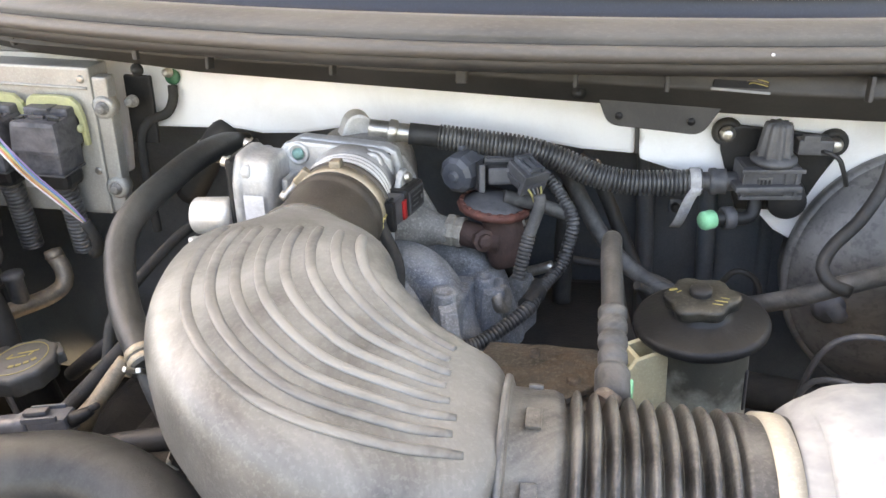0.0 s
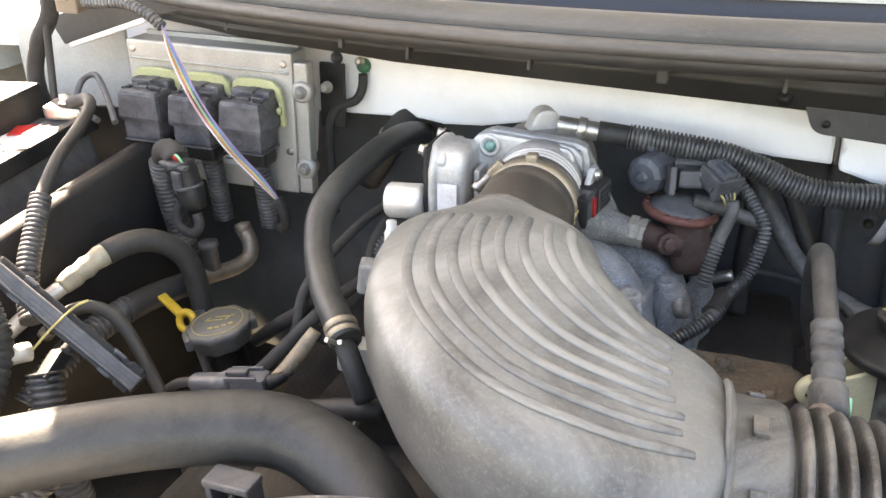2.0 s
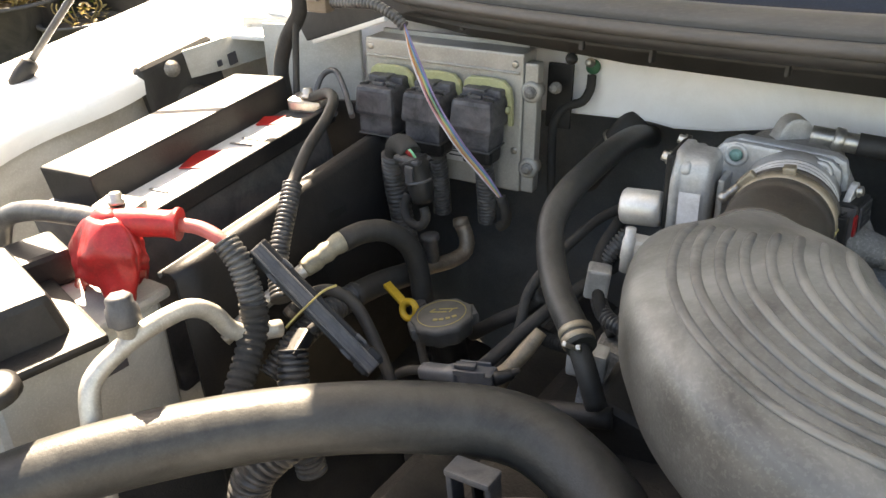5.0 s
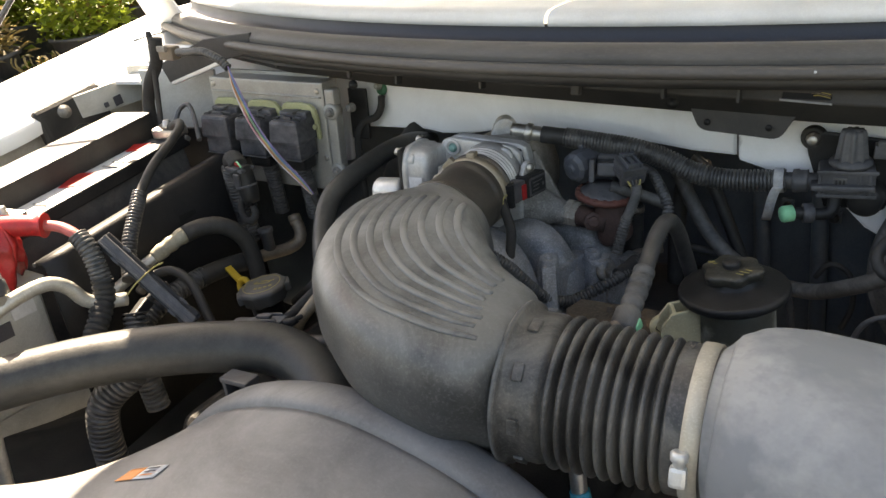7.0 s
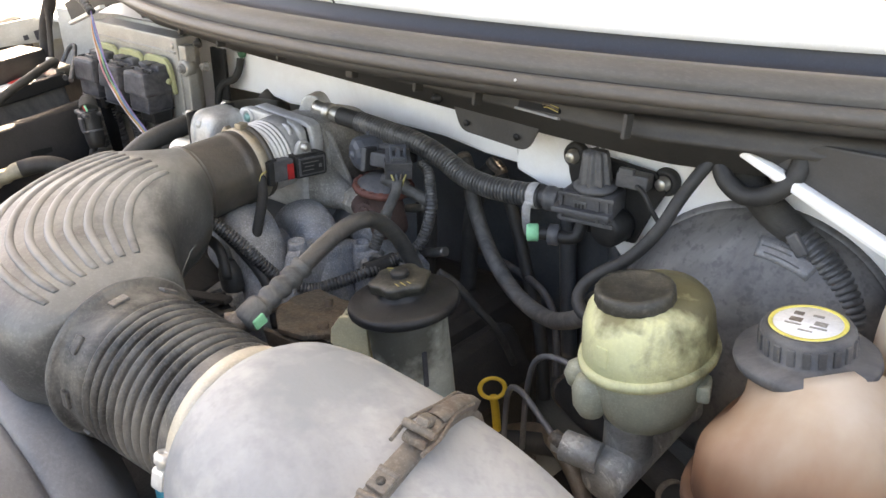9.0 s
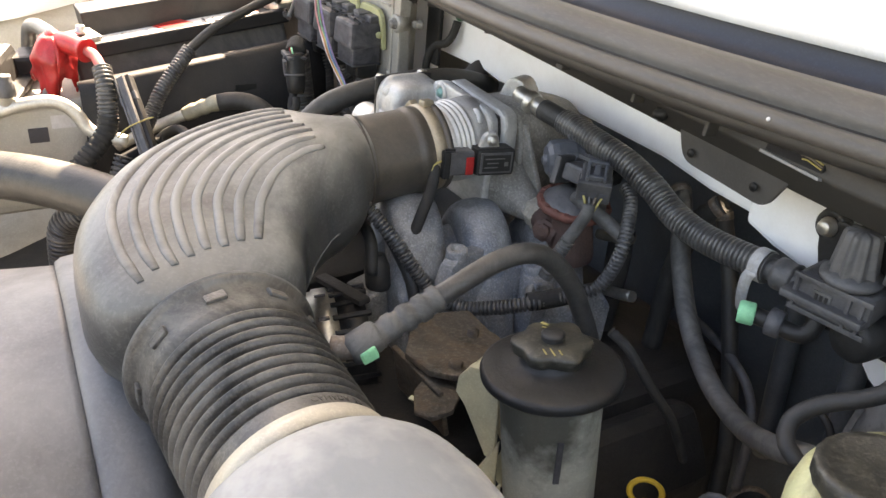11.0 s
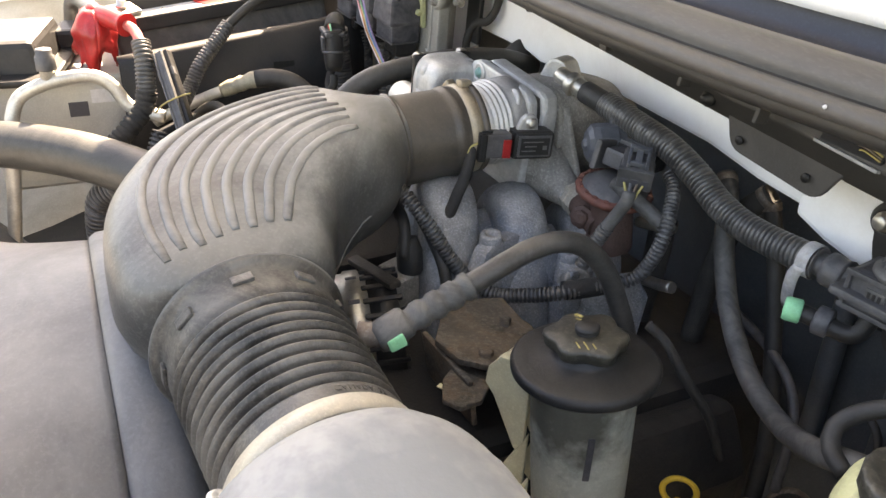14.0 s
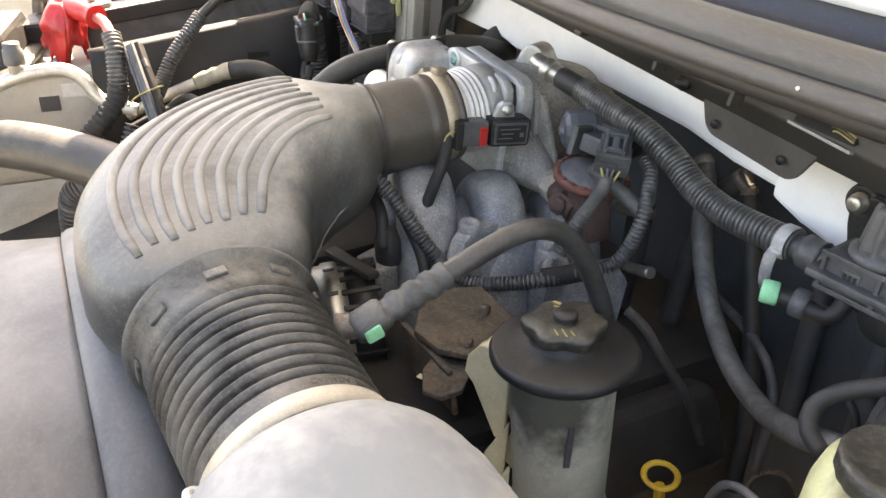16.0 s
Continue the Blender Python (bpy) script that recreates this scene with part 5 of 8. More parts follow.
for k in range(18):
    a = 2 * math.pi * k / 18
    part("crimp", block((0.004, 0.005, 0.0016), ED @ Matrix.Rotation(a, 4, "Z") @ Matrix.Translation((0.0345, 0, 0.0022)), 0.0006), M_REDRUST, egr)
part("valve_body", loft([(-0.072, 0.698, 1.155, 0.018, 0.016, 2.4), (-0.068, 0.697, 1.140, 0.018, 0.016, 3.2), (-0.064, 0.696, 1.112, 0.019, 0.017, 3.4), (-0.062, 0.696, 1.104, 0.016, 0.014, 2.6)], 28, up_hint=(0, 1, 0)), M_RUSTDARK, egr)
part("pipe_stub", sweep([(-0.108, 0.692, 1.1355), (-0.090, 0.690, 1.132), (-0.070, 0.689, 1.128)], 0.0125, 18), M_RUSTDARK, egr)
part("plug_bolt", lathe([(0.0105, 0), (0.0110, 0.002), (0.0110, 0.006), (0.0075, 0.007), (0.0070, 0.011), (0.0045, 0.012), (0, 0.012)], along((-0.086, 0.681, 1.133), (0.55, -0.8, 0.15)), 8), M_RUSTDARK, egr, smooth=False)
part("nut", lathe([(0.0150, 0), (0.0160, 0.001), (0.0160, 0.008), (0.0145, 0.009), (0.0145, 0.011), (0.0155, 0.012), (0.0155, 0.016), (0.0140, 0.017)], along((-0.122, 0.695, 1.137), (1, -0.12, -0.15)), 8), M_NUT, egr, "pale hexagon union nut", False)
part("nipple", sweep([(-0.066, 0.694, 1.172), (-0.040, 0.700, 1.163), (-0.006, 0.710, 1.148)], 0.0066, 14), M_GREYHOSE, egr)

map_sensor = thing("pressure_sensor", "black pressure sensor with a red-locked wire plug", "sensor", (-0.13, 0.63, 1.165))
MS = frame_of((-0.154, 0.634, 1.185), (0.12, 1, -0.05))
part("body", block((0.040, 0.024, 0.026), MS @ Matrix.Translation((0.024, 0.0, 0.0)), 0.004), M_BLACK, map_sensor)
part("face", block((0.033, 0.002, 0.020), MS @ Matrix.Translation((0.024, -0.0122, 0.0)), 0.0008), M_DARKGREY, map_sensor)
part("face_inset", block((0.029, 0.001, 0.016), MS @ Matrix.Translation((0.024, -0.0130, 0.0)), 0.0004), M_BLACK, map_sensor)
for k, w in enumerate((0.020, 0.012, 0.014)):
    part("print", block((w, 0.0004, 0.0010), MS @ Matrix.Translation((0.022 - 0.002 * k, -0.0137, 0.0045 - 0.0042 * k)), 0), M_FAINTPRINT, map_sensor)
part("print", block((0.004, 0.0004, 0.004), MS @ Matrix.Translation((0.034, -0.0137, -0.001)), 0), M_FAINTPRINT, map_sensor)
mplug = part("plug", block((0.030, 0.022, 0.023), MS @ Matrix.Translation((-0.013, 0.0, 0.0)), 0.0025), M_DARKGREY, map_sensor)
part("collar", block((0.007, 0.025, 0.026), MS @ Matrix.Translation((-0.026, 0.0, -0.001)), 0.0015), M_BLACK, mplug)
for k in range(3):
    part("ridge", block((0.010, 0.0025, 0.0025), MS @ Matrix.Translation((-0.022, -0.007 + 0.007 * k, 0.0125)), 0.0006), M_BLACK, mplug)
part("lock", block((0.0075, 0.002, 0.017), MS @ Matrix.Translation((-0.003, -0.0118, -0.002)), 0.0005), M_RED, mplug, "red locking tab")
part("mount_tab", prism([(-0.011, -0.006), (0.011, -0.006), (0.008, 0.006), (0.004, 0.010), (-0.004, 0.010), (-0.008, 0.006)], 0.006, frame_of(MS @ V(0.020, -0.004, 0.017), MS.to_3x3() @ V(1, 0, 0), (0.2, 0, 1)), 0.002), M_ALU, map_sensor)
bolt(MS @ V(0.021, -0.005, 0.020), MS.to_3x3() @ V(0, -1, 0.2), map_sensor, 0.0042, 0.004, M_STEEL)
part("cable", sweep([MS @ V(-0.033, 0, -0.002), (-0.151, 0.596, 1.171), (-0.143, 0.588, 1.160), (-0.138, 0.580, 1.150), (-0.138, 0.572, 1.130), (-0.139, 0.564, 1.108), (-0.145, 0.555, 1.07)], 0.0055, 14), M_TAPE, map_sensor)
for k, mt in enumerate((M_GOLD, M_YELLOW, M_FAINTPRINT)):
    part("wire", sweep([MS @ V(-0.029, -0.006 + 0.004 * k, 0.002), MS @ V(-0.037, -0.005 + 0.003 * k, -0.003), (-0.149, 0.5945 + 0.001 * k, 1.168)], 0.0012, 6), mt, map_sensor)


def loom(label, pts, r=0.008, pitch=0.0042, depth=0.0018, material=None, category="wiring loom", name="wiring_loom"):
    p = pts[len(pts) // 2]
    t = thing(name, label, category, tuple(p[:3]))
    part("conduit", sweep(pts, r, 14, ribs=(pitch, depth)), material or M_LOOM, t)
    return t


def hose(label, pts, r, material=None, category="hose", name="rubber_hose", sides=18):
    p = pts[len(pts) // 2]
    t = thing(name, label, category, tuple(p[:3]))
    part("tube", sweep(pts, r, sides, step=max(0.005, r * 0.6)), material or M_RUBBER, t)
    if name == "rubber_hose":
        for a, b in ((pts[0], pts[1]),):
            d = (Vector(b[:3]) - Vector(a[:3])).normalized()
            part("end_clamp", lathe([(r * 0.98, 0.002), (r * 1.12, 0.0025), (r * 1.12, 0.0085), (r * 0.98, 0.009)], along(Vector(a[:3]), d), 18, caps=False), M_STRAP, t)
    return t


main_loom = loom("black corrugated wiring loom looping under the breather hose", [(-0.150, 0.522, 1.160), (-0.145, 0.530, 1.153), (-0.125, 0.545, 1.130), (-0.110, 0.560, 1.102), (-0.100, 0.575, 1.083), (-0.081, 0.590, 1.074), (-0.059, 0.610, 1.080),
      (-0.039, 0.630, 1.089), (-0.033, 0.648, 1.092)], 0.0056, 0.0038, 0.0022)
part("end_sleeve", sweep([(-0.040, 0.634, 1.090), (-0.034, 0.650, 1.092), (-0.031, 0.668, 1.093)], 0.0085, 16), M_TAPE, main_loom)
part("branch", sweep([(-0.034, 0.650, 1.092), (-0.024, 0.672, 1.097), (-0.014, 0.687, 1.105), (-0.007, 0.695, 1.123), (-0.003, 0.700, 1.147), (-0.015, 0.714, 1.166), (-0.027, 0.724, 1.178), (-0.042, 0.730, 1.184)], 0.0052, 14, ribs=(0.0038, 0.0020)), M_LOOM, main_loom)
tape_loom = thing("wiring_loom", "grey taped cable dropping from the solenoid plug", "wiring loom", (-0.037, 0.68, 1.16))
part("tape", sweep([(-0.032, 0.682, 1.178), (-0.031, 0.680, 1.170), (-0.036, 0.675, 1.155), (-0.041, 0.670, 1.142)], 0.0056, 14), M_GREYHOSE, tape_loom)
part("conduit", sweep([(-0.040, 0.671, 1.144), (-0.044, 0.666, 1.130), (-0.050, 0.658, 1.105)], 0.0058, 14, ribs=(0.0036, 0.0014)), M_GREYHOSE, tape_loom)
breather = thing("breather_hose", "black rubber breather hose with a green quick-release clip", "hose", (0.036, 0.53, 1.17))
part("tube", sweep([(0.0365, 0.478, 1.156), (0.036, 0.505, 1.1665), (0.035, 0.526, 1.1745), (0.034, 0.547, 1.181), (0.034, 0.569, 1.183), (0.034, 0.590, 1.176), (0.0345, 0.612, 1.154), (0.036, 0.628, 1.124), (0.04, 0.640, 1.09), (0.05, 0.645, 1.05)], 0.0077, 18, step=0.006), M_BREATHER, breather)
part("fir_tree", sweep([(0.0375, 0.452, 1.1455), (0.037, 0.466, 1.1515), (0.0365, 0.484, 1.158), (0.036, 0.500, 1.1645)], 0.0090, 20, ribs=(0.0125, 0.0015)), M_GREYHOSE, breather)
qc = part("connector", lathe([(0.0, -0.004), (0.0095, -0.004), (0.0112, 0.0), (0.0112, 0.016), (0.0098, 0.019)], along((0.0375, 0.437, 1.1405), (-0.02, 0.92, 0.38)), 28), M_GREYHOSE, breather)
part("clip", block((0.012, 0.007, 0.010), frame_of((0.0465, 0.4435, 1.1405), (0.1, 0.92, 0.38)), 0.002), M_GREEN, qc, "green plastic clip")
part("stub", sweep([(0.030, 0.424, 1.141), (0.034, 0.431, 1.141), (0.0375, 0.440, 1.1415)], 0.0085, 16), M_STRAP, breather)

hose("thick black rubber heater hose sagging behind the reservoir", [(-0.03, 0.785, 1.18), (-0.012, 0.775, 1.165), (0.004, 0.762, 1.138), (0.028, 0.752, 1.100), (0.060, 0.740, 1.072), (0.100, 0.724, 1.058), (0.144, 0.706, 1.060), (0.185, 0.680, 1.083), (0.220, 0.660, 1.108), (0.262, 0.668, 1.118)], 0.0085, M_GREYHOSE)
hose("thinner black hose behind the heater hose", [(0.01, 0.80, 1.17), (0.03, 0.80, 1.12), (0.055, 0.79, 1.06), (0.085, 0.775, 0.99), (0.10, 0.76, 0.92)], 0.0075)
hose("black rubber vacuum hose curving over to the brake booster", [(0.290, 0.742, 1.245), (0.278, 0.732, 1.232), (0.264, 0.718, 1.205), (0.254, 0.704, 1.180), (0.236, 0.690, 1.155), (0.213, 0.672, 1.138), (0.205, 0.660, 1.124), (0.212, 0.652, 1.114), (0.226, 0.650, 1.108)], 0.0056, name="vacuum_hose")
hose("black rubber hose bent in a hook at the firewall", [(0.268, 0.752, 1.244), (0.284, 0.740, 1.236), (0.294, 0.734, 1.222), (0.312, 0.730, 1.213), (0.332, 0.733, 1.218), (0.345, 0.740, 1.233), (0.345, 0.752, 1.250), (0.343, 0.765, 1.262)], 0.0076, name="vacuum_hose")
thick = thing("wiring_loom", "thick taped black wiring loom beside the booster", "wiring loom", (0.35, 0.79, 1.17))
part("tape", sweep([(0.262, 0.768, 1.250), (0.292, 0.760, 1.228), (0.322, 0.760, 1.196), (0.350, 0.758, 1.176)], 0.0135, 18), M_TAPE, thick)
part("conduit", sweep([(0.346, 0.758, 1.178), (0.372, 0.756, 1.158), (0.394, 0.752, 1.130), (0.405, 0.748, 1.09)], 0.0128, 18, ribs=(0.005, 0.0014)), M_LOOM, thick)
part("clip", block((0.010, 0.006, 0.020), pose(0.352, 0.744, 1.176, 0, -35, 0), 0.002), M_DARKGREY, thick)

hose("grey-brown cable drooping past the steering reservoir", [(0.055, 0.645, 1.110), (0.066, 0.655, 1.098), (0.082, 0.668, 1.070), (0.092, 0.690, 1.035), (0.096, 0.71, 0.99)], 0.0040, M_TAPE, "cable", "cable", 10)
# Brake lines, dipstick ring, bracket and alternator.
for pts in ([(0.258, 0.551, 1.0575), (0.235, 0.560, 1.066), (0.205, 0.575, 1.070), (0.185, 0.585, 1.055), (0.175, 0.59, 1.0)],
            [(0.272, 0.590, 1.085), (0.235, 0.595, 1.098), (0.205, 0.600, 1.088), (0.190, 0.605, 1.05), (0.18, 0.61, 0.98)]):
    part("brake_line", sweep(pts, 0.0026, 8, step=0.008), M_DARKGREY, master)
part("nut", lathe([(0.0055, 0), (0.0065, 0.001), (0.0065, 0.010), (0.005, 0.011)], along((0.252, 0.553, 1.060), (1, -0.2, -0.1)), 6), M_RUST, master)
dip = thing("dipstick", "yellow plastic ring handle of a transmission dipstick", "dipstick", (0.124, 0.641, 0.98))
RG = along((0.123, 0.640, 1.006), (0.62, -0.62, 0.48))
part("handle", lathe([(0.0090, -0.0035), (0.0122, -0.0035), (0.0128, 0.0), (0.0122, 0.0035), (0.0090, 0.0035), (0.0086, 0.0), (0.0090, -0.0035)], RG @ Matrix.Diagonal((1.15, 0.9, 1, 1)), 28, caps=False), M_YELLOW, dip)
part("stem", sweep([(0.123, 0.641, 0.996), (0.124, 0.643, 0.975), (0.126, 0.645, 0.90)], 0.0042, 10), M_YELLOW, dip)

plate = thing("engine_bracket", "rusty brown pressed steel bracket with bolts", "bracket", (0.0, 0.54, 1.06))
RB = frame_of((-0.006, 0.548, 1.075), (1, 0.0, 0.0))
part("plate", prism([(-0.060, -0.042), (-0.066, -0.014), (-0.052, 0.020), (-0.018, 0.042), (0.012, 0.036), (0.042, 0.002), (0.044, -0.020), (0.030, -0.038)], 0.006, RB @ pose(0, 0, 0, 88, 0, 0), 0.002), M_RUST, plate)
part("skirt", block((0.075, 0.005, 0.045), RB @ pose(-0.008, -0.033, -0.024, 10, 0, 3), 0.002), M_RUST, plate)
part("arm", prism([(-0.022, -0.012), (-0.010, 0.008), (0.010, 0.022), (0.024, 0.016), (0.026, -0.002), (0.010, -0.024), (-0.012, -0.028)], 0.005, frame_of((0.016, 0.508, 1.064), (1, 0.15, 0.0)) @ pose(0, 0, 0, 90, 0, 0), 0.0016), M_RUST, plate)
WB = RB @ V(0.014, -0.014, 0.002)
part("washer", lathe([(0.011, 0), (0.0115, 0.0012), (0.0105, 0.002), (0, 0.002)], along(WB, (0, 0, 1)), 24), M_RUST, plate)
bolt(WB + V(0, 0, 0.002), (0, 0, 1), plate, 0.0058, 0.006, M_RUST)
part("rolled_edge", sweep([RB @ V(-0.058, -0.040, 0.0), RB @ V(-0.065, -0.014, 0.001), RB @ V(-0.052, 0.018, 0.001), RB @ V(-0.018, 0.040, 0.001), RB @ V(0.012, 0.034, 0.001)], 0.0032, 8), M_RUST, plate)
part("stud", lathe([(0.008, 0), (0.008, 0.003), (0.005, 0.004), (0.005, 0.010), (0, 0.011)], along(RB @ V(-0.020, 0.022, 0.001), (0, 0, 1)), 6), M_RUST, plate)
part("hole", lathe([(0.0038, 0), (0.0038, 0.0006), (0, 0.0006)], along(RB @ V(-0.014, -0.008, 0.0005), (0, 0, 1)), 14), M_INK, plate)
part("paint_fleck", block((0.007, 0.005, 0.0008), pose(0.012, 0.496, 1.0655, 0, 0, 30), 0.0003), M_PSBRACKET, plate)

spring = thing("spring_clamp", "pale steel spring clamp low beside the coolant bottle", "hose clamp", (0.34, 0.63, 0.97))
for p, q in (((0.321, 0.648, 0.982), (0.352, 0.604, 0.978)), ((0.332, 0.657, 0.982), (0.361, 0.615, 0.978))):
    part("band", sweep([p, ((p[0] + q[0]) / 2 + 0.002, (p[1] + q[1]) / 2, 0.985), q], 0.0028, 8, flat=0.5), M_STEEL, spring)
part("bridge", sweep([(0.321, 0.648, 0.982), (0.325, 0.656, 0.988), (0.332, 0.657, 0.982)], 0.0026, 8), M_STEEL, spring)
hose("black coolant hose below the bottle", [(0.30, 0.66, 0.96), (0.335, 0.635, 0.968), (0.37, 0.60, 0.965), (0.41, 0.58, 0.96)], 0.0125)

alternator = thing("alternator", "aluminium alternator with dark vent slots", "alternator", (-0.13, 0.49, 1.0))
AL = along((-0.140, 0.466, 1.026), (0.25, 0.95, 0.1))
part("case", lathe([(0.03, -0.005), (0.050, 0.0), (0.054, 0.004), (0.054, 0.010), (0.056, 0.011), (0.056, 0.024), (0.053, 0.026), (0.053, 0.03)], AL, 40), M_STEEL, alternator)
for k in range(12):
    part("case_slot", block((0.002, 0.004, 0.010), AL @ Matrix.Rotation(2 * math.pi * k / 12, 4, "Z") @ Matrix.Translation((0.0555, 0, 0.0175)), 0.0004), M_INK, alternator)
part("rotor", lathe([(0.0, 0.03), (0.053, 0.03), (0.054, 0.055), (0.0, 0.056)], AL, 40), M_BLACK, alternator)
for k in range(24):
    a = 2 * math.pi * k / 24
    part("vent_rib", block((0.005, 0.0045, 0.034), AL @ Matrix.Rotation(a, 4, "Z") @ Matrix.Translation((0.053, 0, 0.042)), 0.001), M_BLACK, alternator)
part("end_cap", block((0.034, 0.026, 0.034), pose(-0.147, 0.528, 1.064, 10, 8, 12), 0.005, 3), M_CASTDARK, alternator)
part("strap", block((0.075, 0.012, 0.006), pose(-0.140, 0.500, 1.084, 6, -6, 10), 0.002), M_ENGINE, alternator)
part("plug", lathe([(0.010, 0), (0.012, 0.004), (0.012, 0.022), (0.008, 0.034)], along((-0.139, 0.536, 1.076), (-0.2, 0.0, 1)), 18), M_RUBBER, alternator)
hose("black ignition lead bending down to the alternator", [(-0.20, 0.53, 1.125), (-0.175, 0.535, 1.128), (-0.148, 0.532, 1.122), (-0.137, 0.528, 1.105), (-0.135, 0.527, 1.095)], 0.0055, category="cable", name="cable")
hose("black cable hanging under the intake elbow", [(-0.17, 0.545, 1.14), (-0.135, 0.552, 1.115), (-0.108, 0.556, 1.085), (-0.095, 0.552, 1.04)], 0.0055, category="cable", name="cable")

# Cream bracket and scale of the steering reservoir, straps of the air box.
PO = frame_of((0.0975, 0.554, 1.11), (-0.90, -0.43, 0), (0, 0, 1))
for y0 in (-0.012, 0.010):
    part("bracket_rib", prism([(0.030, 0.008), (0.055, 0.004), (0.064, -0.008), (0.066, -0.022), (0.058, -0.030), (0.038, -0.066), (0.030, -0.07)], 0.004, PO @ Matrix.Translation((0, y0, 0)), 0.001), M_PSBRACKET, ps, "cream plastic mounting rib")
part("bracket_face", prism([(-0.012, 0.004), (0.012, 0.004), (0.012, -0.004), (-0.012, -0.010)], 0.004, PO @ Matrix.Translation((0.054, 0, 0)) @ pose(0, 0, 0, 0, 0, 90), 0.001), M_PSBRACKET, ps)
part("ear", lathe([(0.0075, -0.004), (0.012, -0.004), (0.0125, 0.0), (0.012, 0.004), (0.0075, 0.004), (0.0070, 0), (0.0075, -0.004)], PO @ Matrix.Translation((0.060, -0.012, -0.022)) @ pose(0, 0, 0, 90, 0, 0), 24, caps=False), M_PSBRACKET, ps)
part("gusset", prism([(0.030, -0.050), (0.046, -0.082), (0.046, -0.090), (0.030, -0.10)], 0.004, PO @ pose(0, 0, 0, 0, 0, 18), 0.001), M_PSBRACKET, ps)
part("gusset", prism([(0.030, -0.074), (0.048, -0.108), (0.030, -0.115)], 0.004, PO @ pose(0, 0, 0, 0, 0, 52), 0.001), M_PSBRACKET, ps)
part("gusset", prism([(0.030, -0.060), (0.044, -0.10), (0.030, -0.108)], 0.004, PO @ pose(0, 0, 0, 0, 0, -12), 0.001), M_PSBRACKET, ps)
part("level_window", block((0.0045, 0.002, 0.034), pose(0.1330, 0.5400, 1.080, 0, 0, 66), 0.001), M_DARKGREY, ps)

A_LINE = spline(AIRBOX, 0.006)


def airbox_ring(x, grow, a):
    i = min(range(len(A_LINE)), key=lambda k: abs(A_LINE[k][0] - x))
    p = Vector(A_LINE[i][:3])
    t = V(1, 0.22, -0.22).normalized()
    side = V(0, 0, 1).cross(t).normalized()
    up = t.cross(side)
    w, h, n = A_LINE[i][3:]
    c, s = math.cos(a), math.sin(a)
    return p + side * (w + grow) * math.copysign(abs(c) ** (2 / n), c) + up * (h + grow) * math.copysign(abs(s) ** (2 / n), s), t, (side * c + up * s).normalized()


def airbox_band(x0, x1, grow):
    angles = [2 * math.pi * k / 64 for k in range(65)]
    rows = ((x0, -0.002), (x0, grow), (x1, grow), (x1, -0.002))
    return grid(range(4), angles, lambda k, a: airbox_ring(rows[k][0], rows[k][1], a)[0] + V(0, 0, 0))


part("joint_rim", airbox_band(0.2555, 0.2600, 0.002), M_AIRBOX, airbox)
strap = part("strap", airbox_band(0.2595, 0.2690, 0.0050), M_STRAP, airbox, "rusty linked steel clamp strap")
for k in range(12):
    a = radians(101 + 9.5 * k)
    p, t, nrm = airbox_ring(0.264, 0.0062, a)
    m = Matrix.Translation(p) @ Matrix((t, nrm.cross(t), nrm)).transposed().to_4x4() @ pose(0, 0, 0, 0, 0, (-3, 2, 4, -2)[k % 4])
    link = part("link", block((0.0115, 0.0110, 0.003), m, 0.0010), M_STRAP, strap)
    part("rivet", lathe([(0.0026, 0), (0.0026, 0.0008), (0.0016, 0.0016), (0, 0.0018)], m @ Matrix.Translation((0, 0, 0.0014)), 10), M_RUST, link)
    part("hinge", lathe([(0.0016, -0.0062), (0.0020, -0.0058), (0.0020, 0.0058), (0.0016, 0.0062)], m @ Matrix.Translation((0, 0.0068, 0.0004)) @ pose(0, 0, 0, 0, 90, 0), 10), M_STRAP, link)
p, t, nrm = airbox_ring(0.264, 0.009, radians(84))
BKL = Matrix.Translation(p) @ Matrix((t, nrm.cross(t), nrm)).transposed().to_4x4()
part("buckle", block((0.015, 0.026, 0.0055), BKL @ Matrix.Translation((0, -0.004, -0.001)), 0.002), M_STRAP, strap, "rusty over-centre buckle")
LEVER = [(x, g) for x, g in ((0.2600, 0.0055), (0.2585, 0.0100), (0.2605, 0.0125), (0.2675, 0.0125), (0.2695, 0.0100), (0.2680, 0.0055), (0.2600, 0.0055))]
part("lever", grid(range(7), lin(radians(81), radians(48), 14), lambda k, a: airbox_ring(LEVER[k][0], LEVER[k][1] - 0.003 * (radians(81) - a), a)[0]), M_STRAP, strap)
part("loop", sweep([BKL @ V(0.0095, -0.024, 0.000), BKL @ V(0.0105, -0.004, 0.0015)] + [airbox_ring(0.264 + dx, 0.0090, radians(d))[0] for dx, d in ((0.0078, 74), (0.0078, 64), (0.0055, 57), (0.0, 55), (-0.0055, 57), (-0.0078, 64), (-0.0078, 74))] + [BKL @ V(-0.0105, -0.004, 0.0015), BKL @ V(-0.0095, -0.024, 0.000)], 0.0013, 8), M_STRAP, strap)
part("hook", block((0.008, 0.012, 0.006), BKL @ Matrix.Translation((0, -0.006, 0.007)) @ pose(0, 0, 0, -18, 0, 0), 0.002), M_STRAP, strap)
part("pin", lathe([(0.0022, -0.010), (0.0026, -0.009), (0.0026, 0.009), (0.0022, 0.010)], BKL @ Matrix.Translation((0, -0.012, 0.005)) @ pose(0, 0, 0, 0, 90, 0), 10), M_STRAP, strap)

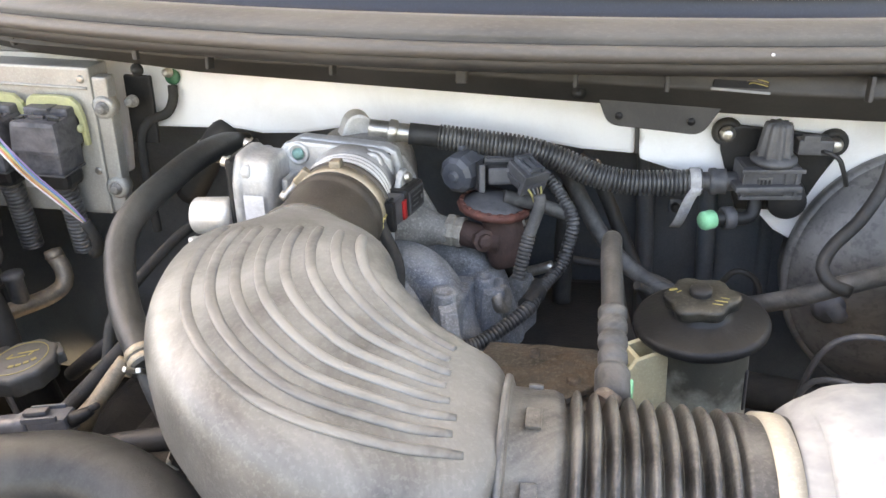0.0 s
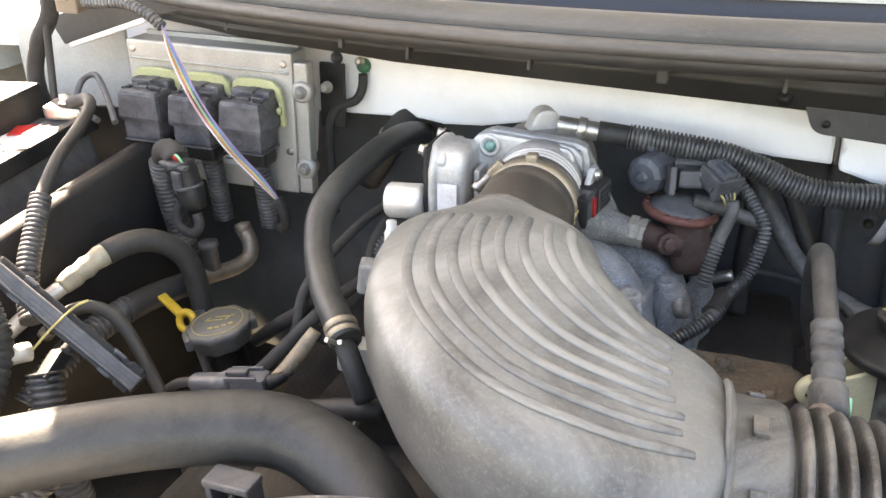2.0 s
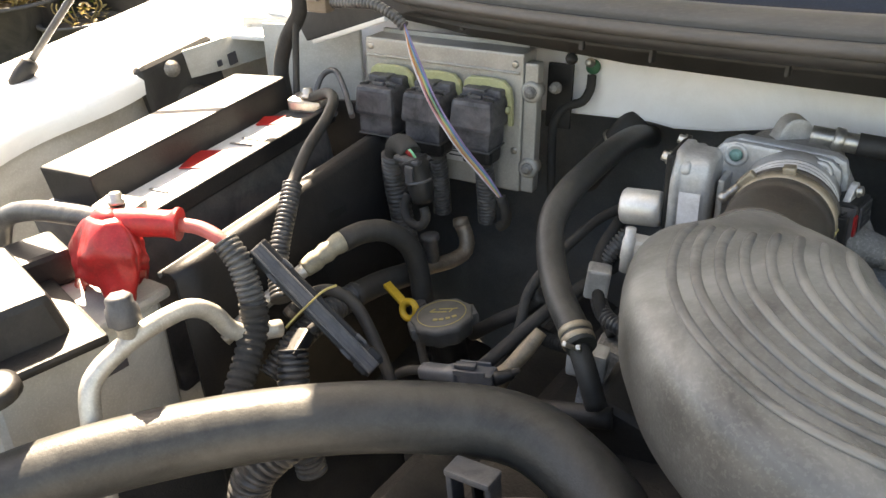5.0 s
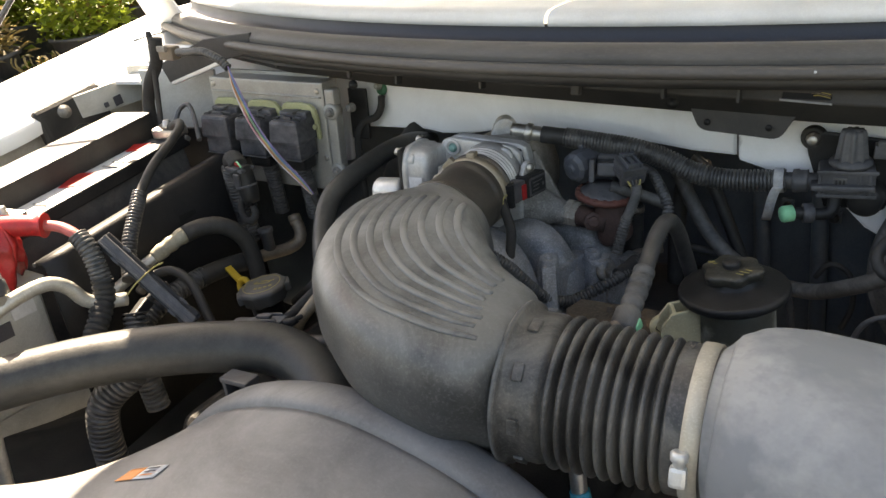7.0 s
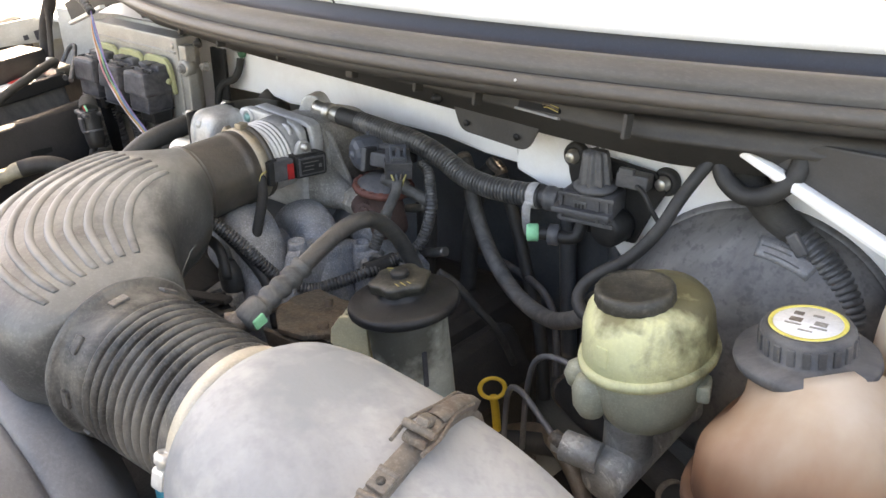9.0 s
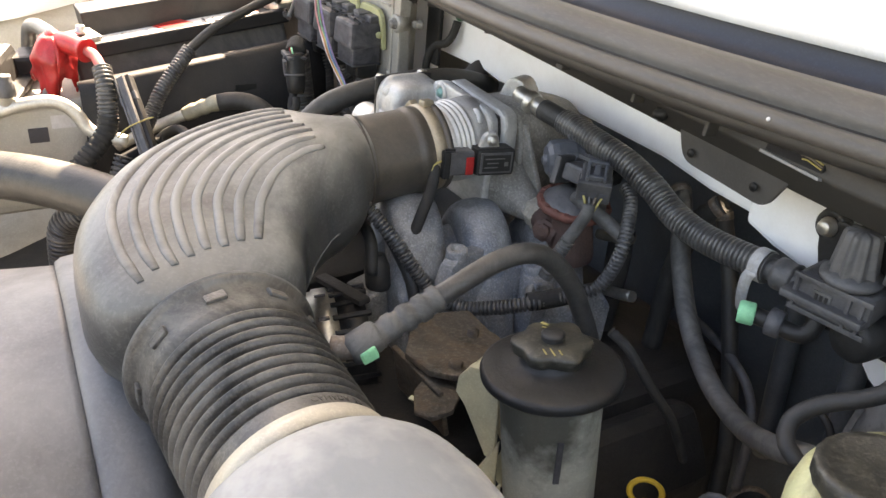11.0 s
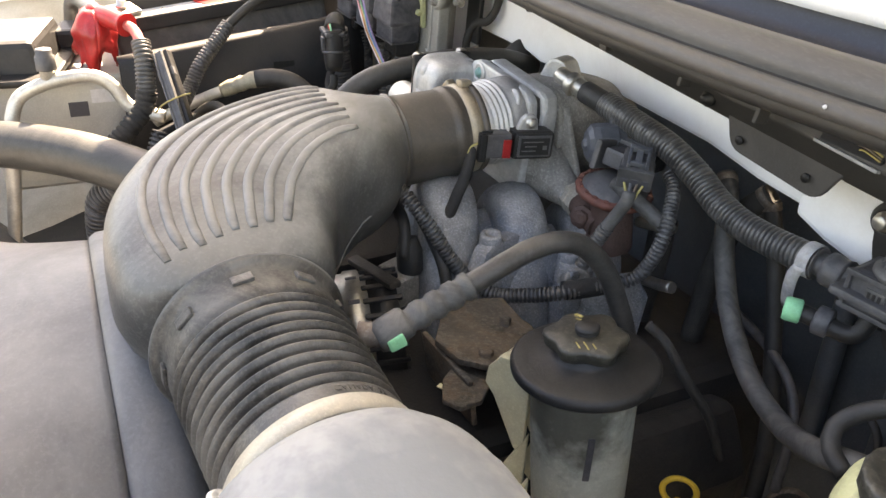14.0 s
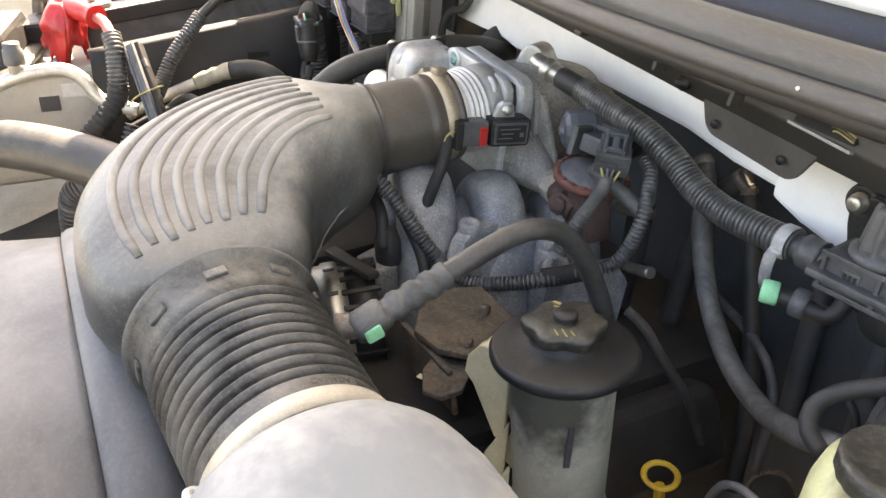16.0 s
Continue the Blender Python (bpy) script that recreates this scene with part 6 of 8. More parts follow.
# Sensor fitting under the bellows.
fitting = thing("vacuum_fitting", "teal and black vacuum line fitting below the bellows", "fitting", (0.03, 0.36, 1.02))
part("sleeve", sweep([(0.026, 0.352, 1.035), (0.030, 0.349, 1.015), (0.036, 0.345, 0.99)], 0.0085, 16), M_TEAL, fitting)
part("pipe", sweep([(0.022, 0.362, 1.07), (0.024, 0.355, 1.05), (0.026, 0.352, 1.03)], 0.007, 14), M_STEEL, fitting)


def raised_text(words, height, place):
    """Letters of the built-in font as a mesh, laid on a surface by place(u, v, lift)."""
    cu = bpy.data.curves.new("letters", "FONT")
    cu.body, cu.size, cu.align_x, cu.extrude = words, height * 1.4, "CENTER", 0.5 * height
    ob = bpy.data.objects.new("letters", cu)
    me = bpy.data.meshes.new_from_object(ob)
    bm = bmesh.new()
    bm.from_mesh(me)
    for v in bm.verts:
        v.co = place(v.co.x, v.co.y, 0.00045 if v.co.z > 0 else -0.0005)
    bpy.data.objects.remove(ob)
    bpy.data.curves.remove(cu)
    bpy.data.meshes.remove(me)
    return bm


def on_cuff(angle):
    base = B_ORG + B_AXIS * 0.1275
    side = B_AXIS.cross(V(0, 0, 1)).normalized()
    up = side.cross(B_AXIS)

    def place(u, v, lift):
        a = angle + u / 0.0565
        return base + B_AXIS * v + (side * math.cos(a) + up * math.sin(a)) * (0.0562 + lift)
    return place


part("moulded_text", raised_text("CANADA  37", 0.0042, on_cuff(2.0)), M_CUFFTEXT, bellows)

hose("short steel pipe stub behind the solenoid", [(-0.084, 0.745, 1.118), (-0.070, 0.745, 1.121), (-0.054, 0.745, 1.126)], 0.0050, M_STEEL, "pipe", "steel_pipe", 12)
hose("short steel pipe stub low behind the manifold", [(-0.066, 0.745, 1.066), (-0.048, 0.745, 1.070), (-0.026, 0.745, 1.077)], 0.0055, M_STEEL, "pipe", "steel_pipe", 12)
hose("dark upright hose behind the solenoid", [(-0.062, 0.755, 1.128), (-0.064, 0.755, 1.08), (-0.070, 0.752, 1.02), (-0.072, 0.75, 0.95)], 0.012, M_TAPE)
hose("dark rubber hose bending down at the firewall", [(0.010, 0.80, 1.175), (-0.008, 0.79, 1.15), (-0.016, 0.78, 1.10), (-0.020, 0.775, 1.02)], 0.010, M_TAPE)
hose("slim dark brake line along the firewall", [(-0.02, 0.80, 1.06), (0.04, 0.79, 1.055), (0.09, 0.775, 1.045), (0.115, 0.76, 1.02), (0.12, 0.755, 0.96)], 0.0042, M_DARKGREY, "pipe", "steel_pipe", 10)
hose("black vacuum line looping low behind the reservoir", [(0.14, 0.775, 1.045), (0.155, 0.77, 1.065), (0.175, 0.768, 1.055), (0.18, 0.765, 1.02), (0.17, 0.76, 0.99)], 0.0032, M_RUBBER, "hose", "vacuum_hose", 8)
hose("thick dusty black hose lying deep behind the reservoir", [(0.12, 0.78, 0.93), (0.17, 0.74, 0.945), (0.23, 0.715, 0.95), (0.30, 0.70, 0.93), (0.36, 0.69, 0.90)], 0.019, M_TAPE)
hose("dark steel pipe lying deep behind the reservoir", [(0.08, 0.70, 0.90), (0.14, 0.69, 0.935), (0.19, 0.66, 0.95), (0.23, 0.64, 0.92), (0.25, 0.62, 0.86)], 0.008, M_BROWNTUBE, "pipe", "steel_pipe")
hose("dusty black rubber hose crossing the frame rail", [(0.05, 0.62, 0.92), (0.11, 0.63, 0.945), (0.17, 0.68, 0.935), (0.22, 0.72, 0.90)], 0.011, M_TAPE)
# ---- engine control module: plugs, levers, label, mounting, wires ----
for k, cx in enumerate((0.040, 0.102, 0.163)):
    plug = part("plug", block((0.052, 0.050, 0.034), PC @ Matrix.Translation((cx, -0.027, -0.061)), 0.005, taper=0.9), M_PLUGNAVY, pcm)
    part("shoulder", block((0.047, 0.022, 0.010), PC @ Matrix.Translation((cx, -0.012, -0.042)), 0.003), M_PLUGNAVY, plug)
    part("skirt", block((0.045, 0.042, 0.026), PC @ Matrix.Translation((cx - 0.001, -0.025, -0.088)), 0.004), M_PLUGNAVY, plug)
    part("skirt_lip", block((0.046, 0.043, 0.0016), PC @ Matrix.Translation((cx - 0.001, -0.025, -0.1012)), 0.0005), M_DARKGREY, plug)
    for s in (-1, 1):
        part("clip", block((0.013, 0.004, 0.003), PC @ Matrix.Translation((cx + 0.014 * s, -0.032, -0.0425)) @ pose(0, 0, 0, 0, 12 * s, 10), 0.0008), M_DARKGREY, plug)
        part("clip", block((0.011, 0.003, 0.003), PC @ Matrix.Translation((cx + 0.018 * s, -0.039, -0.0435)) @ pose(0, 0, 0, 0, 12 * s, 14), 0.0008), M_BLACK, plug)
        part("hinge", lathe([(0.0035, 0), (0.0042, 0.001), (0.0042, 0.004), (0, 0.0045)], along(PC @ V(cx + 0.026 * s, -0.012, -0.060), PC.to_3x3() @ V(s, 0, 0)), 14), M_YGREEN, plug)
    part("clip_bar", block((0.016, 0.004, 0.0035), PC @ Matrix.Translation((cx - 0.001, -0.036, -0.0425)), 0.0008), M_DARKGREY, plug)
    part("tongue", block((0.012, 0.020, 0.003), PC @ Matrix.Translation((cx + 0.001, -0.020, -0.0375)), 0.001), M_DARKGREY, plug)
    part("boot", block((0.036, 0.032, 0.020), PC @ Matrix.Translation((cx + 0.002, -0.022, -0.110)), 0.006), M_BLACK, plug)
    part("lever", prism([(-0.0275, -0.066), (-0.0285, -0.042), (-0.026, -0.033), (-0.020, -0.0285), (0.004, -0.0275), (0.021, -0.029), (0.029, -0.037), (0.0315, -0.050), (0.0315, -0.080), (0.0265, -0.080), (0.0258, -0.052), (0.022, -0.043), (0.014, -0.040), (0.004, -0.0425), (-0.006, -0.040), (-0.014, -0.0425), (-0.020, -0.041), (-0.0235, -0.048), (-0.0235, -0.066)],
                        0.006, PC @ Matrix.Translation((cx, -0.013, 0)) @ pose(0, 0, 0, 4, 0, 0), 0.0012), M_YGREEN, plug, "yellow-green locking lever")
    part("loom", sweep([PC @ V(cx, -0.020, -0.112), PC @ V(cx + 0.004, -0.016, -0.14), PC @ V(cx + 0.006, -0.01, -0.20)], 0.0105, 14, ribs=(0.0045, 0.002)), M_LOOM, plug)
label = part("label", block((0.034, 0.0008, 0.032), PC @ Matrix.Translation((0.126, -0.0006, -0.118)), 0), M_LABEL, pcm, "pale printed paper label")
for j in range(5):
    part("print", block((0.026, 0.0006, 0.0016), PC @ Matrix.Translation((0.126, -0.0013, -0.107 - 0.005 * j)), 0), M_INK, label)
part("ear_strip", block((0.016, 0.018, 0.150), PC @ Matrix.Translation((0.2115, 0.010, -0.084)), 0.003), M_PCM, pcm)
for z in (-0.040, -0.128):
    part("ear", lathe([(0.011, -0.014), (0.012, 0.0), (0.009, 0.002)], along(PC @ V(0.213, -0.0005, z), PC.to_3x3() @ V(0, -1, 0)), 20), M_PCM, pcm)
    bolt(PC @ V(0.213, -0.002, z), PC.to_3x3() @ V(0, -1, 0), pcm, 0.0052, 0.006, M_CASTDARK)
for x, z in ((0.008, -0.010), (0.193, -0.012), (0.195, -0.11)):
    bolt(PC @ V(x, 0.0, z), PC.to_3x3() @ V(0, -1, 0), pcm, 0.0032, 0.0012, M_STEEL, name="screw")
part("rear_rib", block((0.190, 0.006, 0.006), PC @ Matrix.Translation((0.1015, 0.034, 0.002)), 0.001), M_PCM, pcm)
part("face_rim", sweep([PC @ V(0.004, -0.001, -0.020), PC @ V(0.06, -0.001, -0.020), PC @ V(0.14, -0.001, -0.0205), PC @ V(0.199, -0.001, -0.021)], 0.0016, 6), M_PCM, pcm)
part("bracket", block((0.030, 0.006, 0.075), PC @ Matrix.Translation((0.228, 0.05, -0.055)), 0.002), M_BLACK, pcm)
bolt((-0.462, 0.742, 1.255), (0.1, -1, 0.1), pcm, 0.005, 0.010, M_CASTDARK)

ribbon = thing("wire_bundle", "bundle of thin coloured wires hanging past the module", "wires", (-0.55, 0.645, 1.24))
colours = {"white_wire": (0.60, 0.58, 0.60), "pink_wire": (0.52, 0.22, 0.24), "orange_wire": (0.52, 0.24, 0.10), "yellow_wire": (0.50, 0.44, 0.20), "green_wire": (0.14, 0.32, 0.20), "blue_wire": (0.12, 0.22, 0.42), "violet_wire": (0.28, 0.20, 0.38)}
for k, (nm, col) in enumerate(colours.items()):
    o = (k - 3) * 0.0012
    wob = 0.002 * math.sin(k * 2.1)
    part(nm, sweep([(-0.597 + 0.2 * o, 0.655 - 0.2 * o, 1.336), (-0.580 + o, 0.646 + wob + 0.5 * o, 1.300), (-0.556 + o, 0.640 - wob + 0.7 * o, 1.255), (-0.530 + o * 1.1, 0.643 + wob + 0.7 * o, 1.212), (-0.505 + o, 0.652 + 0.6 * o, 1.175), (-0.489 + 0.3 * o, 0.659, 1.148)], 0.0010, 6, step=0.008),
         mat(nm, [0.9 * c for c in col], 0.45, var=0.2), ribbon)
part("sleeve", sweep([(-0.491, 0.658, 1.152), (-0.487, 0.662, 1.135), (-0.492, 0.668, 1.118), (-0.502, 0.672, 1.11)], 0.0058, 12), M_TAPE, ribbon)
harness = thing("wiring_loom", "black taped harness with a brown end plug under the cowl", "wiring loom", (-0.67, 0.66, 1.35))
part("conduit", sweep([(-0.700, 0.662, 1.358), (-0.672, 0.658, 1.358), (-0.640, 0.656, 1.357), (-0.612, 0.655, 1.346), (-0.597, 0.655, 1.334)], 0.0052, 14, ribs=(0.005, 0.0018)), M_LOOM, harness)
hp = part("plug", block((0.028, 0.018, 0.020), pose(-0.722, 0.664, 1.358, 0, 5, 5), 0.003), mat("brown_plastic", (0.16, 0.125, 0.09), 0.5, var=0.25), harness, "dusty brown connector")
part("latch", block((0.016, 0.006, 0.008), pose(-0.722, 0.652, 1.366, 0, 5, 5), 0.001), M_CASTDARK, hp)
hose("black taped cable rising past the battery to the cowl", [(-0.80, 0.66, 1.24), (-0.805, 0.665, 1.28), (-0.79, 0.668, 1.315), (-0.765, 0.67, 1.345), (-0.755, 0.672, 1.38)], 0.0095, M_TAPE, "cable", "cable")
hose("thin black cable rising along the fender corner", [(-0.775, 0.655, 1.25), (-0.772, 0.662, 1.30), (-0.765, 0.667, 1.36), (-0.768, 0.672, 1.39)], 0.0042, M_RUBBER, "cable", "cable")

# Firewall details.
earth = thing("ground_strap", "dark green ring terminal on a black cable", "cable", (-0.437, 0.77, 1.25))
part("terminal", lathe([(0.008, 0), (0.0088, 0.002), (0.0078, 0.005), (0, 0.006)], along((-0.437, 0.787, 1.270), (0, -1, 0.1)), 20), M_DKGREEN, earth)
bolt((-0.438, 0.781, 1.2755), (0, -1, 0.2), earth, 0.004, 0.008, M_STEEL)
part("cable", sweep([(-0.437, 0.781, 1.262), (-0.437, 0.776, 1.247), (-0.444, 0.770, 1.234), (-0.462, 0.765, 1.228), (-0.474, 0.760, 1.212), (-0.478, 0.758, 1.18), (-0.480, 0.756, 1.10)], 0.0052, 12), M_TAPE, earth)
joint = thing("heater_pipe_joint", "dark hose joint with a steel ring low on the firewall", "hose joint", (-0.41, 0.80, 1.17))
part("tube", sweep([(-0.455, 0.80, 1.13), (-0.43, 0.79, 1.16), (-0.405, 0.785, 1.19), (-0.39, 0.80, 1.21)], 0.017, 20), M_RUBBER, joint)
part("ring", lathe([(0.017, 0), (0.0188, 0.0008), (0.0188, 0.004), (0.017, 0.005)], along((-0.410, 0.787, 1.184), (0.6, 0.0, 0.8)), 28), M_STEEL, joint)
for x, w in ((-0.135, 0.036), (-0.245, 0.040)):
    part("slot", block((w, 0.002, 0.005), pose(x, 0.6935, 1.2885 + LEAN * x, 0, 4, 0), 0), M_INK, cowl)
    part("slot_edge", block((w * 0.8, 0.003, 0.0014), pose(x + 0.003, 0.6925, 1.2850 + LEAN * x, 0, 4, 0), 0.0004), M_AIRBOX, cowl)
part("tab", block((0.010, 0.010, 0.020), pose(-0.098, 0.692, 1.288, -6, 4, 0), 0.002), M_COWL, cowl)
for x in (-0.56, -0.40):
    part("tab", block((0.005, 0.006, 0.011), pose(x, bow(x) + 0.032, 1.287 + LEAN * x, 0, 4, 0), 0.0015), M_COWL, cowl)
SL = pose(0.1340, 0.7060, 1.2735, -14, 6.5, 0)
slot = part("slot_recess", block((0.044, 0.006, 0.017), SL, 0.001), mat("dark_recess", (0.006, 0.006, 0.008), 0.8, var=0.2), cowl)
part("slot_lip", block((0.047, 0.008, 0.0022), SL @ Matrix.Translation((0, -0.002, -0.0098)), 0.0006), M_AIRBOX, slot)
part("slot_rim", block((0.046, 0.006, 0.0016), SL @ Matrix.Translation((0, -0.002, 0.0092)), 0.0005), M_COWL, slot)
for k, mt in enumerate((M_GOLD, M_STRAP, M_GOLD)):
    part("slot_wire", sweep([SL @ V(0.002 + 0.002 * k, -0.0036, 0.001 - 0.0022 * k), SL @ V(0.010, -0.0042, 0.0012 - 0.0018 * k), SL @ V(0.021, -0.0036, -0.001 - 0.0016 * k)], 0.0006, 6), mt, slot)
solo("speck", lathe([(0.0014, 0), (0.0011, 0.0006), (0, 0.0008)], along((0.147, bow(0.147) - 0.0012, 1.3035), (0, -1, 0.3)), 10), M_LABEL, "tiny white paint fleck on the hood seal", "fleck")
part("rib_line", sweep([(0.052, 0.786, 1.276), (0.0535, 0.785, 1.23), (0.054, 0.786, 1.184)], 0.0022, 8), M_SEAL, firewall)
part("flange_strip", prism([(0.290, 1.2445), (0.300, 1.2475), (0.428, 1.185), (0.428, 1.177), (0.416, 1.178)], 0.012, Matrix.Translation((0, 0.731, 0.006)), 0.003), M_WHITE, firewall)
for pts in ([(0.398, 1.163), (0.394, 1.157), (0.400, 1.152), (0.404, 1.158)], [(0.413, 1.150), (0.417, 1.143), (0.422, 1.150)], [(0.410, 1.140), (0.414, 1.133), (0.409, 1.128)], [(0.424, 1.138), (0.430, 1.134), (0.426, 1.128)]):
    part("marker_stroke", sweep([(x, 0.7715, z) for x, z in pts], 0.0008, 6), M_INK, firewall)

# ---- the passenger side: battery, cables, boxes ----
part("label", block((0.062, 0.23, 0.001), pose(-0.7545, 0.50, 1.2165, 8, 0, 0), 0), M_LABEL, battery, "sun-bleached label with red panels")
for x, y, w, d in ((-0.764, 0.492, 0.040, 0.044), (-0.768, 0.600, 0.028, 0.026)):
    part("red_panel", block((w, d, 0.0012), pose(x, y, 1.2182 + 0.14 * (y - 0.5), 8, 0, 22), 0), M_RED, battery)
for y, w in ((0.420, 0.030), (0.535, 0.034), (0.550, 0.026)):
    part("print", block((w, 0.003, 0.0008), pose(-0.752, y, 1.2182 + 0.14 * (y - 0.5), 8, 0, 0), 0), M_FAINTPRINT, battery)
part("hold_down", block((0.014, 0.30, 0.020), pose(-0.716, 0.50, 1.212, 8, 0, 0), 0.003), M_TRAY, battery, "black hold-down bar")
for y in (0.37, 0.645):
    post = part("terminal", block((0.045, 0.030, 0.016), pose(-0.745, y, 1.224 + 0.14 * (y - 0.5), 8, 6, 15), 0.004), M_STEEL, battery, "tarnished lead terminal clamp")
    bolt((-0.740, y - 0.006, 1.232 + 0.14 * (y - 0.5)), (0, 0.1, 1), post, 0.006, 0.010, M_STEEL)
part("rim", sweep([(-0.670, 0.345, 1.160), (-0.670, 0.50, 1.182), (-0.670, 0.68, 1.207)], 0.0030, 8), M_DARKGREY, tray2)
part("window", block((0.001, 0.030, 0.032), pose(-0.6440, 0.56, 1.135), 0), mat("open_dark_window", (0.003, 0.003, 0.003), 0.9, var=0.1), tray2)

cover = thing("terminal_cover", "cracked red plastic cover over the positive terminal", "terminal cover", (-0.70, 0.33, 1.17))
def crumpled(u, a):
    """A loose plastic sock: creased all round, its lower edge torn."""
    k = 0.016 + 0.026 * min(1.0, (u * 2.2) ** 0.5)
    crease = 1 + 0.16 * noise.noise(V(3.0 * math.cos(a), 3.0 * math.sin(a), 3.5 * u)) + 0.07 * math.sin(5 * a + 4 * u)
    torn = (0.030 * noise.noise(V(2.2 * math.cos(a), 2.2 * math.sin(a), 9)) + 0.012 * math.sin(3 * a)) * u ** 3
    return V(-0.700 - 0.012 * u + k * crease * 0.95 * math.cos(a), 0.327 - 0.004 * u + 0.62 * k * crease * math.sin(a), 1.222 - 0.066 * u + torn)


part("shield", grid(lin(0.0, 1.0, 22), [2 * math.pi * k / 48 for k in range(49)], crumpled, 0.002), M_RED, cover)
part("top", lathe([(0.016, -0.002), (0.014, 0.003), (0.008, 0.006), (0, 0.0065)], pose(-0.700, 0.327, 1.221, 4, 6, 0) @ Matrix.Diagonal((1, 0.64, 1, 1)), 24), M_RED, cover)
part("nozzle", sweep([(-0.705, 0.328, 1.212, 0.013), (-0.675, 0.342, 1.213, 0.013), (-0.650, 0.356, 1.210, 0.0125), (-0.646, 0.359, 1.2095, 0.015), (-0.643, 0.361, 1.209, 0.015)], sides=20), M_RED, cover)
part("cable", sweep([(-0.645, 0.360, 1.209), (-0.625, 0.367, 1.206), (-0.604, 0.370, 1.198), (-0.592, 0.371, 1.188)], 0.0065, 14), mat("faded_red_cable", (0.42, 0.10, 0.09), 0.5, var=0.25, scale=50), cover)
hose("thick dusty battery cable behind the terminal cover", [(-0.86, 0.30, 1.17), (-0.84, 0.305, 1.205), (-0.80, 0.312, 1.217), (-0.755, 0.322, 1.217), (-0.71, 0.330, 1.214)], 0.0100, M_LOOM, "battery cable", "battery_cable")
trunk = thing("wiring_loom", "black corrugated and taped battery loom", "wiring loom", (-0.57, 0.35, 1.1))
part("conduit", sweep([(-0.600, 0.371, 1.196), (-0.586, 0.371, 1.178), (-0.578, 0.369, 1.155), (-0.575, 0.368, 1.140)], 0.0108, 16, ribs=(0.005, 0.002)), M_LOOM, trunk)
part("tape", sweep([(-0.575, 0.368, 1.142), (-0.572, 0.362, 1.122), (-0.566, 0.342, 1.100), (-0.559, 0.318, 1.078), (-0.553, 0.300, 1.05)], 0.0120, 16, ribs=(0.0075, 0.0016)), M_TAPE, trunk)
second = thing("wiring_loom", "ribbed loom with a dusty black plug beside the trough", "wiring loom", (-0.54, 0.37, 1.09))
part("conduit", sweep([(-0.549, 0.380, 1.096), (-0.540, 0.365, 1.060), (-0.535, 0.360, 1.03), (-0.53, 0.36, 0.98)], 0.013, 16, ribs=(0.006, 0.003)), M_LOOM, second)
part("plug", block((0.015, 0.032, 0.013), frame_of((-0.545, 0.385, 1.098), (0.9, 0.1, 0.2), (-0.2, -0.4, 1)), 0.003), M_BLACK, second)
part("lead", sweep([(-0.542, 0.398, 1.106), (-0.535, 0.410, 1.114), (-0.528, 0.420, 1.118)], 0.005, 10), M_TAPE, second)
trough = thing("wire_trough", "black plastic wire trough lying at a slant", "wire trough", (-0.53, 0.40, 1.12))
TR = frame_of((-0.531, 0.399, 1.132), (0.105, 0.012, -0.098), (0.4, -0.6, 0.7))
part("channel", block((0.152, 0.021, 0.013), TR, 0.002), M_BLACK, trough)
part("lid", block((0.150, 0.013, 0.004), TR @ Matrix.Translation((0, -0.001, 0.0080)), 0.0015), M_DARKGREY, trough)
for s in (-1, 1):
    part("lid_ridge", block((0.148, 0.0022, 0.0024), TR @ Matrix.Translation((0, -0.001 + 0.0050 * s, 0.0108)), 0.0007), M_DARKGREY, trough)
part("lid_groove", block((0.146, 0.0012, 0.0006), TR @ Matrix.Translation((0, -0.001, 0.0101)), 0), M_INK, trough)
for x in (-0.045, 0.048):
    part("snap", block((0.012, 0.0225, 0.006), TR @ Matrix.Translation((x, 0, 0.0035)), 0.001), M_DARKGREY, trough)
part("end_tab", block((0.014, 0.024, 0.016), TR @ Matrix.Translation((0.066, 0, 0)), 0.002), M_BLACK, trough)
part("tie", sweep([TR @ V(-0.005, -0.030, 0.004), TR @ V(-0.005, -0.010, 0.0125), TR @ V(-0.005, 0.014, 0.010), TR @ V(0.0, 0.026, 0.014)], 0.0011, 6), M_GOLD, trough, "yellowish cable tie")
wrap = thing("battery_cable", "black battery cable bending down in a corrugated sleeve", "battery cable", (-0.62, 0.5, 1.2))
part("cable", sweep([(-0.735, 0.640, 1.252), (-0.700, 0.630, 1.262), (-0.668, 0.605, 1.262), (-0.648, 0.570, 1.252), (-0.634, 0.520, 1.232), (-0.624, 0.480, 1.205)], 0.0062, 14), M_RUBBER, wrap)
part("sleeve", sweep([(-0.625, 0.484, 1.208), (-0.617, 0.462, 1.185), (-0.610, 0.440, 1.160), (-0.602, 0.424, 1.135), (-0.590, 0.412, 1.12)], 0.0088, 14, ribs=(0.0045, 0.002)), M_LOOM, wrap)
hose("thin grey cable looping over the battery tray corner", [(-0.67, 0.635, 1.235), (-0.70, 0.66, 1.262), (-0.725, 0.675, 1.278), (-0.745, 0.672, 1.27), (-0.742, 0.655, 1.245), (-0.70, 0.64, 1.235)], 0.0035, M_DARKGREY, "cable", "cable")

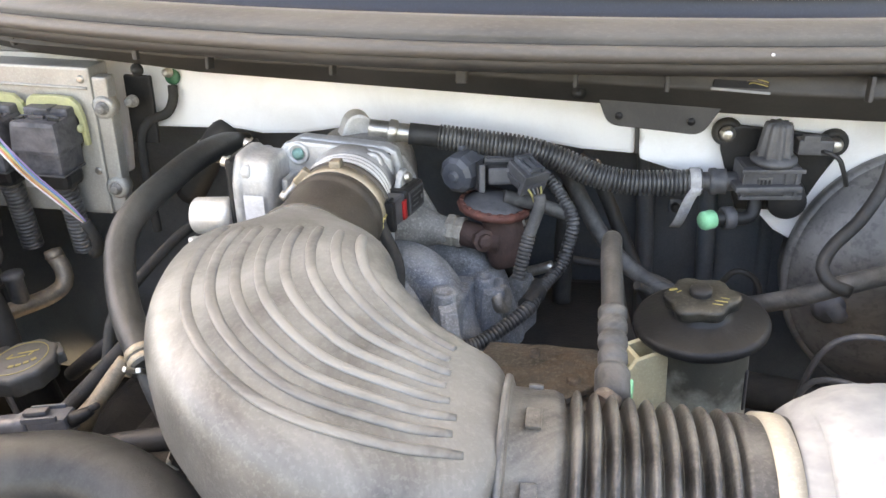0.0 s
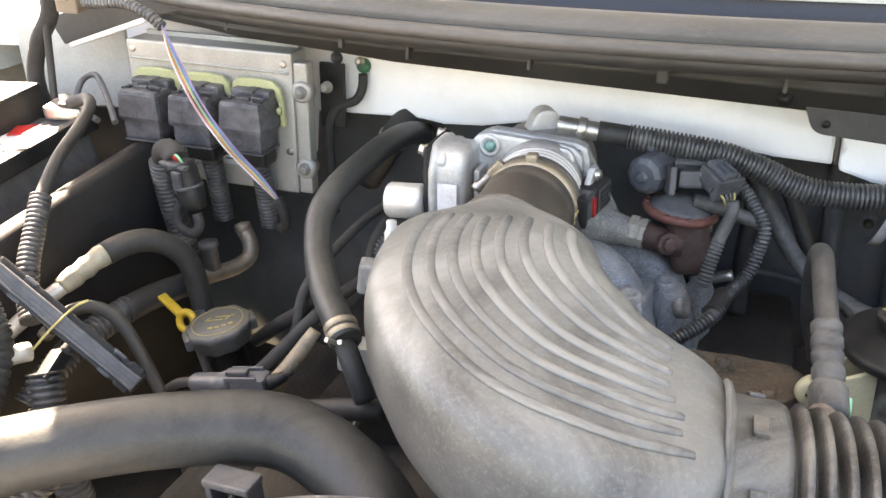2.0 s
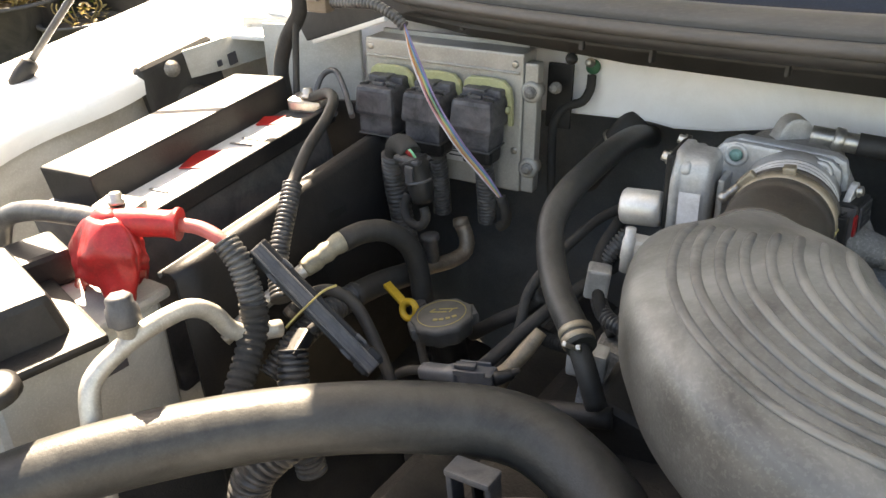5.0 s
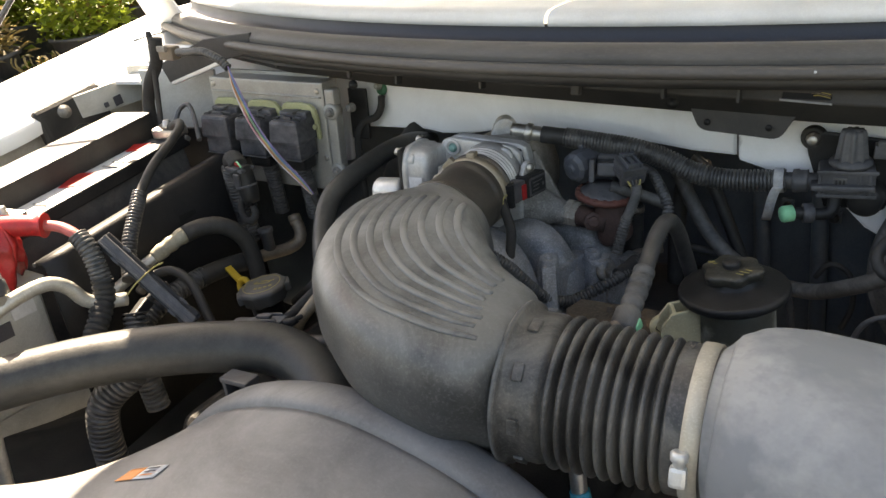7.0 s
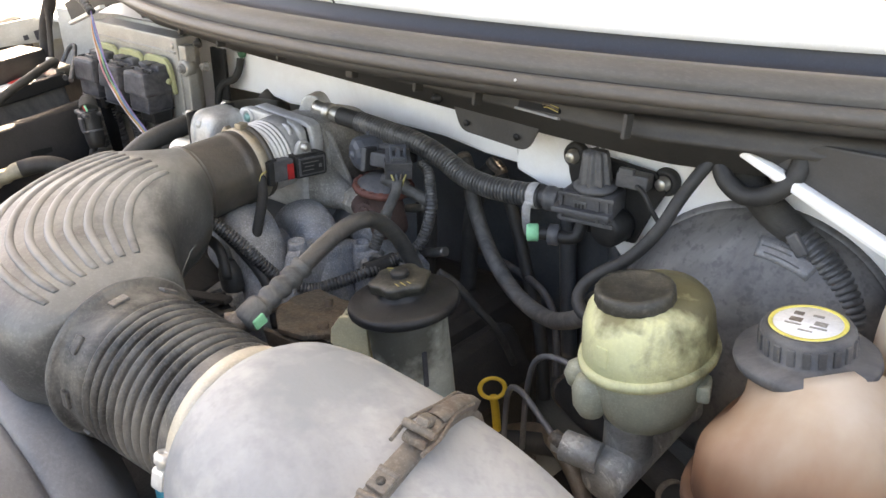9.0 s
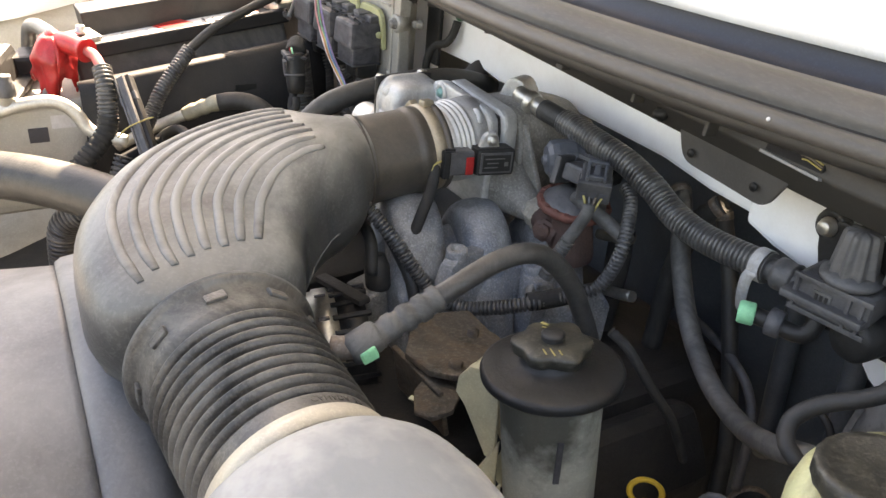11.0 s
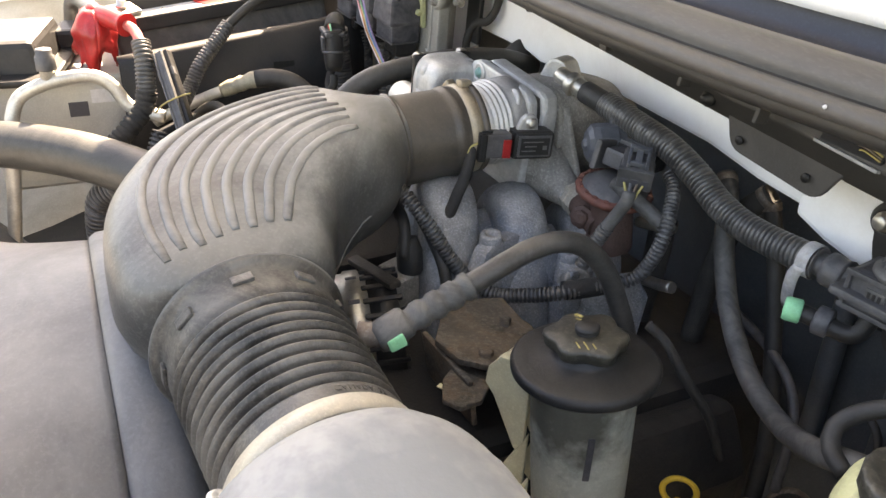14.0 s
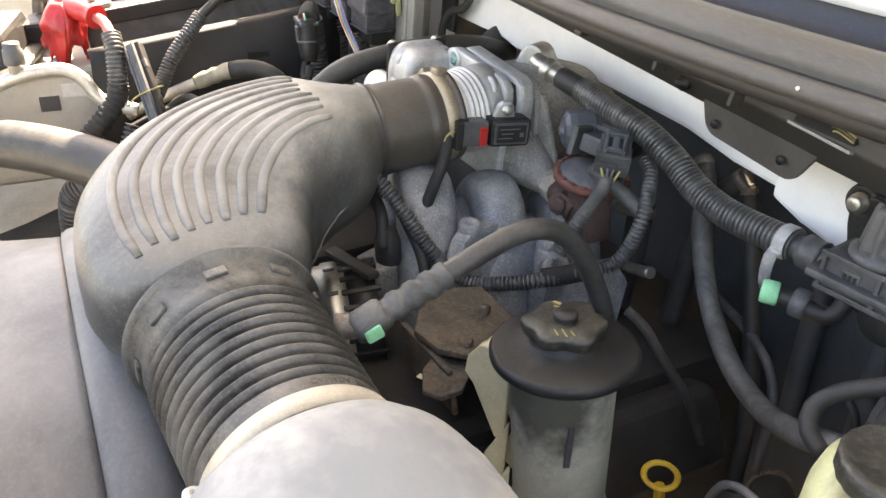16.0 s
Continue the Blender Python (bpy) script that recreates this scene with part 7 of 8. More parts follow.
# Air conditioning lines.
ac = thing("refrigerant_line", "aluminium refrigerant pipe with a charging port, bent over the box", "refrigerant pipe", (-0.595, 0.27, 1.1))
part("pipe", sweep([(-0.580, 0.185, 0.93), (-0.588, 0.200, 1.02), (-0.592, 0.208, 1.075), (-0.597, 0.214, 1.110), (-0.602, 0.226, 1.137), (-0.598, 0.255, 1.153), (-0.592, 0.290, 1.161), (-0.588, 0.315, 1.160), (-0.584, 0.332, 1.147), (-0.580, 0.343, 1.127), (-0.574, 0.360, 1.117), (-0.566, 0.385, 1.11)], 0.0082, 18, step=0.006), M_TUBEALU, ac)
part("port", lathe([(0.0085, 0), (0.0085, 0.018), (0.0095, 0.019)], pose(-0.598, 0.262, 1.153), 18), M_TUBEALU, ac)
part("port_cap", lathe([(0.0125, 0.017), (0.013, 0.019), (0.0125, 0.032), (0.0105, 0.034), (0.0105, 0.040), (0.009, 0.042), (0, 0.042)], pose(-0.598, 0.262, 1.153), 6), M_DARKGREY, ac, "dark hexagonal port cap")
ac2 = thing("refrigerant_line", "refrigerant line with a crimped white fitting and rubber hose", "refrigerant pipe", (-0.6, 0.5, 1.1))
part("pipe", sweep([(-0.645, 0.380, 1.080), (-0.632, 0.410, 1.098), (-0.616, 0.450, 1.118), (-0.605, 0.475, 1.129)], 0.0075, 16), M_TUBEALU, ac2)
part("crimp", sweep([(-0.610, 0.466, 1.125, 0.0089), (-0.604, 0.478, 1.131, 0.0106), (-0.602, 0.482, 1.133, 0.0092), (-0.599, 0.490, 1.136, 0.0109), (-0.597, 0.495, 1.138, 0.0093), (-0.594, 0.503, 1.141, 0.0112), (-0.591, 0.510, 1.143, 0.0106)], sides=20, step=0.003), mat("dirty_white_crimp", (0.29, 0.265, 0.20), 0.5, metal=0.2, var=0.3, scale=60), ac2, "dirty white crimp fitting")
part("hose", sweep([(-0.592, 0.508, 1.142), (-0.584, 0.528, 1.145), (-0.572, 0.552, 1.140), (-0.560, 0.572, 1.120), (-0.554, 0.58, 1.09), (-0.552, 0.58, 1.04)], 0.0118, 20), M_RUBBER, ac2)
pipe3 = thing("heater_pipe", "dirty brown metal heater pipe with a capped elbow", "coolant pipe", (-0.57, 0.62, 1.05))
part("hose", sweep([(-0.596, 0.515, 1.074), (-0.590, 0.555, 1.073), (-0.580, 0.598, 1.068)], 0.0135, 18), M_RUBBER, pipe3)
part("conduit", sweep([(-0.612, 0.400, 1.035), (-0.606, 0.430, 1.056), (-0.601, 0.470, 1.070), (-0.596, 0.525, 1.074)], 0.0128, 18, ribs=(0.0055, 0.0026)), M_LOOM, pipe3)
part("pipe", sweep([(-0.582, 0.595, 1.068), (-0.572, 0.625, 1.066), (-0.560, 0.655, 1.064), (-0.553, 0.674, 1.070), (-0.556, 0.682, 1.085), (-0.563, 0.684, 1.098)], 0.0092, 16), M_BROWNTUBE, pipe3)
part("valve", lathe([(0.007, 0), (0.009, 0.002), (0.009, 0.026), (0.011, 0.028), (0.011, 0.034), (0, 0.035)], pose(-0.570, 0.628, 1.072), 18), M_DARKGREY, pipe3)
part("cap", lathe([(0.008, 0), (0.010, 0.002), (0.009, 0.010), (0, 0.012)], along((-0.563, 0.684, 1.096), (-0.2, 0.1, 1)), 16), M_BROWNTUBE, pipe3)
hose("thin black vacuum hose arching over the looms", [(-0.60, 0.425, 1.095), (-0.585, 0.440, 1.112), (-0.562, 0.452, 1.118), (-0.535, 0.455, 1.105), (-0.505, 0.445, 1.070), (-0.478, 0.432, 1.030), (-0.465, 0.425, 0.98), (-0.46, 0.42, 0.92)], 0.0060)
loom("corrugated black conduit dropping behind the oil filler", [(-0.545, 0.560, 1.055), (-0.540, 0.562, 1.03), (-0.538, 0.565, 1.0), (-0.537, 0.57, 0.95)], 0.0088, 0.0048, 0.0020)


box = thing("washer_tank", "aged white plastic tank below the fuse box", "fluid tank", (-0.73, 0.26, 0.95))
part("body", block((0.15, 0.17, 0.15), pose(-0.763, 0.268, 1.062, 0, 3, 0), 0.014, 3), M_WHITEBOX, box)
part("ledge", block((0.165, 0.185, 0.012), pose(-0.763, 0.268, 1.136, 3, 4, 0), 0.005), M_WHITEBOX, box)
part("slot", block((0.002, 0.024, 0.020), pose(-0.6850, 0.290, 1.094, 0, 3, 0), 0.0005), M_INK, box)
part("label", block((0.0012, 0.030, 0.018), pose(-0.6845, 0.322, 1.110, 0, 3, 0), 0), M_LABEL, box, "faded grey paper label")
fuse = thing("fuse_box", "black plastic fuse box lid bleached by the sun", "fuse box", (-0.76, 0.24, 1.14))
part("lid", block((0.15, 0.10, 0.046), pose(-0.752, 0.225, 1.166, 3, 4, -14), 0.008, taper=0.86), M_BLACK, fuse)
part("base", block((0.185, 0.135, 0.010), pose(-0.745, 0.225, 1.146, 3, 4, -14), 0.004), M_BLACK, fuse)
part("step", block((0.060, 0.05, 0.036), pose(-0.80, 0.305, 1.165, 3, 4, -14), 0.006), M_BLACK, fuse)
part("latch", lathe([(0.022, 0), (0.024, 0.002), (0.023, 0.010), (0.018, 0.012), (0, 0.012)], pose(-0.645, 0.170, 1.142, 3, 4, 0), 24), M_BLACK, fuse)

plug2 = thing("wire_plug", "dark grey round plug with red wires on a bent loom", "connector", (-0.562, 0.612, 1.15))
part("shell", loft([(-0.556, 0.604, 1.156, 0.011, 0.010, 2.2), (-0.558, 0.605, 1.170, 0.0135, 0.0125, 2.4), (-0.562, 0.606, 1.190, 0.0135, 0.0125, 2.6), (-0.565, 0.606, 1.198, 0.0155, 0.0135, 2.8), (-0.567, 0.606, 1.204, 0.0155, 0.0135, 2.8)], 28, up_hint=(0, 1, 0)), M_BLACK, plug2)
part("rim", block((0.033, 0.026, 0.006), pose(-0.567, 0.606, 1.2045, 0, 8, 0), 0.003), M_DARKGREY, plug2)
part("ring", lathe([(0.0135, 0), (0.0150, 0.0005), (0.0150, 0.003), (0.0135, 0.0035)], along((-0.560, 0.6055, 1.178), (-0.16, 0.02, 1)), 24, caps=False), M_DARKGREY, plug2)
part("latch", block((0.010, 0.004, 0.020), pose(-0.562, 0.592, 1.190, 6, 8, 0), 0.001), M_DARKGREY, plug2)
part("boot", sweep([(-0.572, 0.610, 1.206, 0.013), (-0.584, 0.616, 1.214, 0.012), (-0.602, 0.624, 1.210, 0.011), (-0.612, 0.630, 1.195, 0.010)], sides=16), M_TAPE, plug2)
part("loom", sweep([(-0.611, 0.629, 1.198), (-0.616, 0.633, 1.175), (-0.616, 0.636, 1.14), (-0.612, 0.64, 1.08)], 0.0125, 16, ribs=(0.0052, 0.0024)), M_LOOM, plug2)
for k in range(3):
    part("wire", sweep([(-0.582 + 0.004 * k, 0.606, 1.211), (-0.574 + 0.004 * k, 0.603, 1.214), (-0.566 + 0.003 * k, 0.603, 1.206)], 0.0014, 6), M_RED if k < 2 else M_GREEN, plug2)
part("tail", sweep([(-0.556, 0.604, 1.150), (-0.553, 0.602, 1.138), (-0.562, 0.600, 1.128), (-0.580, 0.604, 1.132), (-0.588, 0.610, 1.145), (-0.584, 0.616, 1.158)], 0.0052, 12), M_TAPE, plug2)

# ---- oil filler, dipstick, heater hose, sensor, radiator hose support ----
filler = thing("oil_filler_cap", "worn grey oil filler cap with a faded yellow oil can sign", "oil cap", (-0.487, 0.527, 1.0))
OC = pose(-0.487, 0.527, 1.060, 4, -4, 12)
part("cap", lathe([(0.026, -0.010), (0.029, -0.007), (0.030, 0.004), (0.0315, 0.006), (0.0315, 0.011), (0.0295, 0.013), (0, 0.0135)], OC, 44, lobes=9, depth=0.0012), M_OILCAP, filler)
part("neck", lathe([(0.019, -0.10), (0.019, -0.013), (0.025, -0.009)], OC, 28), M_BLACK, filler)
for d in (35, 215):
    part("lug", block((0.012, 0.022, 0.013), OC @ Matrix.Rotation(radians(d), 4, "Z") @ Matrix.Translation((0.0295, 0, 0.003)), 0.003), M_OILCAP, filler)
part("print_ring", lathe([(0.0245, 0.0136), (0.0245, 0.0140), (0.0254, 0.0140), (0.0254, 0.0136)], OC, 44, caps=False), M_GOLD, filler)
for x0, y0, w, d, ang in ((-0.004, 0.002, 0.017, 0.0016, 8), (0.001, 0.0085, 0.013, 0.0016, 8), (-0.0115, 0.004, 0.007, 0.0014, 60), (0.008, 0.006, 0.006, 0.0014, 70), (0.010, 0.010, 0.007, 0.0014, 20), (0.010, -0.008, 0.0045, 0.0036, 25), (0.004, -0.011, 0.0045, 0.0036, 15), (-0.002, -0.0125, 0.0045, 0.0036, 5), (0.0155, -0.004, 0.0045, 0.0036, 40)):
    part("print", block((w, d, 0.0006), OC @ pose(x0, y0, 0.0138, 0, 0, ang), 0), M_GOLD, filler)
stick = thing("dipstick", "yellow plastic oil dipstick ring and tag", "dipstick", (-0.54, 0.545, 1.04))
ring = [(-0.543 + 0.009 * math.cos(a), 0.543 + 0.003 * math.sin(a), 1.056 + 0.009 * math.sin(a)) for a in (2 * math.pi * k / 14 for k in range(15))]
part("handle", sweep(ring, 0.0038, 10, step=0.004, caps=False), M_YELLOW, stick)
part("tag", block((0.036, 0.010, 0.004), pose(-0.563, 0.549, 1.067, 0, 32, -10), 0.001), M_YELLOW, stick)
part("tube", sweep([(-0.541, 0.544, 1.050), (-0.536, 0.546, 1.02), (-0.53, 0.55, 0.95)], 0.005, 10), M_DARKGREY, stick)
hh = thing("heater_hose", "thick black rubber heater hose bent in an S", "coolant hose", (-0.36, 0.55, 1.12))
part("tube", sweep([(-0.375, 0.800, 1.190), (-0.374, 0.755, 1.203), (-0.374, 0.700, 1.207), (-0.377, 0.640, 1.201), (-0.381, 0.595, 1.191), (-0.381, 0.566, 1.176), (-0.369, 0.537, 1.155), (-0.347, 0.506, 1.137), (-0.321, 0.479, 1.124), (-0.306, 0.464, 1.116)], 0.0128, 22, step=0.008), M_RADHOSE, hh)
part("lower", sweep([(-0.312, 0.468, 1.118), (-0.300, 0.458, 1.100), (-0.290, 0.455, 1.07)], 0.0090, 18), M_RUBBER, hh)
for d in (0.0, 0.0085):
    part("clamp", lathe([(0.0130, 0), (0.0140, 0.0005), (0.0142, 0.003), (0.0140, 0.0055), (0.0130, 0.006)], along(V(-0.3135, 0.4715, 1.1195) - V(0.45, -0.5, -0.35).normalized() * d, (0.45, -0.5, -0.35)), 28, caps=False), M_TANBAND, hh, "dusty steel clamp band")
for s in (-1, 1):
    part("clamp_ear", block((0.004, 0.004, 0.016), along((-0.306 + 0.004 * s, 0.450, 1.124), (0.2 * s, -0.6, 0.5)), 0.001), M_STEEL, hh)
sensor = thing("temperature_sensor", "tan plastic sensor in a dirty fitting with a tied wire", "sensor", (-0.385, 0.51, 1.04))
part("body", sweep([(-0.372, 0.520, 1.085, 0.006), (-0.380, 0.508, 1.072, 0.0075), (-0.392, 0.492, 1.055, 0.0075), (-0.397, 0.486, 1.048, 0.0095), (-0.401, 0.480, 1.040, 0.0095)], sides=14, step=0.004), M_SENSORTAN, sensor)
part("wire", sweep([(-0.400, 0.482, 1.044), (-0.392, 0.462, 1.050), (-0.386, 0.455, 1.04), (-0.395, 0.46, 1.028)], 0.0018, 8), M_DARKGREY, sensor)
gcon = thing("wire_plug", "grey two-piece wire plug lying on the loom", "connector", (-0.43, 0.46, 1.05))
GC = frame_of((-0.417, 0.454, 1.063), (1, 0.18, 0.06))
part("male", loft([tuple(GC @ V(x, 0, 0)) + (w, h, 3.0) for x, w, h in ((-0.042, 0.0065, 0.0055), (-0.038, 0.0085, 0.0070), (-0.016, 0.0085, 0.0072), (-0.012, 0.0100, 0.0085), (-0.002, 0.0100, 0.0085))], 24), M_BLUEGREY, gcon)
female = part("female", block((0.034, 0.019, 0.015), GC @ Matrix.Translation((0.014, 0, 0)), 0.003), M_BLUEGREY, gcon)
for s in (-1, 1):
    part("rail", block((0.030, 0.0025, 0.005), GC @ Matrix.Translation((0.010, 0.0085 * s, 0.0080)), 0.0007), M_BLUEGREY, female)
part("latch", block((0.020, 0.007, 0.004), GC @ Matrix.Translation((0.004, 0, 0.0105)), 0.001), M_DARKGREY, female)
part("seal", block((0.003, 0.017, 0.014), GC @ Matrix.Translation((-0.0035, 0, 0)), 0.001), M_BLACK, gcon)
part("tail_boot", sweep([tuple(GC @ V(0.030, 0, 0)) + (0.007,), tuple(GC @ V(0.040, 0.003, 0.002)) + (0.0055,), tuple(GC @ V(0.046, 0.006, 0.004)) + (0.004,)], sides=14), M_BLACK, gcon)
part("lead", sweep([GC @ V(-0.04, 0, 0), GC @ V(-0.06, 0.002, -0.004), GC @ V(-0.085, 0.0, -0.02)], 0.0045, 10), M_TAPE, gcon)
part("lead", sweep([GC @ V(0.03, 0, 0), GC @ V(0.05, 0.008, 0.006), (-0.386, 0.475, 1.062)], 0.003, 8), M_TAPE, gcon)
for lab, pts, r in (("taped black cable rising to the throttle", [(-0.44, 0.47, 1.03), (-0.41, 0.51, 1.06), (-0.38, 0.55, 1.09), (-0.35, 0.60, 1.11), (-0.32, 0.64, 1.13)], 0.0065),
                    ("black cable crossing by the oil filler", [(-0.49, 0.58, 1.02), (-0.45, 0.575, 1.05), (-0.415, 0.565, 1.075), (-0.39, 0.56, 1.10)], 0.0075),
                    ("thin black cable behind the heater hose", [(-0.42, 0.52, 1.03), (-0.405, 0.535, 1.07), (-0.40, 0.56, 1.11), (-0.37, 0.62, 1.15), (-0.345, 0.65, 1.165)], 0.005),
                    ("black cable below the throttle motor", [(-0.34, 0.655, 1.16), (-0.345, 0.625, 1.15), (-0.350, 0.60, 1.13), (-0.335, 0.565, 1.10), (-0.315, 0.55, 1.08)], 0.006)):
    hose(lab, pts, r, M_TAPE, "cable", "cable", 12)
loom("corrugated loom running behind the heater hose", [(-0.41, 0.56, 1.060), (-0.385, 0.555, 1.055), (-0.36, 0.545, 1.06), (-0.335, 0.54, 1.065), (-0.31, 0.54, 1.065)], 0.0070, material=M_TAPE)
loom("corrugated loom curling down by the throttle motor", [(-0.33, 0.62, 1.15), (-0.345, 0.60, 1.125), (-0.34, 0.575, 1.10), (-0.32, 0.555, 1.09), (-0.29, 0.545, 1.09)], 0.0072)
hose("black rubber hose lying under the elbow", [(-0.42, 0.435, 1.03), (-0.38, 0.442, 1.045), (-0.33, 0.455, 1.052), (-0.28, 0.465, 1.055)], 0.0095)
cam_cover = thing("cylinder_head", "grey cast aluminium head casting beside the heater hose", "engine casting", (-0.31, 0.5, 1.0))
part("casting", block((0.075, 0.13, 0.09), pose(-0.285, 0.530, 1.015, 0, 24, 6), 0.012, 3), M_ENGINE, cam_cover)
part("bracket", block((0.034, 0.018, 0.030), pose(-0.314, 0.492, 1.086, 10, 8, 12), 0.004), M_ALU, cam_cover, "bright cast bracket")
part("ledge", block((0.055, 0.045, 0.030), pose(-0.296, 0.488, 1.010, 8, 14, 12), 0.008, 3), M_CRUST, cam_cover, "pale corroded casting")
part("web", block((0.020, 0.020, 0.055), pose(-0.316, 0.503, 1.055, 0, 10, 12), 0.005), M_CAST, cam_cover)
part("pad", block((0.022, 0.022, 0.030), pose(-0.343, 0.580, 1.115, 0, 10, 20), 0.003), M_ALU, cam_cover)
part("bracket", block((0.026, 0.018, 0.024), pose(-0.296, 0.555, 1.166, 0, 8, 12), 0.004), M_ALU, cam_cover)
part("stud", lathe([(0.006, -0.03), (0.006, 0), (0.0045, 0.001), (0.0045, 0.01), (0, 0.01)], pose(-0.300, 0.548, 1.178, 0, 6, 0), 14), M_ALU, cam_cover)
part("boss", lathe([(0.016, -0.02), (0.014, 0.02), (0.012, 0.022), (0.006, 0.022), (0.006, 0.016), (0, 0.016)], pose(-0.305, 0.575, 1.085, 0, 10, 0), 20), M_CASTDARK, cam_cover)
part("boss", block((0.03, 0.03, 0.04), pose(-0.318, 0.545, 1.055, 0, 20, 10), 0.005), M_CASTDARK, cam_cover)
part("boss", block((0.045, 0.06, 0.05), pose(-0.285, 0.425, 0.985, 0, 24, 6), 0.008), M_ENGINE, cam_cover)
hook = thing("hose_support", "black plastic U-shaped radiator hose support", "bracket", (-0.331, 0.335, 1.0))
for s in (-1, 1):
    part("leg", block((0.005, 0.016, 0.085), pose(-0.331 + 0.0165 * s, 0.334, 1.034), 0.0015), M_DARKGREY, hook)
part("bridge", block((0.038, 0.020, 0.006), pose(-0.331, 0.334, 1.077), 0.002), M_DARKGREY, hook)
part("web", block((0.003, 0.012, 0.05), pose(-0.331, 0.338, 1.05), 0.001), M_BLACK, hook)
loom("large corrugated black conduit below the radiator hose", [(-0.500, 0.325, 1.055), (-0.525, 0.300, 1.03), (-0.536, 0.292, 1.00), (-0.54, 0.29, 0.95), (-0.54, 0.29, 0.88)], 0.0165, 0.0065, 0.004)
stk = thing("sticker", "orange and white warning sticker with faded print", "sticker", (-0.27, 0.18, 1.09))


def on_shroud(x, y, lift=0.0012):
    return shroud_face(y, x) + V(0, 0, lift)


part("orange_half", grid(lin(-0.297, -0.281, 6), lin(0.170, 0.187, 6), lambda x, y: on_shroud(x, y + 0.35 * (x + 0.28)), 0.0004), M_ORANGE, stk)
part("white_half", grid(lin(-0.281, -0.262, 6), lin(0.170, 0.187, 6), lambda x, y: on_shroud(x, y + 0.35 * (x + 0.28)), 0.0004), M_LABEL, stk)
for k in range(3):
    part("print", grid(lin(-0.277, -0.266, 3), [0.173 + 0.0045 * k, 0.1748 + 0.0045 * k], lambda x, y: on_shroud(x, y + 0.35 * (x + 0.28), 0.0022)), M_INK if k else M_ORANGE, stk)
# ---- driver side prints ----
part("label", lathe([(0.0275, 0.0264), (0.0275, 0.0268), (0, 0.0269)], DC, 40), M_LABEL, dcap, "white warning label with a yellow ring")
part("label_ring", lathe([(0.0245, 0.0268), (0.0248, 0.0273), (0.0276, 0.0273), (0.0278, 0.0268)], DC, 44, caps=False), M_LABELYEL, dcap)
for x0, y0, w, d, mt in ((-0.010, 0.011, 0.007, 0.005, M_STRAP), (0.004, 0.012, 0.008, 0.003, M_CASTDARK), (-0.009, 0.001, 0.009, 0.006, M_STRAP), (0.009, 0.001, 0.009, 0.006, M_CASTDARK), (-0.009, -0.006, 0.012, 0.002, M_CASTDARK), (0.009, -0.006, 0.012, 0.002, M_CASTDARK), (0.002, -0.013, 0.010, 0.0016, M_CASTDARK)):
    part("print", block((w, d, 0.0005), DC @ pose(x0, y0, 0.02705, 0, 0, 0), 0), mt, dcap)
for k in range(20):
    a = 2 * math.pi * k / 20
    part("grip", block((0.003, 0.006, 0.013), DC @ Matrix.Rotation(a, 4, "Z") @ Matrix.Translation((0.0335, 0, 0.0145)), 0.001), M_DARKGREY, dcap)
part("tank_label", block((0.002, 0.030, 0.026), pose(0.4935, 0.60, 1.10, 0, -6, 0), 0), M_LABEL, bottle)
part("ball_bulge", lathe([(0, -0.0125), (0.0055, -0.0112), (0.0100, -0.0075), (0.0125, 0), (0.0100, 0.0075), (0.0055, 0.0112), (0, 0.0125)], pose(0.257, 0.582, 1.103), 24), M_BRAKELOW, brake)
part("ball_bulge", lathe([(0, -0.020), (0.009, -0.017), (0.0135, -0.009), (0.0145, 0.004), (0.0115, 0.013), (0, 0.018)], pose(0.274, 0.570, 1.098), 24), M_BRAKELOW, brake)
part("level_tab", block((0.010, 0.002, 0.016), pose(0.292, 0.5525, 1.143, 0, -3, -12), 0.001), M_BRAKE, brake)
part("side_plug", block((0.010, 0.020, 0.014), pose(0.342, 0.610, 1.108, 0, 0, 20), 0.003), M_BRAKELOW, brake)


def on_booster(r, a):
    """A place on the sloping shoulder of the drum, a counted in the upright plane."""
    d = BO.to_3x3().inverted() @ V(math.cos(a), 0, math.sin(a))
    d = V(d.x, d.y, 0).normalized()
    return BO @ V(r * d.x, r * d.y, 0.0790 - (r - 0.10) * 0.667)


part("label", grid(lin(0.101, 0.118, 4), lin(radians(88), radians(60), 12), on_booster, 0.0006), M_SILVER, booster, "scuffed silver label along the rim")
for r, a0, a1 in ((0.105, 66, 84), (0.110, 72, 86), (0.114, 64, 78)):
    part("print", grid([r, r + 0.0012], lin(radians(a0), radians(a1), 8), lambda q, a: on_booster(q, a) + V(0, -0.0011, 0.0006), 0.0002), M_FAINTPRINT, booster)
part("check_valve", lathe([(0.018, 0), (0.020, 0.004), (0.014, 0.010), (0.008, 0.012), (0.008, 0.03), (0, 0.03)], BO @ pose(-0.10, -0.02, 0.070), 24), M_BLUEGREY, booster)

# ---- fender details, prop rod and the yard beyond ----
tower = thing("strut_mount", "black rubber-covered strut mount with a steel bolt", "strut mount", (-0.95, 0.63, 1.2))
part("cover", block((0.02, 0.13, 0.085), pose(-0.972, 0.640, 1.262, 10, 0, 0), 0.012, 3), M_RUBBER, tower)
part("washer", lathe([(0.011, 0), (0.011, 0.003), (0.0065, 0.004), (0.0065, 0.008), (0, 0.0085)], along((-0.961, 0.619, 1.283), (1, -0.2, 0.1)), 24), M_CASTDARK, tower)
part("lobe", lathe([(0.03, 0), (0.032, 0.004), (0.026, 0.010), (0, 0.012)], along((-0.965, 0.645, 1.225), (1, 0, 0)), 28), M_RUBBER, tower)
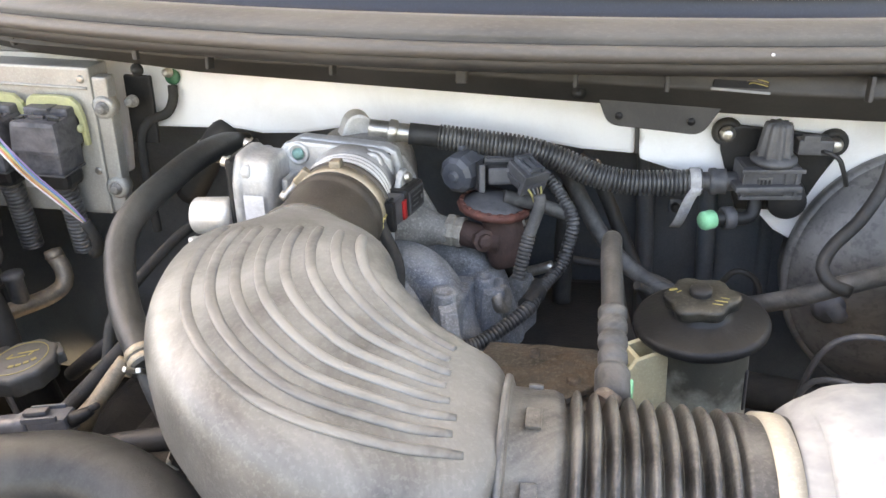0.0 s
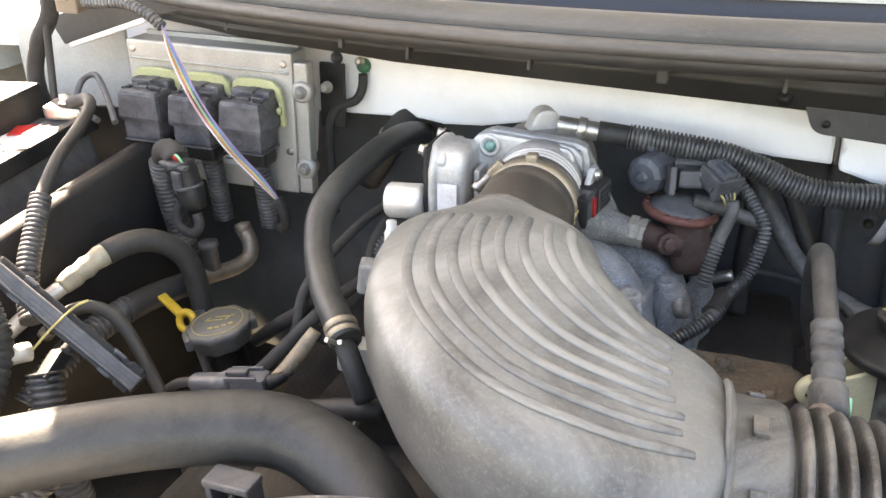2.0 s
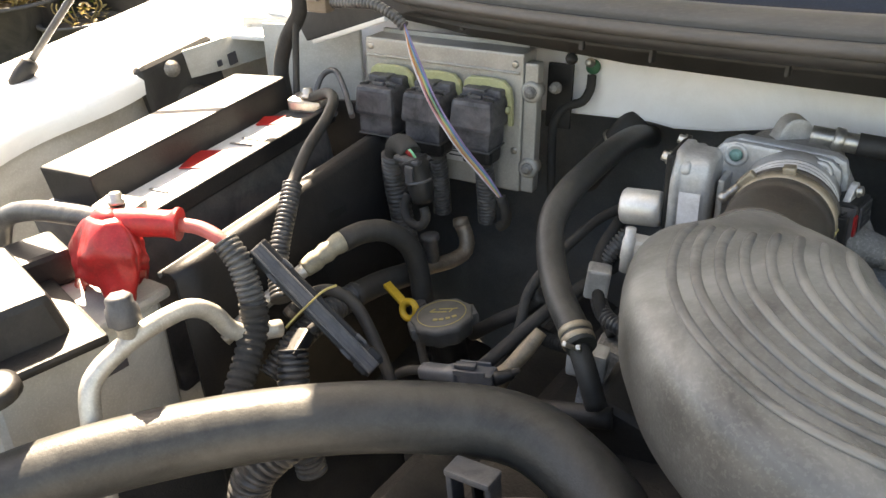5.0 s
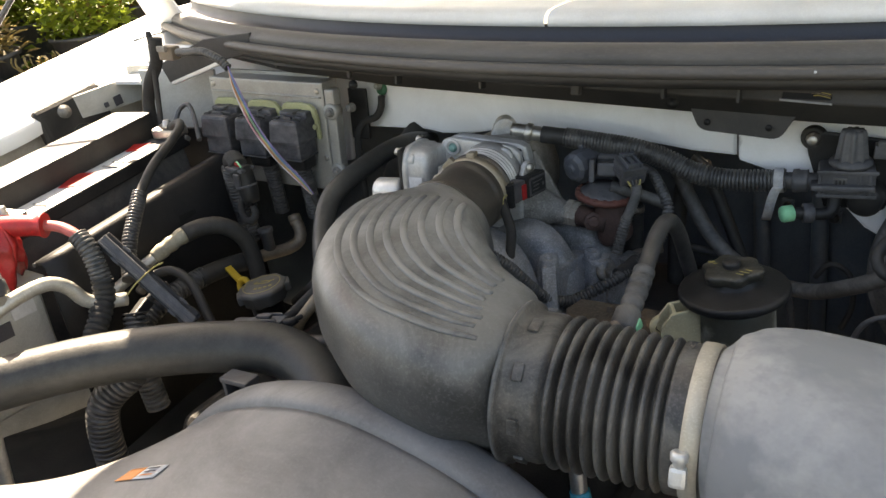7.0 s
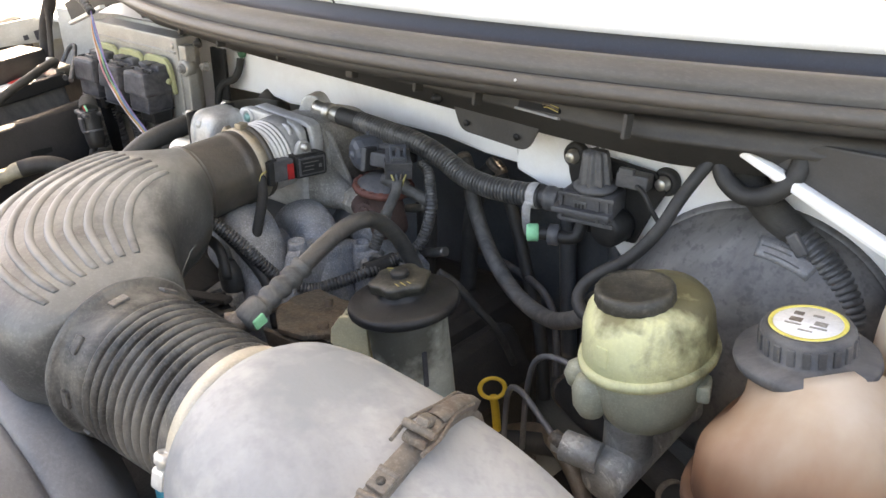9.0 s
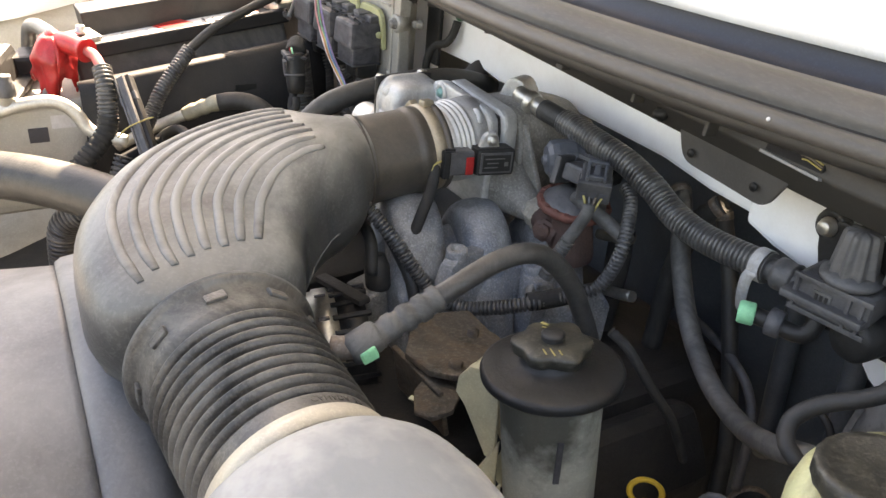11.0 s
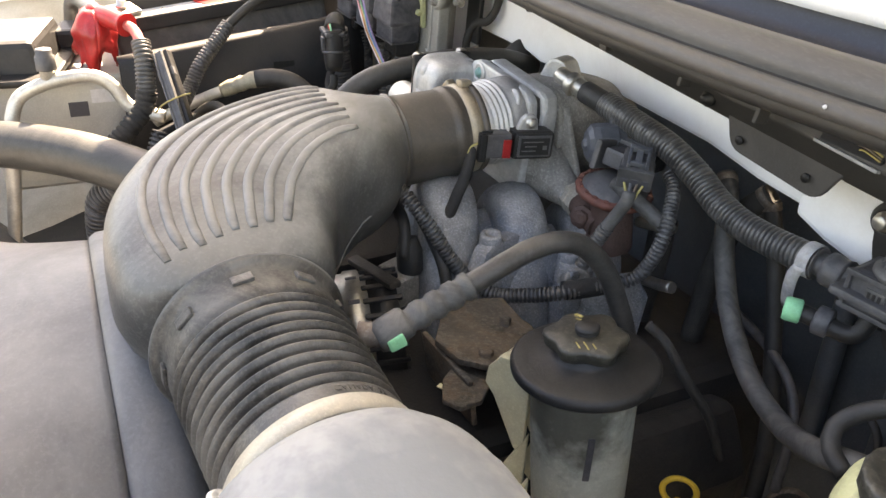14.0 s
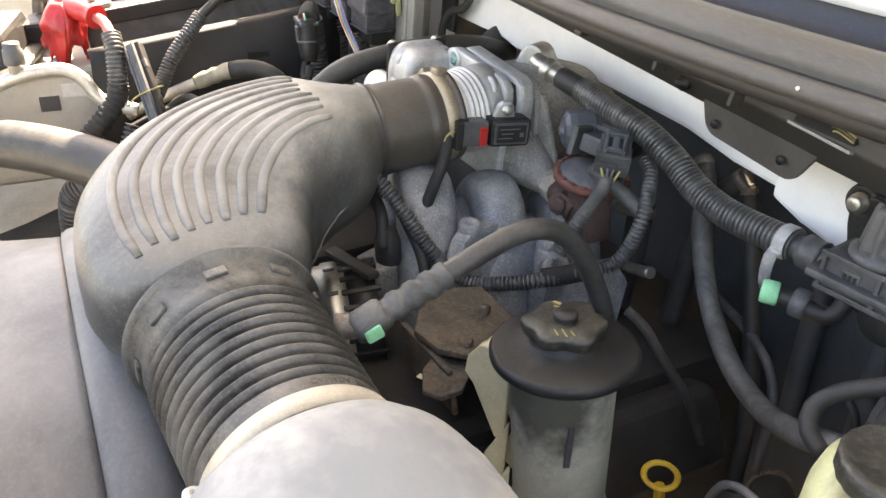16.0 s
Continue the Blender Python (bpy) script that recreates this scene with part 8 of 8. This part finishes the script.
stay = thing("fender_stay", "dusty white steel stay with a square hole", "bracket", (-0.95, 0.72, 1.25))
part("plate", prism([(-0.06, -0.012), (0.0, -0.02), (0.09, -0.028), (0.09, 0.028), (0.02, 0.022), (-0.06, 0.026)], 0.004, frame_of((-0.955, 0.705, 1.285), (0.1, 1, 0.15)) , 0.0015), M_WHITEDIRTSHADE, stay)
for y, w in ((0.714, 0.016), (0.690, 0.008)):
    part("hole", block((0.002, w, w), pose(-0.9495, y, 1.279 + 0.1 * (y - 0.714), 8, 0, 6), 0), M_INK, stay)
gusset = thing("hood_bumper", "dark grey pressed plate at the rear fender corner", "bracket", (-1.03, 0.86, 1.3))
part("plate", prism([(-0.055, -0.030), (0.050, -0.045), (0.065, -0.02), (0.045, 0.032), (-0.040, 0.034), (-0.06, 0.01)], 0.006, frame_of((-1.010, 0.875, 1.335), (0.45, 0.85, 0.12)), 0.004), M_AIRBOX, gusset)
ledge = thing("cowl_corner", "white steel ledges at the cowl corner", "body panel", (-0.9, 0.8, 1.25), kind="structure")
part("ledge", block((0.16, 0.10, 0.008), pose(-0.89, 0.79, 1.305, 6, 6, 20), 0.003), M_WHITE, ledge)
part("ledge", block((0.10, 0.05, 0.02), pose(-0.93, 0.80, 1.318, 6, 6, 30), 0.004), M_WHITEDIRTSHADE, ledge)
part("end_panel", prism([(-0.800, 1.305), (-0.655, 1.337), (-0.610, 1.342), (-0.60, 1.372), (-0.70, 1.368), (-0.815, 1.335)], 0.006, Matrix.Translation((0, 0.712, 0)), 0.002), M_COWL, ledge, "matte black cowl end panel")
part("strip", block((0.122, 0.010, 0.006), frame_of((-0.715, 0.700, 1.321), (0.118, 0.0, 0.028)), 0.002), M_GRILLE, ledge, "pale plastic edge strip")
part("side_wall", block((0.15, 0.006, 0.30), pose(-0.835, 0.747, 1.17, 0, 4, 12), 0.002), M_WHITEDIRTSHADE, ledge)
rod = thing("gas_strut", "slim black gas strut on a ball stud on the fender", "hood strut", (-1.09, 0.485, 1.27))
part("stud", lathe([(0.016, 0), (0.016, 0.006), (0.009, 0.008), (0.007, 0.02)], pose(-1.088, 0.484, 1.262, 10, 0, 0), 20), M_STEEL, rod)
ROD = V(0.18, 0.25, 0.33).normalized()
part("socket", lathe([(0.008, -0.012), (0.011, -0.008), (0.012, 0.006), (0.011, 0.026), (0.006, 0.03)], along((-1.088, 0.484, 1.292), ROD), 20), M_BLACK, rod)
part("rod", sweep([V(-1.088, 0.484, 1.292) + ROD * 0.02, V(-1.088, 0.484, 1.292) + ROD * 0.2, V(-1.088, 0.484, 1.292) + ROD * 0.5], 0.0045, 12, step=0.05), M_BLACKPAINT, rod)

M_POT = mat("black_nursery_plastic", (0.035, 0.035, 0.038), 0.5, var=0.3, scale=8, dust=0.5, dust_col=(0.16, 0.15, 0.14), dust_scale=5)
M_SOIL = mat("potting_soil", (0.07, 0.05, 0.035), 0.95, var=0.5, scale=30, bump=0.8)


def leaf_mat(name, col):
    return mat(name, col, 0.55, var=0.4, scale=9, bump=0, translucent=0.35)


M_LEAF = leaf_mat("yellow_green_leaf", (0.20, 0.26, 0.03))
M_LEAF2 = leaf_mat("green_leaf", (0.07, 0.14, 0.03))
M_LEAFRED = leaf_mat("orange_leaf", (0.35, 0.09, 0.02))
M_STRAW = leaf_mat("dry_grass", (0.32, 0.24, 0.10))


def leaves(at, spread, height, count, size, seed, droop=0.5):
    """Loose bent leaves on thin stalks about a point."""
    rng = random.Random(seed)
    bm = bmesh.new()
    for _ in range(count):
        a, r, h = rng.uniform(0, 6.283), spread * math.sqrt(rng.random()), height * rng.random()
        p = V(at[0] + r * math.cos(a), at[1] + r * math.sin(a), at[2] + h * (1 - 0.35 * (r / spread) ** 2))
        b = rng.uniform(0, 6.283)
        d = V(math.cos(b), math.sin(b), rng.uniform(-droop, 0.8)).normalized()
        w = d.cross(V(rng.uniform(-0.4, 0.4), rng.uniform(-0.4, 0.4), 1)).normalized()
        s = size * rng.uniform(0.6, 1.4)
        mid = p + d * s * 0.5 + V(0, 0, s * 0.12)
        q = [bm.verts.new(c) for c in (p, mid + w * s * 0.24, p + d * s, mid - w * s * 0.24)]
        bm.faces.new(q)
    return bm


def planter(at, r, h, label, leaf, seed, plant_h=0.4, count=500, size=0.07, spread=1.2):
    t = thing("potted_plant", label, "potted plant", at, "pots in the yard")
    part("pot", lathe([(0, 0), (r * 0.78, 0), (r * 0.8, 0.01), (r * 0.97, h * 0.93), (r * 1.04, h * 0.94), (r * 1.04, h), (r * 0.95, h), (r * 0.93, h * 0.86), (0, h * 0.86)], Matrix.Translation(at) @ pose(0, 0, 0, 4, 3, 0), 36), M_POT, t)
    part("soil", lathe([(r * 0.93, h * 0.84), (r * 0.92, h * 0.88), (r * 0.4, h * 0.91), (0, h * 0.92)], Matrix.Translation(at) @ pose(0, 0, 0, 4, 3, 0), 24), M_SOIL, t)
    rng = random.Random(seed)
    bm = bmesh.new()
    for _ in range(7):
        a = rng.uniform(0, 6.283)
        sweep([V(*at) + V(0.2 * r * math.cos(a), 0.2 * r * math.sin(a), h * 0.85), V(*at) + V(0.6 * r * math.cos(a), 0.6 * r * math.sin(a), h + plant_h * 0.5), V(*at) + V(r * spread * 0.8 * math.cos(a), r * spread * 0.8 * math.sin(a), h + plant_h * 0.95)], 0.006, 6, step=0.08, bm=bm)
    part("stem", bm, M_STRAW, t)
    part("foliage", leaves((at[0], at[1], at[2] + h * 0.9), r * spread, plant_h, count, size, seed), leaf, t)
    return t


def yard(x, y):
    return (x, y, ground_z(x, y) - 0.01)


planter(yard(-5.0, 2.95), 0.25, 0.27, "wide black nursery pot with almost bare soil", M_STRAW, 1, 0.12, 60, 0.05, 0.7)
planter(yard(-5.05, 3.45), 0.27, 0.38, "black grow bag with yellow-green foliage", M_LEAF, 2, 0.5, 900, 0.09, 1.2)
planter(yard(-5.5, 2.75), 0.36, 0.42, "large black tub with dry straw-coloured stalks", M_STRAW, 3, 0.8, 700, 0.10, 1.1)
planter(yard(-5.5, 4.25), 0.26, 0.36, "black pot with an orange-leaved bush", M_LEAFRED, 4, 0.7, 800, 0.08, 1.3)
planter(yard(-6.2, 3.6), 0.3, 0.4, "black pot with tall yellow-green foliage", M_LEAF, 5, 1.1, 1200, 0.11, 1.8)
planter(yard(-6.4, 4.6), 0.3, 0.4, "black pot with dense green foliage", M_LEAF2, 6, 1.0, 1100, 0.10, 1.8)
planter(yard(-6.0, 5.3), 0.25, 0.35, "black pot with pale green foliage", M_LEAF, 7, 0.8, 900, 0.09, 1.6)
weeds = leaves((-4.9, 2.3, 0.62), 0.55, 0.12, 1500, 0.06, 11)
joined(weeds, leaves((-5.2, 3.9, 0.85), 0.6, 0.12, 1500, 0.06, 12), leaves((-4.6, 1.7, 0.5), 0.6, 0.10, 1500, 0.06, 13), leaves((-6.8, 4.2, 0.95), 1.2, 1.3, 3000, 0.13, 14), leaves((-7.2, 5.8, 1.2), 1.3, 1.4, 3000, 0.13, 15), leaves((-7.0, 2.9, 0.8), 1.0, 1.1, 2500, 0.12, 16))
solo("weeds", weeds, M_LEAF, "sunlit yellow-green weeds and shrubs on the drive", "weeds", kind="stuff")
